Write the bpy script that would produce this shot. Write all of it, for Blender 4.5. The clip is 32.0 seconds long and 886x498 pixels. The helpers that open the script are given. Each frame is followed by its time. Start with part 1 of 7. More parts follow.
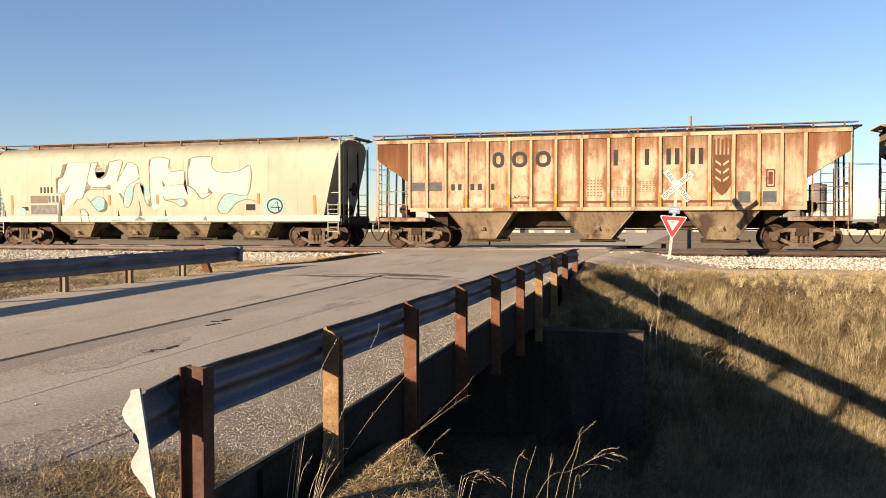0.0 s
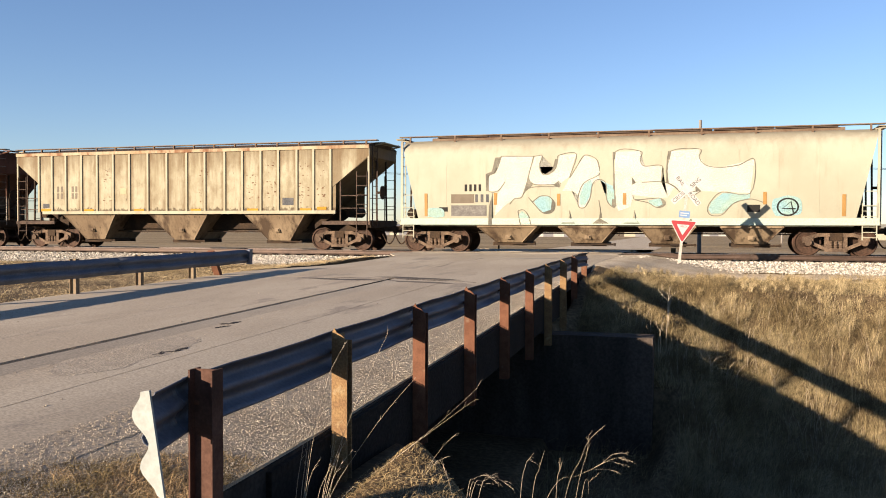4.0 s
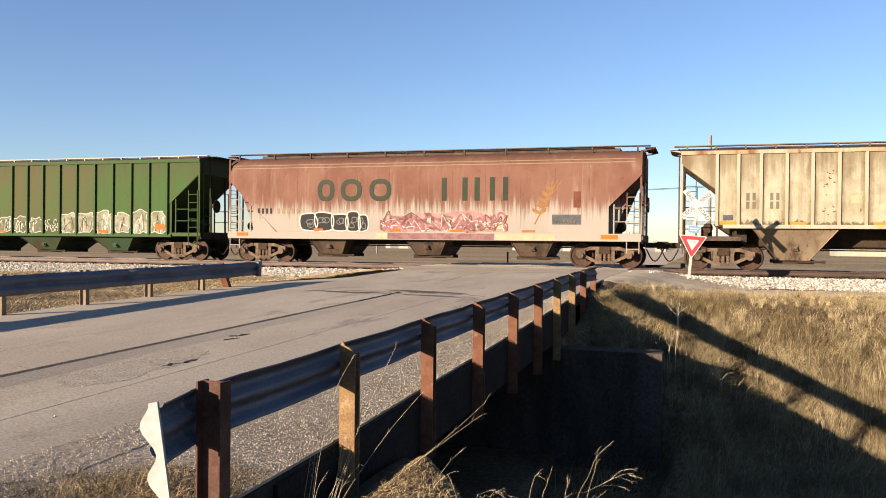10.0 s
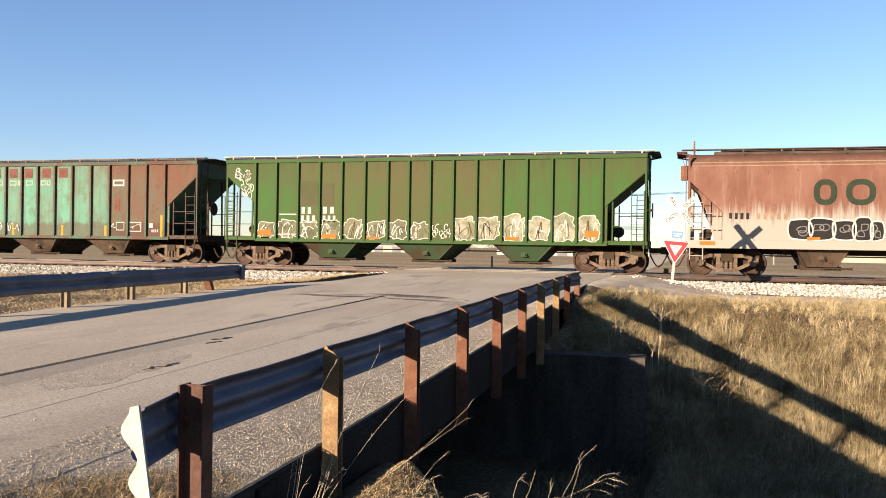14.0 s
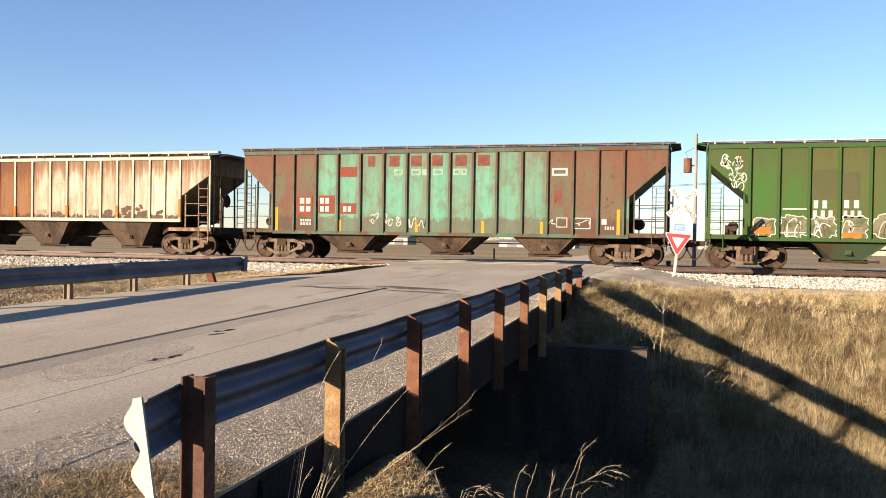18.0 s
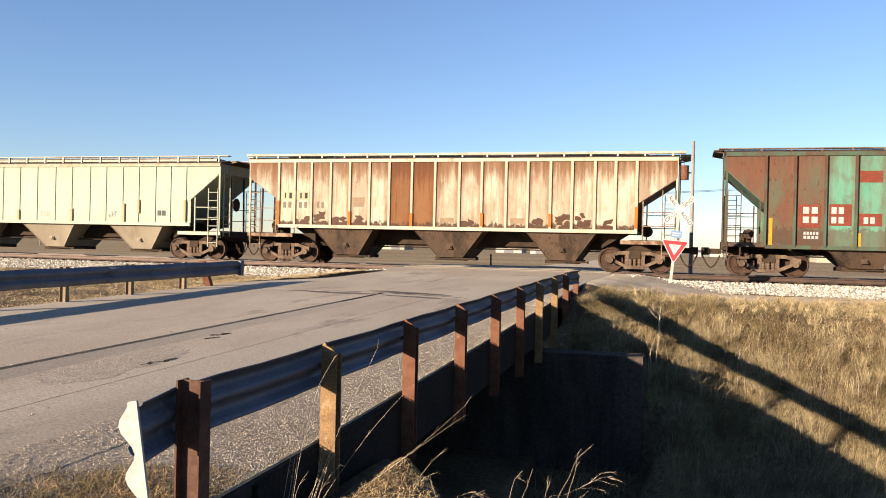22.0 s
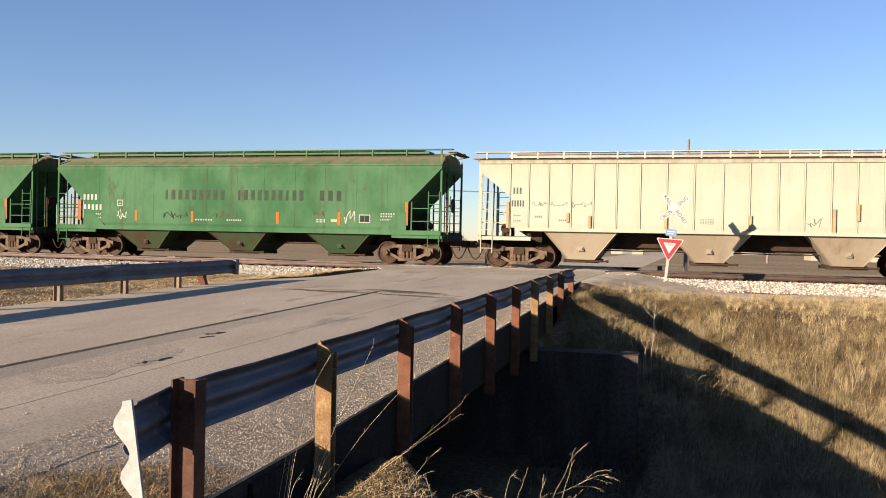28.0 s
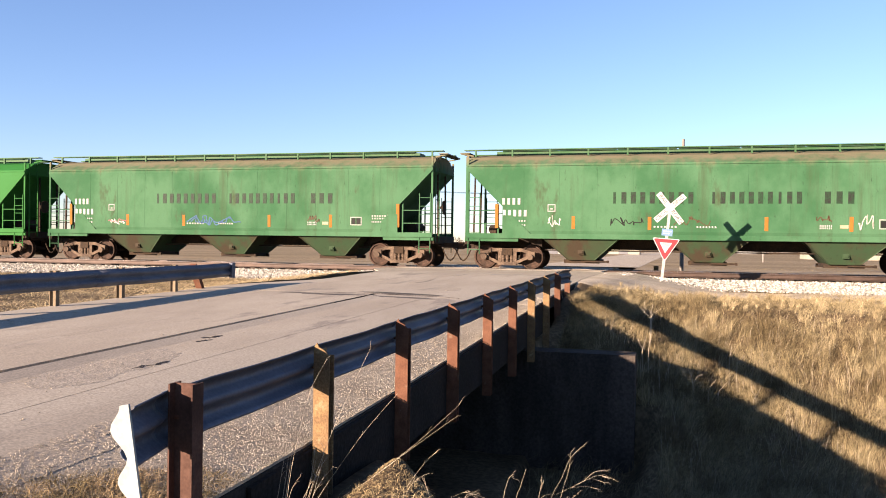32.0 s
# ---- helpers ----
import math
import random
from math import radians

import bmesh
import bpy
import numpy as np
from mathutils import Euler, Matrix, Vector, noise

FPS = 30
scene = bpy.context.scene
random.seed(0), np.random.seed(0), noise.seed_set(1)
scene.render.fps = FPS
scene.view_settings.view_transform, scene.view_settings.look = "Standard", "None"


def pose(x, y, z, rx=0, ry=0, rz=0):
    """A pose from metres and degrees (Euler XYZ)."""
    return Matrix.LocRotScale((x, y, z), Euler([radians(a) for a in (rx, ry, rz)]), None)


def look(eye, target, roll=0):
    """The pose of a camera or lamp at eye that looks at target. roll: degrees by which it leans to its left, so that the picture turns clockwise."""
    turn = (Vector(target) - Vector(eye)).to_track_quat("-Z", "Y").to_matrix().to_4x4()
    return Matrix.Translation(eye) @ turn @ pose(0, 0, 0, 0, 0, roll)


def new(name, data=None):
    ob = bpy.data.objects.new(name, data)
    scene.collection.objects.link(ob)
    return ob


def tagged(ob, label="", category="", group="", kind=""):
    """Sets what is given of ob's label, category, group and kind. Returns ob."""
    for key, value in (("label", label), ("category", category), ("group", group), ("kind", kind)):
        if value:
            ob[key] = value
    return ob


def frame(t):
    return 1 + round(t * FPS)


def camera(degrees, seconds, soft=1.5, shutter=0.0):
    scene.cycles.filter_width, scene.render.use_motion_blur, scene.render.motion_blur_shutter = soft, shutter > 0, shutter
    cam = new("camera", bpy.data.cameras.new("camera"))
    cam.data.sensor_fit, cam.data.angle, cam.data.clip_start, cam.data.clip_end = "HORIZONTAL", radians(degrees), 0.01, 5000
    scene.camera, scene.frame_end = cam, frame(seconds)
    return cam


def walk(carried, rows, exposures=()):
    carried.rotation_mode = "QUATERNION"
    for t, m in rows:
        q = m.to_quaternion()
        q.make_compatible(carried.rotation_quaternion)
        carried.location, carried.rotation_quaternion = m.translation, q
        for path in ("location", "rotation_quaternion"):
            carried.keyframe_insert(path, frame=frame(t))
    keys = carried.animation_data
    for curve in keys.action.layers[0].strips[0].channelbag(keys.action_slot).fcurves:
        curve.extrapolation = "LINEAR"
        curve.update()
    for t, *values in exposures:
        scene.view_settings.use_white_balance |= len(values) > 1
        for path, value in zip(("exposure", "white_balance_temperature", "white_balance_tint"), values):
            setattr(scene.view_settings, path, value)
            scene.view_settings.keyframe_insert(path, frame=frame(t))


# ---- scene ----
EXPOSURES = [(0.0, 1.56, 6950, 22), (1.0, 1.56, 6930, 22), (2.0, 1.55, 6760, 22), (3.0, 1.53, 6620, 22), (6.0, 1.52, 6600, 22), (9.0, 1.58, 6600, 22), (12.0, 1.65, 6600, 22), (13.0, 1.75, 6600, 22), (14.0, 1.77, 6600, 22), (17.0, 1.79, 6600, 22), (19.0, 1.79, 6600, 22), (22.0, 1.65, 6600, 22), (25.5, 1.50, 6600, 22), (28.0, 1.49, 6620, 24), (30.0, 1.78, 6620, 27), (32.0, 1.96, 6580, 29)]
cam = camera(55.19, 32.0, 1.0)
EYE = Vector((0.0, 0.0, 0.87))


def aim(yaw, pitch, roll):
    """The camera's pose: yaw to the left of the road's line, pitch up, roll."""
    a, b = radians(yaw), radians(pitch)
    return look(EYE, EYE + Vector((-math.sin(a) * math.cos(b), math.cos(a) * math.cos(b), math.sin(b))), roll)


walk(cam, [
    (0, aim(16.118, -1.565, -0.003)), (0.5, aim(16.207, -1.709, -0.101)), (1, aim(16.200, -1.693, -0.365)),
    (1.5, aim(16.138, -1.623, -0.559)), (2, aim(16.210, -1.741, -0.401)), (2.5, aim(16.414, -1.896, -0.043)),
    (3, aim(16.624, -1.887, 0.139)), (3.5, aim(16.652, -1.582, 0.159)), (5.5, aim(17.082, -0.988, 0.416)),
    (6, aim(16.961, -0.759, 0.422)), (6.5, aim(16.976, -0.668, 0.510)), (7, aim(17.030, -0.627, 0.423)),
    (7.5, aim(17.016, -0.629, 0.123)), (8, aim(17.083, -0.579, 0.370)), (8.5, aim(17.159, -0.537, 0.269)),
    (9, aim(17.145, -0.530, 0.634)), (9.5, aim(17.223, -0.497, 0.614)), (10, aim(17.344, -0.416, 0.584)),
    (10.5, aim(17.291, -0.280, 0.726)), (11, aim(16.944, -0.133, 0.573)), (11.5, aim(16.577, 0.073, 0.707)),
    (12, aim(16.254, 0.066, 0.751)), (12.5, aim(16.219, -0.035, 1.017)), (13, aim(16.264, -0.203, 0.814)),
    (13.5, aim(16.293, -0.218, 0.896)), (14, aim(16.292, -0.130, 0.887)), (14.5, aim(16.254, -0.110, 0.901)),
    (16.5, aim(16.236, -0.403, 0.818)), (17, aim(16.258, -0.579, 0.812)), (17.5, aim(16.346, -0.640, 0.915)),
    (18, aim(16.430, -0.658, 0.940)), (18.5, aim(16.443, -0.633, 1.099)), (19, aim(16.448, -0.702, 1.208)),
    (19.5, aim(16.380, -0.685, 1.143)), (20, aim(16.356, -0.603, 1.149)), (20.5, aim(16.366, -0.514, 1.224)),
    (21, aim(16.198, -0.379, 1.297)), (21.5, aim(16.238, -0.299, 1.369)), (22, aim(16.223, -0.297, 1.349)),
    (22.5, aim(16.185, -0.379, 1.092)), (23, aim(16.057, -0.384, 1.190)), (23.5, aim(16.189, -0.411, 1.530)),
    (24, aim(16.306, -0.405, 1.509)), (24.5, aim(16.327, -0.322, 1.286)), (25, aim(16.344, -0.291, 1.339)),
    (25.5, aim(16.336, -0.484, 1.265)), (27.5, aim(15.977, -0.423, 1.187)), (28, aim(15.898, -0.384, 1.287)),
    (28.5, aim(15.771, -0.311, 0.978)), (29, aim(15.651, -0.292, 1.028)), (29.5, aim(15.615, -0.272, 0.918)),
    (30, aim(15.544, -0.309, 0.849)), (30.5, aim(15.471, -0.286, 0.698)), (31, aim(15.503, -0.267, 0.913)),
    (31.5, aim(15.570, -0.353, 1.054)), (32, aim(15.653, -0.268, 0.810)),
], exposures=EXPOSURES)

# ---- light: a low winter sun behind the camera, to its left ----
SUN_AZ, SUN_EL = 38.0, 13.5
world = bpy.data.worlds.new("sky")
scene.world = world
world.use_nodes = True
wn = world.node_tree
sky = wn.nodes.new("ShaderNodeTexSky")
sky.sky_type = "NISHITA"
sky.sun_disc = False
sky.sun_elevation = radians(SUN_EL)
sky.sun_rotation = radians(180.0 + SUN_AZ)
sky.altitude = 250.0
sky.air_density, sky.dust_density, sky.ozone_density = 1.0, 0.08, 3.8
wn.nodes["Background"].inputs["Strength"].default_value = 0.06
wn.links.new(sky.outputs[0], wn.nodes["Background"].inputs[0])

sun = new("sun", bpy.data.lights.new("sun", "SUN"))
sun.data.energy, sun.data.angle, sun.data.color = 5.0, radians(0.55), (1.0, 0.86, 0.63)
_a, _e = radians(SUN_AZ), radians(SUN_EL)
sun.matrix_world = look((-20, -40, 25), Vector((-20, -40, 25)) + Vector((math.sin(_a) * math.cos(_e), math.cos(_a) * math.cos(_e), -math.sin(_e))))

# ---- materials ----
MATS = {}


def nodes_of(name):
    m = bpy.data.materials.new(name)
    m.use_nodes = True
    t = m.node_tree
    return m, t, t.nodes["Principled BSDF"]


def noise_node(t, scale, stretch=(1, 1, 1), detail=4.0, rough=0.55, shift=(0, 0, 0)):
    co = t.nodes.new("ShaderNodeTexCoord")
    mp = t.nodes.new("ShaderNodeMapping")
    mp.inputs["Scale"].default_value = stretch
    mp.inputs["Location"].default_value = shift
    n = t.nodes.new("ShaderNodeTexNoise")
    n.inputs["Scale"].default_value = scale
    n.inputs["Detail"].default_value = detail
    n.inputs["Roughness"].default_value = rough
    t.links.new(co.outputs["Object"], mp.inputs[0])
    t.links.new(mp.outputs[0], n.inputs["Vector"])
    return n


def ramp_node(t, src, lo, hi, a=0.0, b=1.0):
    r = t.nodes.new("ShaderNodeMapRange")
    r.interpolation_type = "SMOOTHSTEP"
    r.inputs["From Min"].default_value, r.inputs["From Max"].default_value = lo, hi
    r.inputs["To Min"].default_value, r.inputs["To Max"].default_value = a, b
    t.links.new(src, r.inputs["Value"])
    return r.outputs[0]


def mix_node(t, fac, a, b, mode="MIX"):
    m = t.nodes.new("ShaderNodeMix")
    m.data_type, m.blend_type = "RGBA", mode
    for sock, v in ((m.inputs["Factor"], fac), (m.inputs["A"], a), (m.inputs["B"], b)):
        if hasattr(v, "is_output"):
            t.links.new(v, sock)
        elif isinstance(v, (int, float)):
            sock.default_value = v
        else:
            sock.default_value = (*v, 1.0)
    return m.outputs["Result"]


def bump_node(t, bsdf, src, strength, distance):
    b = t.nodes.new("ShaderNodeBump")
    b.inputs["Strength"].default_value, b.inputs["Distance"].default_value = strength, distance
    t.links.new(src, b.inputs["Height"])
    t.links.new(b.outputs[0], bsdf.inputs["Normal"])


def surface(name, base, other, scale=4.0, rough=0.7, metal=0.0, fine=30.0, fine_amount=0.25, bump=0.2, dist=0.01, stretch=(1, 1, 1),
            lo=0.35, hi=0.65, spots=None, spot_scale=1.2, spot_at=0.6, island=0.0, matte=0.0):
    """A worn surface: base blends to other over a coarse noise, a fine grain on top, spots of a third colour where asked."""
    if name in MATS:
        return MATS[name]
    m, t, p = nodes_of(name)
    n1, n2 = noise_node(t, scale, stretch), noise_node(t, fine, detail=3.0)
    col = mix_node(t, ramp_node(t, n1.outputs["Fac"], lo, hi), base, other)
    if spots:
        n3 = noise_node(t, spot_scale, stretch, 6.0, 0.65, (3.1, 7.7, 1.3))
        col = mix_node(t, ramp_node(t, n3.outputs["Fac"], spot_at, spot_at + 0.1), col, spots)
    g = ramp_node(t, n2.outputs["Fac"], 0.3, 0.7, 1.0 - fine_amount, 1.0 + fine_amount)
    col = mix_node(t, 1.0, col, g, "MULTIPLY")
    if island:
        geo = t.nodes.new("ShaderNodeNewGeometry")
        col = mix_node(t, 1.0, col, ramp_node(t, geo.outputs["Random Per Island"], 0.0, 1.0, 1.0 - island, 1.0 + island), "MULTIPLY")
    t.links.new(col, p.inputs["Base Color"])
    p.inputs["Roughness"].default_value, p.inputs["Metallic"].default_value = rough, metal
    p.inputs["Diffuse Roughness"].default_value = matte
    if rough >= 0.55 and metal < 0.3:
        p.inputs["Specular IOR Level"].default_value = 0.12
    if bump:
        bump_node(t, p, n2.outputs["Fac"], bump, dist)
    MATS[name] = m
    return m


def car_paint(name, paint, fade, rust, dark, rust_at=0.58, streak=0.5, dirt_at=0.62, seed=0.0, rough=0.55, chalk=None, dust=None):
    """Old wagon paint: faded patches, vertical rust streaks and patches, dark grime specks."""
    if name in MATS:
        return MATS[name]
    m, t, p = nodes_of(name)
    s = (seed, seed * 1.7, seed * 0.6)
    patch = noise_node(t, 0.55, (1, 1, 0.8), 5.0, 0.6, s)
    streaks = noise_node(t, 2.2, (1, 1, 0.09), 5.0, 0.7, s)
    rusty = noise_node(t, 0.9, (1, 1, 0.35), 7.0, 0.68, (s[0] + 5, s[1], s[2] + 2))
    specks = noise_node(t, 9.0, (1, 1, 0.4), 5.0, 0.7, s)
    grain = noise_node(t, 60.0, detail=2.0)
    col = mix_node(t, ramp_node(t, patch.outputs["Fac"], 0.35, 0.65), paint, fade)
    col = mix_node(t, ramp_node(t, streaks.outputs["Fac"], 0.5, 0.75, 0.0, streak), col, rust)
    col = mix_node(t, ramp_node(t, rusty.outputs["Fac"], rust_at, rust_at + 0.12, 0.0, 0.9), col, rust)
    col = mix_node(t, ramp_node(t, specks.outputs["Fac"], dirt_at, dirt_at + 0.12, 0.0, 0.7), col, dark)
    if chalk:
        # chalky runs, denser towards the sill
        co, sep, k = t.nodes.new("ShaderNodeTexCoord"), t.nodes.new("ShaderNodeSeparateXYZ"), t.nodes.new("ShaderNodeMath")
        t.links.new(co.outputs["Object"], sep.inputs[0])
        k.operation = "MULTIPLY_ADD"
        k.inputs[1].default_value = 1.7
        runs = noise_node(t, 7.0, (1, 1, 0.045), 6.0, 0.75, (s[0] + 9, 0, 0))
        t.links.new(runs.outputs["Fac"], k.inputs[0])
        t.links.new(ramp_node(t, sep.outputs["Z"], 3.4, 1.3), k.inputs[2])
        col = mix_node(t, ramp_node(t, k.outputs[0], 1.2, 1.68, 0.0, 0.78), col, chalk)
    if dust:
        # grain dust and grime on the roof's shoulder, running a little down the side
        co, sep, k = t.nodes.new("ShaderNodeTexCoord"), t.nodes.new("ShaderNodeSeparateXYZ"), t.nodes.new("ShaderNodeMath")
        t.links.new(co.outputs["Object"], sep.inputs[0])
        k.operation = "MULTIPLY_ADD"
        k.inputs[1].default_value = 0.9
        runs = noise_node(t, 3.0, (1, 1, 0.1), 5.0, 0.7, (s[0] + 3, 0, 0))
        t.links.new(runs.outputs["Fac"], k.inputs[0])
        t.links.new(sep.outputs["Z"], k.inputs[2])
        col = mix_node(t, ramp_node(t, k.outputs[0], 4.2, 4.75, 0.0, 0.85), col, dust)
    col = mix_node(t, 1.0, col, ramp_node(t, grain.outputs["Fac"], 0.3, 0.7, 0.92, 1.08), "MULTIPLY")
    t.links.new(col, p.inputs["Base Color"])
    p.inputs["Roughness"].default_value, p.inputs["Specular IOR Level"].default_value = max(rough, 0.7), 0.15
    bump_node(t, p, specks.outputs["Fac"], 0.12, 0.01)
    MATS[name] = m
    return m


def panel_paint(name, paint, fade, rust, dark, tint=0.3, edge=0.5, top=0.5, low=0.2, streak=0.5, speck=0.62, rough=0.6, blotch=0.0):
    """Paint of a panel between ribs: each panel has its own share of rust, more along its edges, its top and its foot, with streaks running down."""
    if name in MATS:
        return MATS[name]
    m, t, p = nodes_of(name)
    co, info = t.nodes.new("ShaderNodeTexCoord"), t.nodes.new("ShaderNodeObjectInfo")
    far = t.nodes.new("ShaderNodeMath")
    far.operation, far.inputs[1].default_value = "MULTIPLY", 57.0
    t.links.new(info.outputs["Random"], far.inputs[0])
    off = t.nodes.new("ShaderNodeCombineXYZ")
    t.links.new(far.outputs[0], off.inputs[0])
    t.links.new(far.outputs[0], off.inputs[1])
    add = t.nodes.new("ShaderNodeVectorMath")
    t.links.new(co.outputs["Object"], add.inputs[0])
    t.links.new(off.outputs[0], add.inputs[1])

    def tex(scale, stretch, detail, rough_):
        mp = t.nodes.new("ShaderNodeMapping")
        mp.inputs["Scale"].default_value = stretch
        n = t.nodes.new("ShaderNodeTexNoise")
        n.inputs["Scale"].default_value, n.inputs["Detail"].default_value, n.inputs["Roughness"].default_value = scale, detail, rough_
        t.links.new(add.outputs[0], mp.inputs[0])
        t.links.new(mp.outputs[0], n.inputs["Vector"])
        return n.outputs["Fac"]

    def plus(a, b, op="ADD", scale=1.0):
        k = t.nodes.new("ShaderNodeMath")
        k.operation = "MULTIPLY_ADD" if op == "ADD" else op
        t.links.new(b, k.inputs[0])
        if op == "ADD":
            k.inputs[1].default_value = scale
            t.links.new(a, k.inputs[2])
        else:
            t.links.new(a, k.inputs[1])
        return k.outputs[0]

    sep = t.nodes.new("ShaderNodeSeparateXYZ")
    t.links.new(co.outputs["Object"], sep.inputs[0])
    ax = t.nodes.new("ShaderNodeMath")
    ax.operation = "ABSOLUTE"
    t.links.new(sep.outputs["X"], ax.inputs[0])
    patch, streaks, specks, grain = tex(1.4, (1, 1, 0.5), 6, 0.65), tex(5.0, (1, 1, 0.07), 5, 0.7), tex(9.0, (1, 1, 0.5), 5, 0.7), tex(60, (1, 1, 1), 2, 0.5)
    wob, runs, flake = tex(2.4, (1, 1, 0.35), 6, 0.7), tex(8.0, (1, 1, 0.06), 6, 0.75), tex(6.0, (1, 1, 0.8), 6, 0.75)
    col = mix_node(t, ramp_node(t, patch, 0.35, 0.65), paint, fade)
    col = mix_node(t, ramp_node(t, streaks, 0.49, 0.64, 0.0, streak), col, rust)
    col = mix_node(t, ramp_node(t, plus(patch, info.outputs["Random"], scale=0.45), 0.62, 0.95, 0.0, tint), col, rust)
    col = mix_node(t, ramp_node(t, plus(ax.outputs[0], wob, scale=0.5), 0.46, 0.64, 0.0, edge), col, rust)
    if blotch:
        cloud = tex(1.9, (1, 1, 0.8), 7, 0.7)
        col = mix_node(t, ramp_node(t, cloud, 0.46, 0.66, 0.0, blotch), col, rust)
    zn = ramp_node(t, sep.outputs["Z"], 2.3, 4.3)
    fall = plus(plus(zn, runs, scale=1.5), wob, scale=0.8)
    col = mix_node(t, ramp_node(t, fall, 1.5, 2.05, 0.0, top), col, rust)
    col = mix_node(t, ramp_node(t, plus(zn, runs, scale=1.3), 1.45, 1.85, 0.0, top * 0.7), col, dark)
    zl = ramp_node(t, sep.outputs["Z"], 2.2, 1.4)
    col = mix_node(t, ramp_node(t, plus(zl, flake, scale=1.5), 1.35, 1.55, 0.0, low), col, dark)
    col = mix_node(t, ramp_node(t, specks, speck, speck + 0.08, 0.0, 0.75), col, dark)
    col = mix_node(t, 1.0, col, ramp_node(t, grain, 0.3, 0.7, 0.92, 1.08), "MULTIPLY")
    t.links.new(col, p.inputs["Base Color"])
    p.inputs["Roughness"].default_value, p.inputs["Specular IOR Level"].default_value = max(rough, 0.75), 0.15
    bump_node(t, p, specks, 0.12, 0.008)
    MATS[name] = m
    return m


def plain(name, c, rough=0.6, metal=0.0):
    return surface(name, c, tuple(v * 0.85 for v in c), 3.0, rough, metal, 40.0, 0.1, 0.0)


concrete = surface("road_concrete", (0.36, 0.315, 0.245), (0.30, 0.257, 0.197), 0.8, 0.85, 0, 45, 0.2, 0.12, 0.006, (1, 0.3, 1), spots=(0.24, 0.208, 0.168), spot_scale=1.3, spot_at=0.57)
# near-black: the shade on the deck's outer side is put into this colour
shaded_slab = surface("black_weathered_concrete", (0.021, 0.018, 0.015), (0.014, 0.012, 0.010), 1.6, 0.95, 0, 25, 0.3, 0.4, 0.02)
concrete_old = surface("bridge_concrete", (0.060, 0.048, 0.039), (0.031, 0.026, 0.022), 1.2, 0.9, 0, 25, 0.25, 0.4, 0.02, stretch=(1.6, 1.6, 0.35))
asphalt_joint = surface("joint_tar", (0.021, 0.019, 0.017), (0.039, 0.034, 0.030), 3, 0.8)
soil = surface("dry_soil", (0.118, 0.082, 0.045), (0.072, 0.050, 0.027), 0.6, 0.95, 0, 12, 0.35, 0.6, 0.05, spots=(0.165, 0.118, 0.064), spot_scale=0.25, spot_at=0.52)
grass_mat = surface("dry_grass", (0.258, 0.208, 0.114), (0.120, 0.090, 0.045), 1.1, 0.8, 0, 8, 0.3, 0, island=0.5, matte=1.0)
grass_low = surface("short_grass", (0.46, 0.365, 0.215), (0.31, 0.235, 0.125), 0.7, 0.85, 0, 8, 0.3, 0, island=0.3, matte=1.0)
litter_mat = surface("trampled_litter", (0.37, 0.265, 0.145), (0.18, 0.135, 0.06), 3.0, 0.85, 0, 12, 0.3, 0, island=0.6, matte=1.0)
straw_mat = surface("pale_straw", (0.42, 0.36, 0.27), (0.32, 0.26, 0.18), 2, 0.7, 0, 20, 0.2, 0, island=0.2)
ballast_mat = surface("white_ballast", (0.46, 0.43, 0.365), (0.33, 0.30, 0.245), 6, 0.9, 0, 40, 0.2, 0.3, island=0.5)
pale_gravel = surface("pale_gravel", (0.42, 0.36, 0.27), (0.34, 0.285, 0.205), 1.5, 0.95, 0, 50, 0.3, 0.2, 0.01)
gravel_mat = surface("road_gravel", (0.372, 0.326, 0.253), (0.270, 0.231, 0.177), 6, 0.9, 0, 40, 0.2, 0.3, island=0.35)
gravel_bed = surface("gravel_bed", (0.34, 0.292, 0.22), (0.275, 0.232, 0.172), 1.5, 0.95, 0, 50, 0.25, 0.25, 0.01)
steel_rail = surface("rail_steel", (0.069, 0.043, 0.030), (0.043, 0.026, 0.017), 2, 0.6, 0.4, 30, 0.2, 0.2)
steel_worn = surface("rail_head", (0.193, 0.184, 0.180), (0.150, 0.141, 0.137), 2, 0.3, 0.9, 30, 0.1, 0.0)
tie_mat = surface("tie_timber", (0.051, 0.039, 0.028), (0.034, 0.026, 0.019), 3, 0.9, 0, 30, 0.3, 0.4, stretch=(1, 0.15, 1))
galv = surface("galvanised_steel", (0.085, 0.10, 0.128), (0.062, 0.072, 0.095), 2.0, 0.6, 0.35, 40, 0.15, 0.15, spots=(0.06, 0.042, 0.03), spot_scale=3, spot_at=0.68)
galv_dull = surface("dull_grey_steel", (0.115, 0.125, 0.148), (0.088, 0.096, 0.115), 2.0, 0.65, 0.2, 40, 0.15, 0.15, spots=(0.07, 0.05, 0.036), spot_scale=4, spot_at=0.68)
# paler copy of the beam's steel, with sunlight put into its colour
galv_white = surface("weathered_zinc_plate", (0.262, 0.285, 0.268), (0.222, 0.242, 0.226), 3, 0.6, 0.1, 30, 0.1, 0.1)
dark_post = surface("dark_rusted_steel_post", (0.085, 0.046, 0.033), (0.055, 0.029, 0.021), 6, 0.9, 0.0, 60, 0.14, 0.2, 0.004, spots=(0.12, 0.072, 0.05), spot_scale=6, spot_at=0.62)
rust_post = surface("rusted_steel_post", (0.130, 0.060, 0.035), (0.098, 0.043, 0.025), 7, 0.9, 0.0, 60, 0.14, 0.2, 0.004, spots=(0.142, 0.088, 0.058), spot_scale=6, spot_at=0.6)
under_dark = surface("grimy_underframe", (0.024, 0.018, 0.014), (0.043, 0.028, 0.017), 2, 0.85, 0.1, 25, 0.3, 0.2)
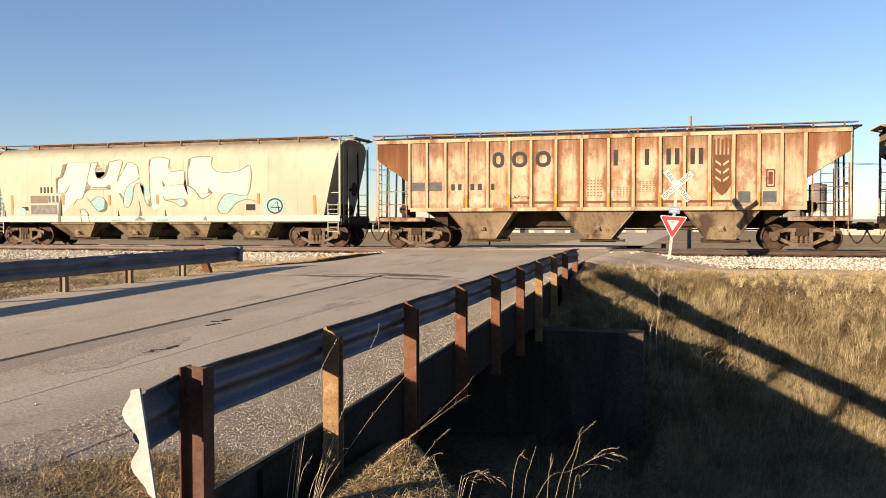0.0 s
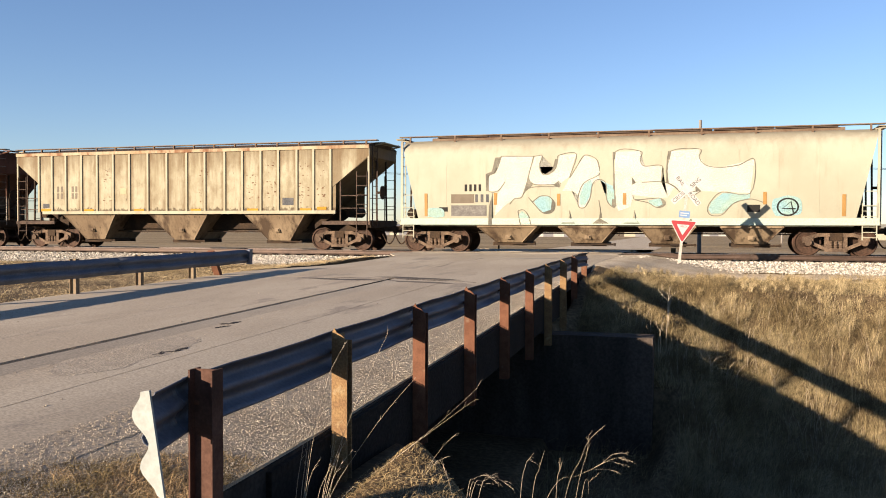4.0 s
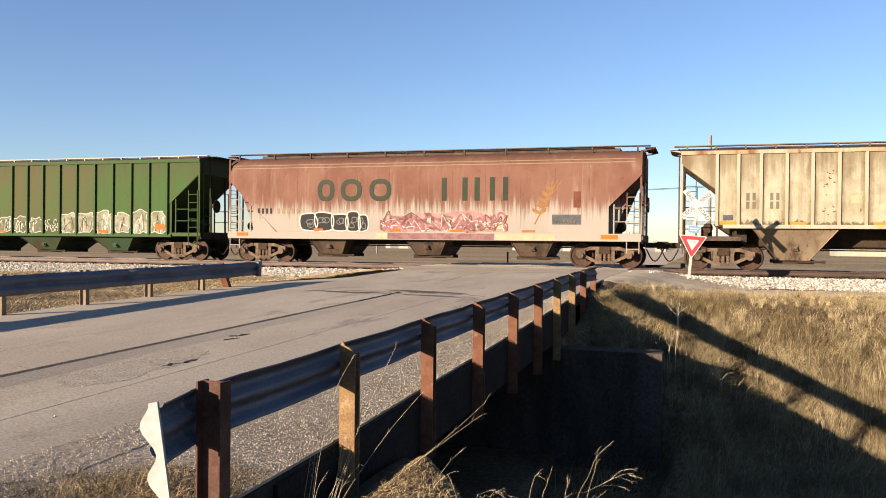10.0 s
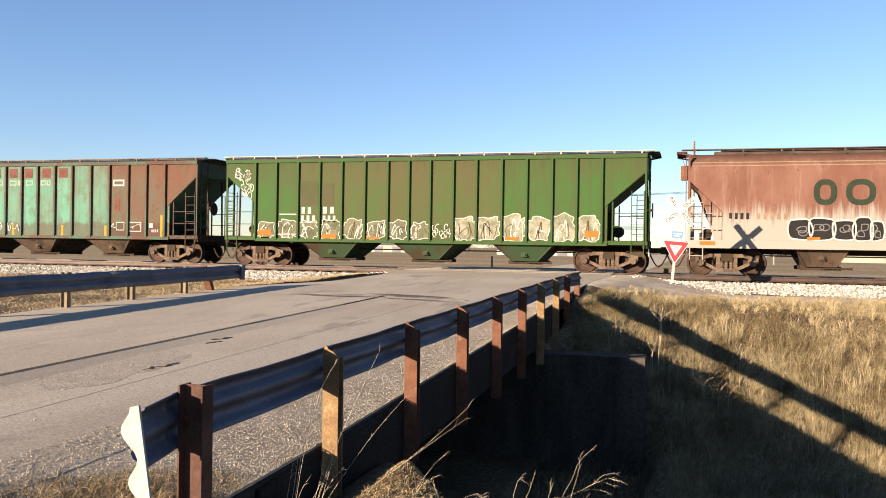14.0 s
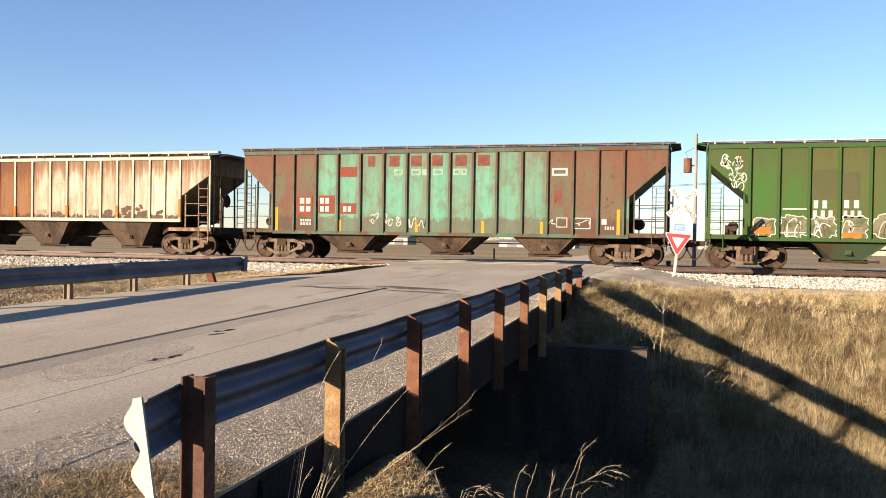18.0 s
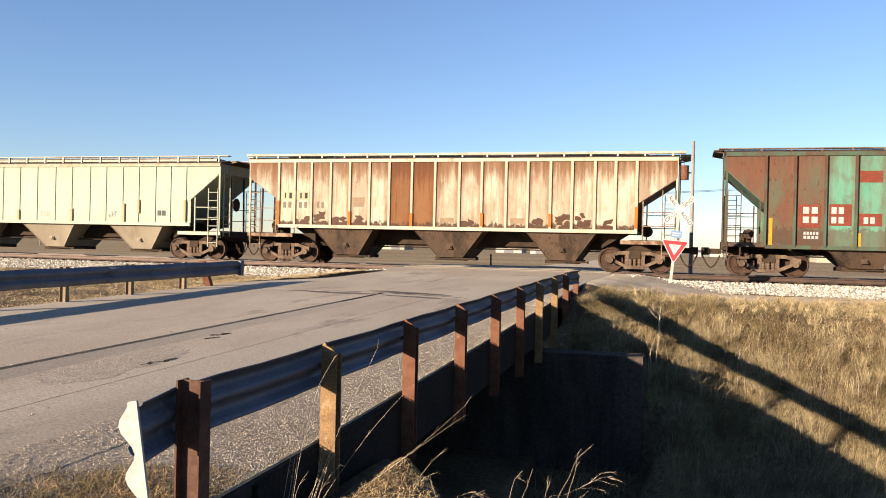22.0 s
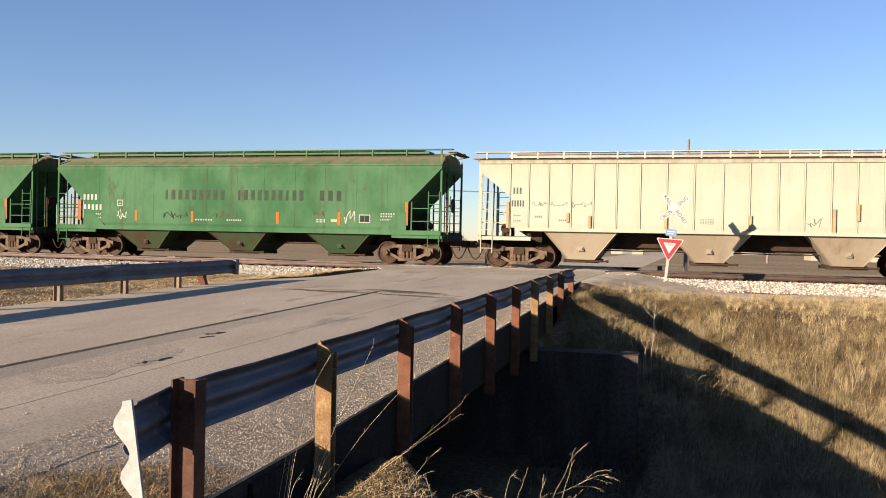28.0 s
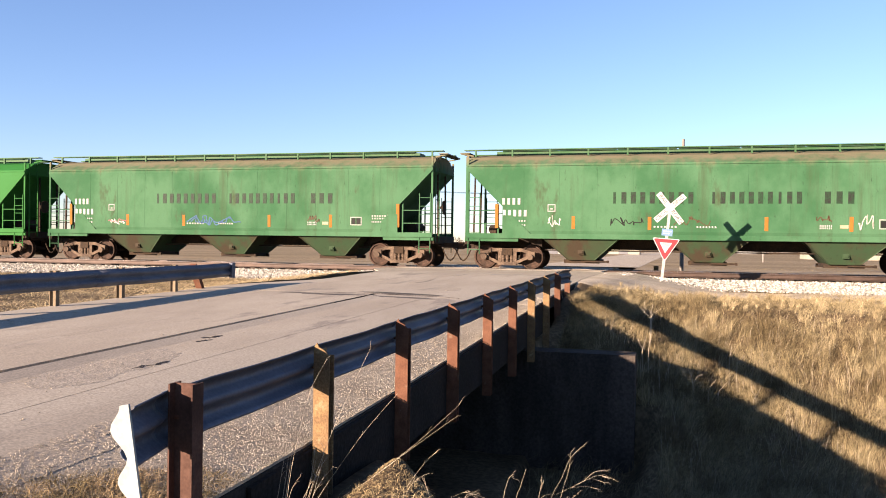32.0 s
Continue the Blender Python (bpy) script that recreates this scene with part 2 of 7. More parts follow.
ochre_post = surface("ochre_weathered_steel", (0.20, 0.128, 0.060), (0.155, 0.092, 0.046), 8, 0.9, 0.0, 60, 0.25, 0.25, 0.004, spots=(0.225, 0.165, 0.09), spot_scale=9, spot_at=0.57)
tan_post = surface("tan_weathered_steel", (0.19, 0.152, 0.10), (0.145, 0.108, 0.07), 6, 0.9, 0.0, 60, 0.15, 0.2, 0.004)
truck_mat = surface("dusty_cast_steel", (0.125, 0.088, 0.06), (0.068, 0.048, 0.034), 3, 0.85, 0.1, 25, 0.3, 0.3)
wheel_mat = surface("wheel_steel", (0.060, 0.035, 0.024), (0.030, 0.019, 0.013), 4, 0.7, 0.2, 25, 0.3, 0.2)

# ---- building helpers ----


def mesh_of(name, bm, *materials):
    me = bpy.data.meshes.new(name)
    bmesh.ops.recalc_face_normals(bm, faces=bm.faces)
    bm.to_mesh(me)
    bm.free()
    for m in materials:
        me.materials.append(m)
    return me


def part(name, data, material, parent, label="", at=None):
    """One mesh (a bmesh or mesh data) as an object of its own under a thing or a part."""
    if isinstance(data, bmesh.types.BMesh):
        data = mesh_of(name, data, *(material if isinstance(material, (list, tuple)) else (material,)))
    ob = new(name, data)
    ob.parent = parent
    if at is not None:
        ob.matrix_basis = at
    return tagged(ob, label)


def thing(name, label, category, group="", at=None):
    ob = tagged(new(name), label, category, group)
    ob.empty_display_size = 0.2
    if at is not None:
        ob.matrix_basis = at
    return ob


def box(bm, x0, x1, y0, y1, z0, z1):
    v = [bm.verts.new((x, y, z)) for x in (x0, x1) for y in (y0, y1) for z in (z0, z1)]
    for f in ((0, 1, 3, 2), (4, 6, 7, 5), (0, 4, 5, 1), (2, 3, 7, 6), (0, 2, 6, 4), (1, 5, 7, 3)):
        bm.faces.new([v[i] for i in f])
    return bm


def prism(bm, poly, lo, hi, axis="y"):
    """A polygon extruded along an axis. poly holds (x, z) for y, (y, z) for x and (x, y) for z."""
    def put(p, d):
        return {"y": (p[0], d, p[1]), "x": (d, p[0], p[1]), "z": (p[0], p[1], d)}[axis]
    a = [bm.verts.new(put(p, lo)) for p in poly]
    b = [bm.verts.new(put(p, hi)) for p in poly]
    bm.faces.new(a), bm.faces.new(b[::-1])
    for i in range(len(poly)):
        j = (i + 1) % len(poly)
        bm.faces.new((a[i], a[j], b[j], b[i]))
    return bm


def bar(bm, p, q, w=0.04, h=None):
    """A straight bar of rectangular section from p to q."""
    p, q, h = Vector(p), Vector(q), h or w
    d = (q - p).normalized()
    s = d.cross(Vector((0, 0, 1)) if abs(d.z) < 0.95 else Vector((0, 1, 0))).normalized()
    u = s.cross(d)
    ends = [[bm.verts.new(c + s * (a * w / 2) + u * (b * h / 2)) for a, b in ((-1, -1), (1, -1), (1, 1), (-1, 1))] for c in (p, q)]
    bm.faces.new(ends[0][::-1]), bm.faces.new(ends[1])
    for i in range(4):
        bm.faces.new((ends[0][i], ends[0][(i + 1) % 4], ends[1][(i + 1) % 4], ends[1][i]))
    return bm


def rod(bm, p, q, r, n=8, r2=None):
    """A round rod or cone from p to q."""
    p, q = Vector(p), Vector(q)
    d = (q - p).normalized()
    s = d.orthogonal().normalized()
    u = d.cross(s)
    rings = [[bm.verts.new(c + (s * math.cos(i * math.tau / n) + u * math.sin(i * math.tau / n)) * rr) for i in range(n)] for c, rr in ((p, r), (q, r if r2 is None else r2))]
    bm.faces.new(rings[0][::-1]), bm.faces.new(rings[1])
    for i in range(n):
        j = (i + 1) % n
        bm.faces.new((rings[0][i], rings[0][j], rings[1][j], rings[1][i]))
    return bm


def tube(bm, pts, r, n=6):
    """One bent round bar through pts."""
    pts = [Vector(p) for p in pts]
    rings = []
    for i, p in enumerate(pts):
        d = (pts[min(i + 1, len(pts) - 1)] - pts[max(i - 1, 0)]).normalized()
        u = d.cross(Vector((0.3, 0.9, 0.2))).normalized()
        v = d.cross(u)
        rings.append([bm.verts.new(p + (u * math.cos(k * math.tau / n) + v * math.sin(k * math.tau / n)) * r) for k in range(n)])
    for a, b in zip(rings, rings[1:]):
        for k in range(n):
            bm.faces.new((a[k], a[(k + 1) % n], b[(k + 1) % n], b[k]))
    bm.faces.new(rings[0][::-1]), bm.faces.new(rings[-1])
    return bm


def sheet_mesh(name, verts, faces, *materials):
    me = bpy.data.meshes.new(name)
    me.from_pydata(verts, [], faces)
    me.update()
    for m in materials:
        me.materials.append(m)
    return me


def smooth(v, lo, hi):
    s = min(1.0, max(0.0, (v - lo) / (hi - lo)))
    return s * s * (3 - 2 * s)


# ---- the lie of the land ----
FIELD = -0.45
TRACK_Y = 32.82


def road_z(x, y):
    """The road's surface: it climbs to the crossing, its edge by the near guard rail hangs lower."""
    base = -0.40 + 0.022 * (y - 6.2)
    base = min(base, 0.0) if y < 27.5 else -0.0
    fade = min(1.0, max(0.0, (27.0 - y) / 21.0))
    off = -0.27 * ((x + 6.0) / 3.35) ** 2 if x > -6 else 0.03
    z = base + off * fade
    if y > 36.5:
        z -= 0.42 * smooth(y, 36.5, 42)
    return z


def road_left(y):
    return -10.25 + 1.15 * smooth(y, 17.5, 21) - 1.6 * smooth(y, 24.5, 29.5) if y < 40 else -10.0


def road_right(y):
    return -2.72 + 0.2 * smooth(y, 21, 28.5) - 0.2 * smooth(y, 37, 44)


def shoulder(y):
    """Outer edge of the gravel shoulder on the creek's side."""
    return -2.72 + 1.0 * smooth(y, 21, 28.5) - 1.0 * smooth(y, 37, 44)


def land_z(x, y):
    """Bare ground height."""
    ripple = 0.10 * noise.noise(Vector((x * 0.35, y * 0.35, 0))) + 0.04 * noise.noise(Vector((x * 1.3, y * 1.3, 3)))
    if -4 < y < 8:
        ripple *= 0.3
    if y > 38 or abs(x) > 60 or y < -30:
        return FIELD + ripple * 0.5 * (1 if abs(x) < 80 and abs(y) < 90 else 0)
    if x < -10.3:
        return max(FIELD, road_z(-10.0, y) - 0.06 - 0.12 * (-10.3 - x)) + ripple * 0.5
    xc = min(max(x, -2.6), 4.0)
    far = -1.54 - 0.36 * (xc - 0.89) + (0.40 + 0.35 * smooth(xc, -0.2, 1.2)) * (y - 17.99 + 0.5 * (xc - 0.89))
    bank = (y - 6.45) + 1.84 * (x + 2.16)
    near = -0.84 + 0.04 * smooth(y, 5.5, 6.3) - 0.25 * smooth(-x, 2.1, 2.45) * smooth(y, 4.4, 5.0) - 0.31 * (bank + math.sqrt(bank * bank + 0.012)) - 0.25 * max(0.0, x + 1.5) * smooth(y, 2.0, 4.0)
    edge = shoulder(y)
    ramp = road_z(edge, y) - 0.05 - (0.50 - 0.36 * smooth(y, 20, 24.5)) * max(0.0, x - edge) if y > 16 else -9.0
    z = min(max(far, -3.3), max(FIELD, ramp))
    if y < 15.95:
        z += (-3.2 - z) * smooth(-x, 0.1, 0.9)
    if y < 11.5:
        z = max(z, near)
    if x < -2.7:
        if 5.2 < y < 16.2:
            z = -3.0
        else:
            z = max(z, -1.0) if y < 20 else z
            z = min(z, -0.95)
    return z + ripple


def surface_z(x, y):
    """Height of what lies on top at a place: ballast bank or bare ground."""
    z = land_z(x, y)
    if 27.3 < y < 37.6 and not road_left(30) + 0.15 < x < -2.71:
        z = max(z, -0.58 + 0.37 * min(1.0, (y - 27.3) / 3.3) if y < 33 else -0.21)
    return z


def axis_points(spans):
    out = []
    for lo, hi, step in spans:
        n = max(1, round((hi - lo) / step))
        out += [lo + (hi - lo) * i / n for i in range(n)]
    return out + [spans[-1][1]]


gx = axis_points(((-3000, -200, 700), (-200, -40, 20), (-40, -12, 1.0), (-12, -3.2, 0.4), (-3.2, 0.4, 0.12), (0.4, 16, 0.4), (16, 40, 1.5), (40, 200, 20), (200, 3000, 700)))
gy = axis_points(((-3000, -100, 700), (-100, -4, 8), (-4, 3.2, 0.4), (3.2, 8.4, 0.12), (8.4, 28, 0.4), (28, 60, 1.0), (60, 200, 10), (200, 3400, 400)))
verts = [(x, y, land_z(x, y)) for y in gy for x in gx]
nx = len(gx)
faces = [(j * nx + i, j * nx + i + 1, (j + 1) * nx + i + 1, (j + 1) * nx + i) for j in range(len(gy) - 1) for i in range(nx - 1)]
ground = tagged(new("ground", sheet_mesh("ground", verts, faces, soil)), "dry brown winter farmland with a creek bed", "ground", kind="structure")
ground.data.polygons.foreach_set("use_smooth", [True] * len(ground.data.polygons))


# ---- road, bridge and crossing ----
def strip(name, ys, left, right, lift, nx, thick, material, parent, label="", z=road_z):
    """A slab that follows the road's surface between two edges."""
    vs, fs = [], []
    for y in ys:
        l, r = left(y), right(y)
        for i in range(nx + 1):
            x = l + (r - l) * i / nx
            vs.append((x, y, z(x, y) + lift))
    n, w = len(ys), nx + 1
    top = len(vs)
    vs += [(x, y, zz - thick) for x, y, zz in vs]
    for j in range(n - 1):
        for i in range(nx):
            a = j * w + i
            fs.append((a, a + 1, a + w + 1, a + w))
            fs.append((top + a, top + a + w, top + a + w + 1, top + a + 1))
        for i in (0, nx):
            a = j * w + i
            fs.append((a, a + w, top + a + w, top + a))
    for j in (0, n - 1):
        for i in range(nx):
            a = j * w + i
            fs.append((a, a + 1, top + a + 1, top + a))
    ob = new(name, sheet_mesh(name, vs, fs, material))
    if parent:
        ob.parent = parent
    return tagged(ob, label)


road = tagged(strip("road", axis_points(((-12, 30.2, 0.6),)), lambda y: road_left(y) - 0.02, lambda y: road_right(y), -0.03, 10, 0.22, asphalt_joint, None),
              "pale worn concrete country road with cracks", "road", kind="structure")
SLABS = ((-12.0, -1.4, -10.22, -6.118), (-12.0, -1.4, -6.012, -4.908), (-12.0, -1.4, -4.896, -3.72),
         (-1.39, 16.55, -10.22, -6.118), (-1.39, 16.55, -6.012, -4.908), (-1.39, 16.55, -4.896, -3.72), (-12.0, 16.55, -3.7195, -2.74))
for a, b, x0, x1 in SLABS:
    strip("slab", axis_points(((a, b, 0.6),)), lambda y, x=x0: x, lambda y, x=x1: x, 0.0 if x1 < -3 else -0.006, 4, 0.05, concrete if x1 < -3 else gravel_bed, road)
strip("slab", axis_points(((16.575, 30.2, 0.6),)), lambda y: road_left(y) + 0.0, lambda y: road_right(y) - 0.02, 0.0, 8, 0.05, concrete, road)


def road_mark(name, poly, material, label="", lift=0.004):
    """A thin flat patch that lies on the road."""
    bm = bmesh.new()
    top = [bm.verts.new((x, y, road_z(x, y) + lift)) for x, y in poly]
    low = [bm.verts.new((x, y, road_z(x, y) - 0.01)) for x, y in poly]
    bm.faces.new(top), bm.faces.new(low[::-1])
    for i in range(len(poly)):
        j = (i + 1) % len(poly)
        bm.faces.new((top[i], top[j], low[j], low[i]))
    return part(name, bm, material, road, label)


def ragged(cx, cy, rx, ry, n, rough, rng_):
    return [(cx + rx * rng_.uniform(1 - rough, 1 + rough) * math.cos(k * math.tau / n), cy + ry * rng_.uniform(1 - rough, 1 + rough) * math.sin(k * math.tau / n)) for k in range(n)]


def crack(x0, y0, x1, y1, w, rng_, n=9):
    pts = [(x0 + (x1 - x0) * k / n + rng_.uniform(-1, 1) * w * 1.2, y0 + (y1 - y0) * k / n + rng_.uniform(-1, 1) * w * 1.2) for k in range(n + 1)]
    dx, dy = y1 - y0, -(x1 - x0)
    d = math.hypot(dx, dy)
    off = [w * rng_.uniform(0.3, 1.0) for _ in pts]
    off[0] = off[-1] = w * 0.15
    return [(x + dx / d * o, y + dy / d * o) for (x, y), o in zip(pts, off)] + [(x - dx / d * o, y - dy / d * o) for (x, y), o in reversed(list(zip(pts, off)))]


rr = random.Random(3)
stain = surface("road_stain", (0.073, 0.064, 0.056), (0.107, 0.095, 0.081), 1.2, 0.85, 0, 45, 0.25, 0.3)
patch_mat = surface("worn_aggregate", (0.285, 0.248, 0.196), (0.335, 0.292, 0.228), 6.0, 0.9, 0, 60, 0.4, 0.6)
for args in ((-5.17, 7.22, -5.13, 7.72, 0.035), (-5.72, 9.3, -5.62, 9.62, 0.04), (-5.62, 9.05, -5.55, 9.3, 0.025), (-4.3, 16.62, -7.4, 16.5, 0.03), (-6.06, 14.3, -6.1, 16.5, 0.02)):
    road_mark("crack", crack(*args, rr), asphalt_joint, "dark open crack")
for cx, cy, rx, ry in ((-5.5, 7.35, 0.40, 1.0), (-5.35, 6.6, 0.30, 0.5)):
    road_mark("worn_patch", ragged(cx, cy, rx, ry, 60, 0.10, rr), patch_mat, "rough worn patch of bare aggregate", 0.0016)
# pole shadows across the road, painted in as dark flat patches
for cx, cy, rx, ry in ((-6.6, 16.05, 1.0, 0.16), (-5.6, 16.9, 0.9, 0.2), (-5.2, 16.1, 0.6, 0.14), (-7.6, 16.2, 0.5, 0.1)):
    road_mark("stain", ragged(cx, cy, rx, ry, 20, 0.2, rr), stain, "dark pole-shadow streak on the concrete", 0.0019)
smear = surface("worn_concrete_smear", (0.30, 0.258, 0.198), (0.335, 0.29, 0.225), 2.0, 0.88, 0, 45, 0.25, 0.3, stretch=(1, 0.3, 1))
for _ in range(18):
    cx, cy = rr.uniform(-9.6, -3.9), rr.uniform(4.5, 27.0)
    road_mark("smear", ragged(cx, cy, rr.uniform(0.06, 0.28), rr.uniform(0.4, 1.6), 18, 0.3, rr), smear, "", rr.uniform(0.0006, 0.0012))
road_mark("stop_line", [(-5.5, 24.85), (-3.2, 25.6), (-3.2, 25.85), (-5.5, 25.1)], surface("worn_white_line", (0.223, 0.214, 0.197), (0.171, 0.159, 0.137), 3, 0.8), "faded white stop line")
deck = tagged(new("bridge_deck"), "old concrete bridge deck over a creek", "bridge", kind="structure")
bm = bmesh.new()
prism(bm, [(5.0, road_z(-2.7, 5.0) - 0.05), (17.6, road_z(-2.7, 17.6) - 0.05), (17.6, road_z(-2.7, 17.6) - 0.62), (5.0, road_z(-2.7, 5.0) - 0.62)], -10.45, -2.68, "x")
part("deck_slab", bm, shaded_slab, deck)
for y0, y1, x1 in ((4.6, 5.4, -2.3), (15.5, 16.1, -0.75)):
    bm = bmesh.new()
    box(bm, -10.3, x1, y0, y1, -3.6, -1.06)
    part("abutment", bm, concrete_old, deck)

crossing = tagged(new("crossing"), "flush worn concrete and timber road crossing over the rails", "crossing", kind="structure")
for y0, y1, n in ((30.2, 31.98, 3), (32.13, 33.5, 4), (33.66, 36.6, 4)):
    for i in range(n):
        a, b = y0 + (y1 - y0) * i / n + 0.006, y0 + (y1 - y0) * (i + 1) / n - 0.006
        bm = bmesh.new()
        prism(bm, [(road_left(30) + 0.2, a), (-2.72, a), (-2.72, b), (road_left(30) + 0.2, b)], -0.2, -0.004 + 0.006 * (i % 2), "z")
        part("panel", bm, concrete, crossing)
tagged(strip("road_beyond", axis_points(((36.6, 60, 1.2), (60, 400, 20))), lambda y: -9.6, lambda y: -2.6, 0.02, 6, 0.3, pale_gravel, None),
                  "gravel road running on across the fields", "road", kind="structure")



def apron_z(x, y):
    """The shoulder leaves the road's edge and runs out level with the bare ground."""
    u = smooth((x - road_right(y)) / (0.6 + 3.2 * smooth(y, 22, 27)), 0.03, 0.6)
    return (1 - u) * (road_z(road_right(y), y) - 0.004) + u * (surface_z(x, y) + 0.01) - 0.25 * smooth(-y, -23.2, -22.0)


tagged(strip("gravel_apron", axis_points(((22.0, 30.4, 0.3),)), lambda y: road_right(y) - 0.03, lambda y: road_right(y) + 0.6 + 3.2 * smooth(y, 22, 27), 0.0, 12, 0.12, pale_gravel, None, "pale tan gravel apron beside the crossing", apron_z), "", "gravel", kind="structure")

tagged(strip("dirt_verge", axis_points(((23.2, 27.45, 0.3),)), lambda y: road_right(y) + 1.2 + 0.7 * max(0.0, 24.9 - y), lambda y: 30.0, 0.008, 80, 0.12, pale_gravel, None, "strip of bare tan dirt along the ballast's foot", surface_z), "", "dirt", kind="structure")

# ---- track ----
bed = tagged(new("ballast_bed"), "ballast bank under the railway track", "ballast", kind="structure")
for x0, x1 in ((-400.0, road_left(30) + 0.15), (-2.71, 400.0)):
    bm = bmesh.new()
    prism(bm, [(27.3, -0.58), (30.6, -0.23), (35.0, -0.23), (37.6, -0.56)], x0, x1, "x")
    part("bank", bm, surface("ballast_base", (0.34, 0.31, 0.25), (0.25, 0.225, 0.18), 3, 0.95, 0, 30, 0.4, 0.6, 0.03), bed)
track = tagged(new("railway_track"), "single railway track with brown steel rails on timber ties", "railway track", kind="structure")
prof = [(-0.07, -0.17), (0.07, -0.17), (0.07, -0.155), (0.012, -0.135), (0.012, -0.045), (0.036, -0.03), (0.036, 0.0), (-0.036, 0.0), (-0.036, -0.03), (-0.012, -0.045), (-0.012, -0.135), (-0.07, -0.155)]
for side in (-0.755, 0.755):
    bm = bmesh.new()
    prism(bm, [(TRACK_Y + side + a, z) for a, z in prof], -400, 400, "x")
    part("rail", bm, steel_rail, track)
    bm = bmesh.new()
    box(bm, -400, 400, TRACK_Y + side - 0.03, TRACK_Y + side + 0.03, 0.0005, 0.004)
    part("rail_head", bm, steel_worn, track, "polished rail head")
bm = bmesh.new()
box(bm, -0.11, 0.11, -1.3, 1.3, -0.34, -0.17)
tie_me = mesh_of("tie", bm, tie_mat)
for i in range(150):
    x = -62 + i * 0.53
    if not road_left(30) - 0.2 < x < -2.6:
        part("tie", tie_me, None, track, at=pose(x + random.uniform(-0.03, 0.03), TRACK_Y + random.uniform(-0.05, 0.05), random.uniform(-0.01, 0.01), 0, 0, random.uniform(-1.5, 1.5)))

# ---- guard rails ----
W_SHAPE = [(0.0, 0.0), (0.003, 0.012), (0.03, 0.03), (0.066, 0.05), (0.08, 0.078), (0.066, 0.106), (0.03, 0.13), (0.012, 0.156), (0.03, 0.182), (0.066, 0.206), (0.08, 0.234), (0.066, 0.262), (0.03, 0.282), (0.003, 0.30), (0.0, 0.312)]


def w_beam(bm, x, y0, y1, z0, z1, facing, x_start=None):
    """A W-section beam whose waves bulge towards facing (+1 or -1 in x). z0 and z1: its top at both ends."""
    n = 8
    ring = [(d, h) for d, h in W_SHAPE] + [(d - 0.004, h) for d, h in reversed(W_SHAPE)]
    rows = []
    for k in range(n + 1):
        y = y0 + (y1 - y0) * k / n
        top = z0 + (z1 - z0) * k / n + (0.006 * math.sin(k * 1.9) if y1 - y0 > 1 else 0.0)
        xx = x if x_start is None else x_start + (x - x_start) * k / n
        rows.append([bm.verts.new((xx + facing * d, y, top - 0.312 + h)) for d, h in ring])
    m = len(ring)
    for a, b in zip(rows, rows[1:]):
        for i in range(m):
            bm.faces.new((a[i], a[(i + 1) % m], b[(i + 1) % m], b[i])).smooth = True
    bm.faces.new(rows[0]), bm.faces.new(rows[-1][::-1])
    return bm


def h_post(bm, x, y, z0, z1, deep=0.15, wide=0.10):
    """A rolled H section post: two flanges and a web."""
    d, w, f, k = deep / 2, wide / 2, 0.010, 0.005
    prism(bm, [(x - d, y - w), (x - d + f, y - w), (x - d + f, y - k), (x + d - f, y - k), (x + d - f, y - w), (x + d, y - w),
               (x + d, y + w), (x + d - f, y + w), (x + d - f, y + k), (x - d + f, y + k), (x - d + f, y + w), (x - d, y + w)], z0, z1, "z")
    return bm


def flange_post(bm, x, y, z0, z1, wide=0.128, deep=0.10):
    """A rolled post whose flanges face along the road, its head cut aslant and bent up a little at one corner."""
    w, d, f, k = wide / 2, deep / 2, 0.011, 0.006
    head = [(x - w, z0), (x + w, z0), (x + w, z1 - 0.075), (x + 0.3 * w, z1 - 0.03), (x - 0.35 * w, z1 - 0.012), (x - 0.62 * w, z1 + 0.022), (x - w, z1 - 0.014)]
    prism(bm, head, y - d, y - d + f, "y")
    prism(bm, [(a, min(b, z1 - 0.075)) for a, b in head], y + d - f, y + d, "y")
    prism(bm, [(x - k, z0), (x + k, z0), (x + k, z1 - 0.03), (x - k, z1 - 0.02)], y - d + f, y + d - f, "y")
    return bm


def near_top(y):
    return 0.085 + 0.0157 * (y - 4.1)


rail_near = thing("guard_rail", "blue-grey steel W-beam guard rail on rusty posts along the bridge", "guard rail", "guard rails of the bridge")
seams = (4.0, 8.0, 11.9, 15.7, 19.8)
for a, b in zip(seams, seams[1:]):
    bm = bmesh.new()
    w_beam(bm, -2.69, a, b + 0.12 if b < 19 else b, near_top(a) - 0.03, near_top(b) - 0.03, -1)
    part("beam", bm, galv, rail_near)
part("end_section", w_beam(bmesh.new(), -2.69, 3.635, 4.05, near_top(3.6) - 0.03, near_top(4.05) - 0.03, -1, -2.60), galv, rail_near, "flared end of the beam")
for y in (4.1, 6.0, 7.93, 9.85, 11.75, 13.6, 15.4, 17.2, 18.8, 20.5):
    bm = bmesh.new()
    z = near_top(y) + random.uniform(-0.012, 0.012)
    if y < 5:
        h_post(bm, -2.6025, y, -1.25, z, 0.15, 0.11)
    else:
        flange_post(bm, -2.6135, y, -1.25, z - 0.02)
    ochre = y in (6.0, 15.4, 17.2)
    part("post", bm, ochre_post if ochre else dark_post if y < 5 else rust_post, rail_near, "ochre weathered steel post" if ochre else "rust-brown steel post")
    bm = bmesh.new()
    rod(bm, (-2.78, y, z - 0.19), (-2.64, y, z - 0.19), 0.014, 6)
    part("bolt", bm, rust_post, rail_near)
bm = bmesh.new()
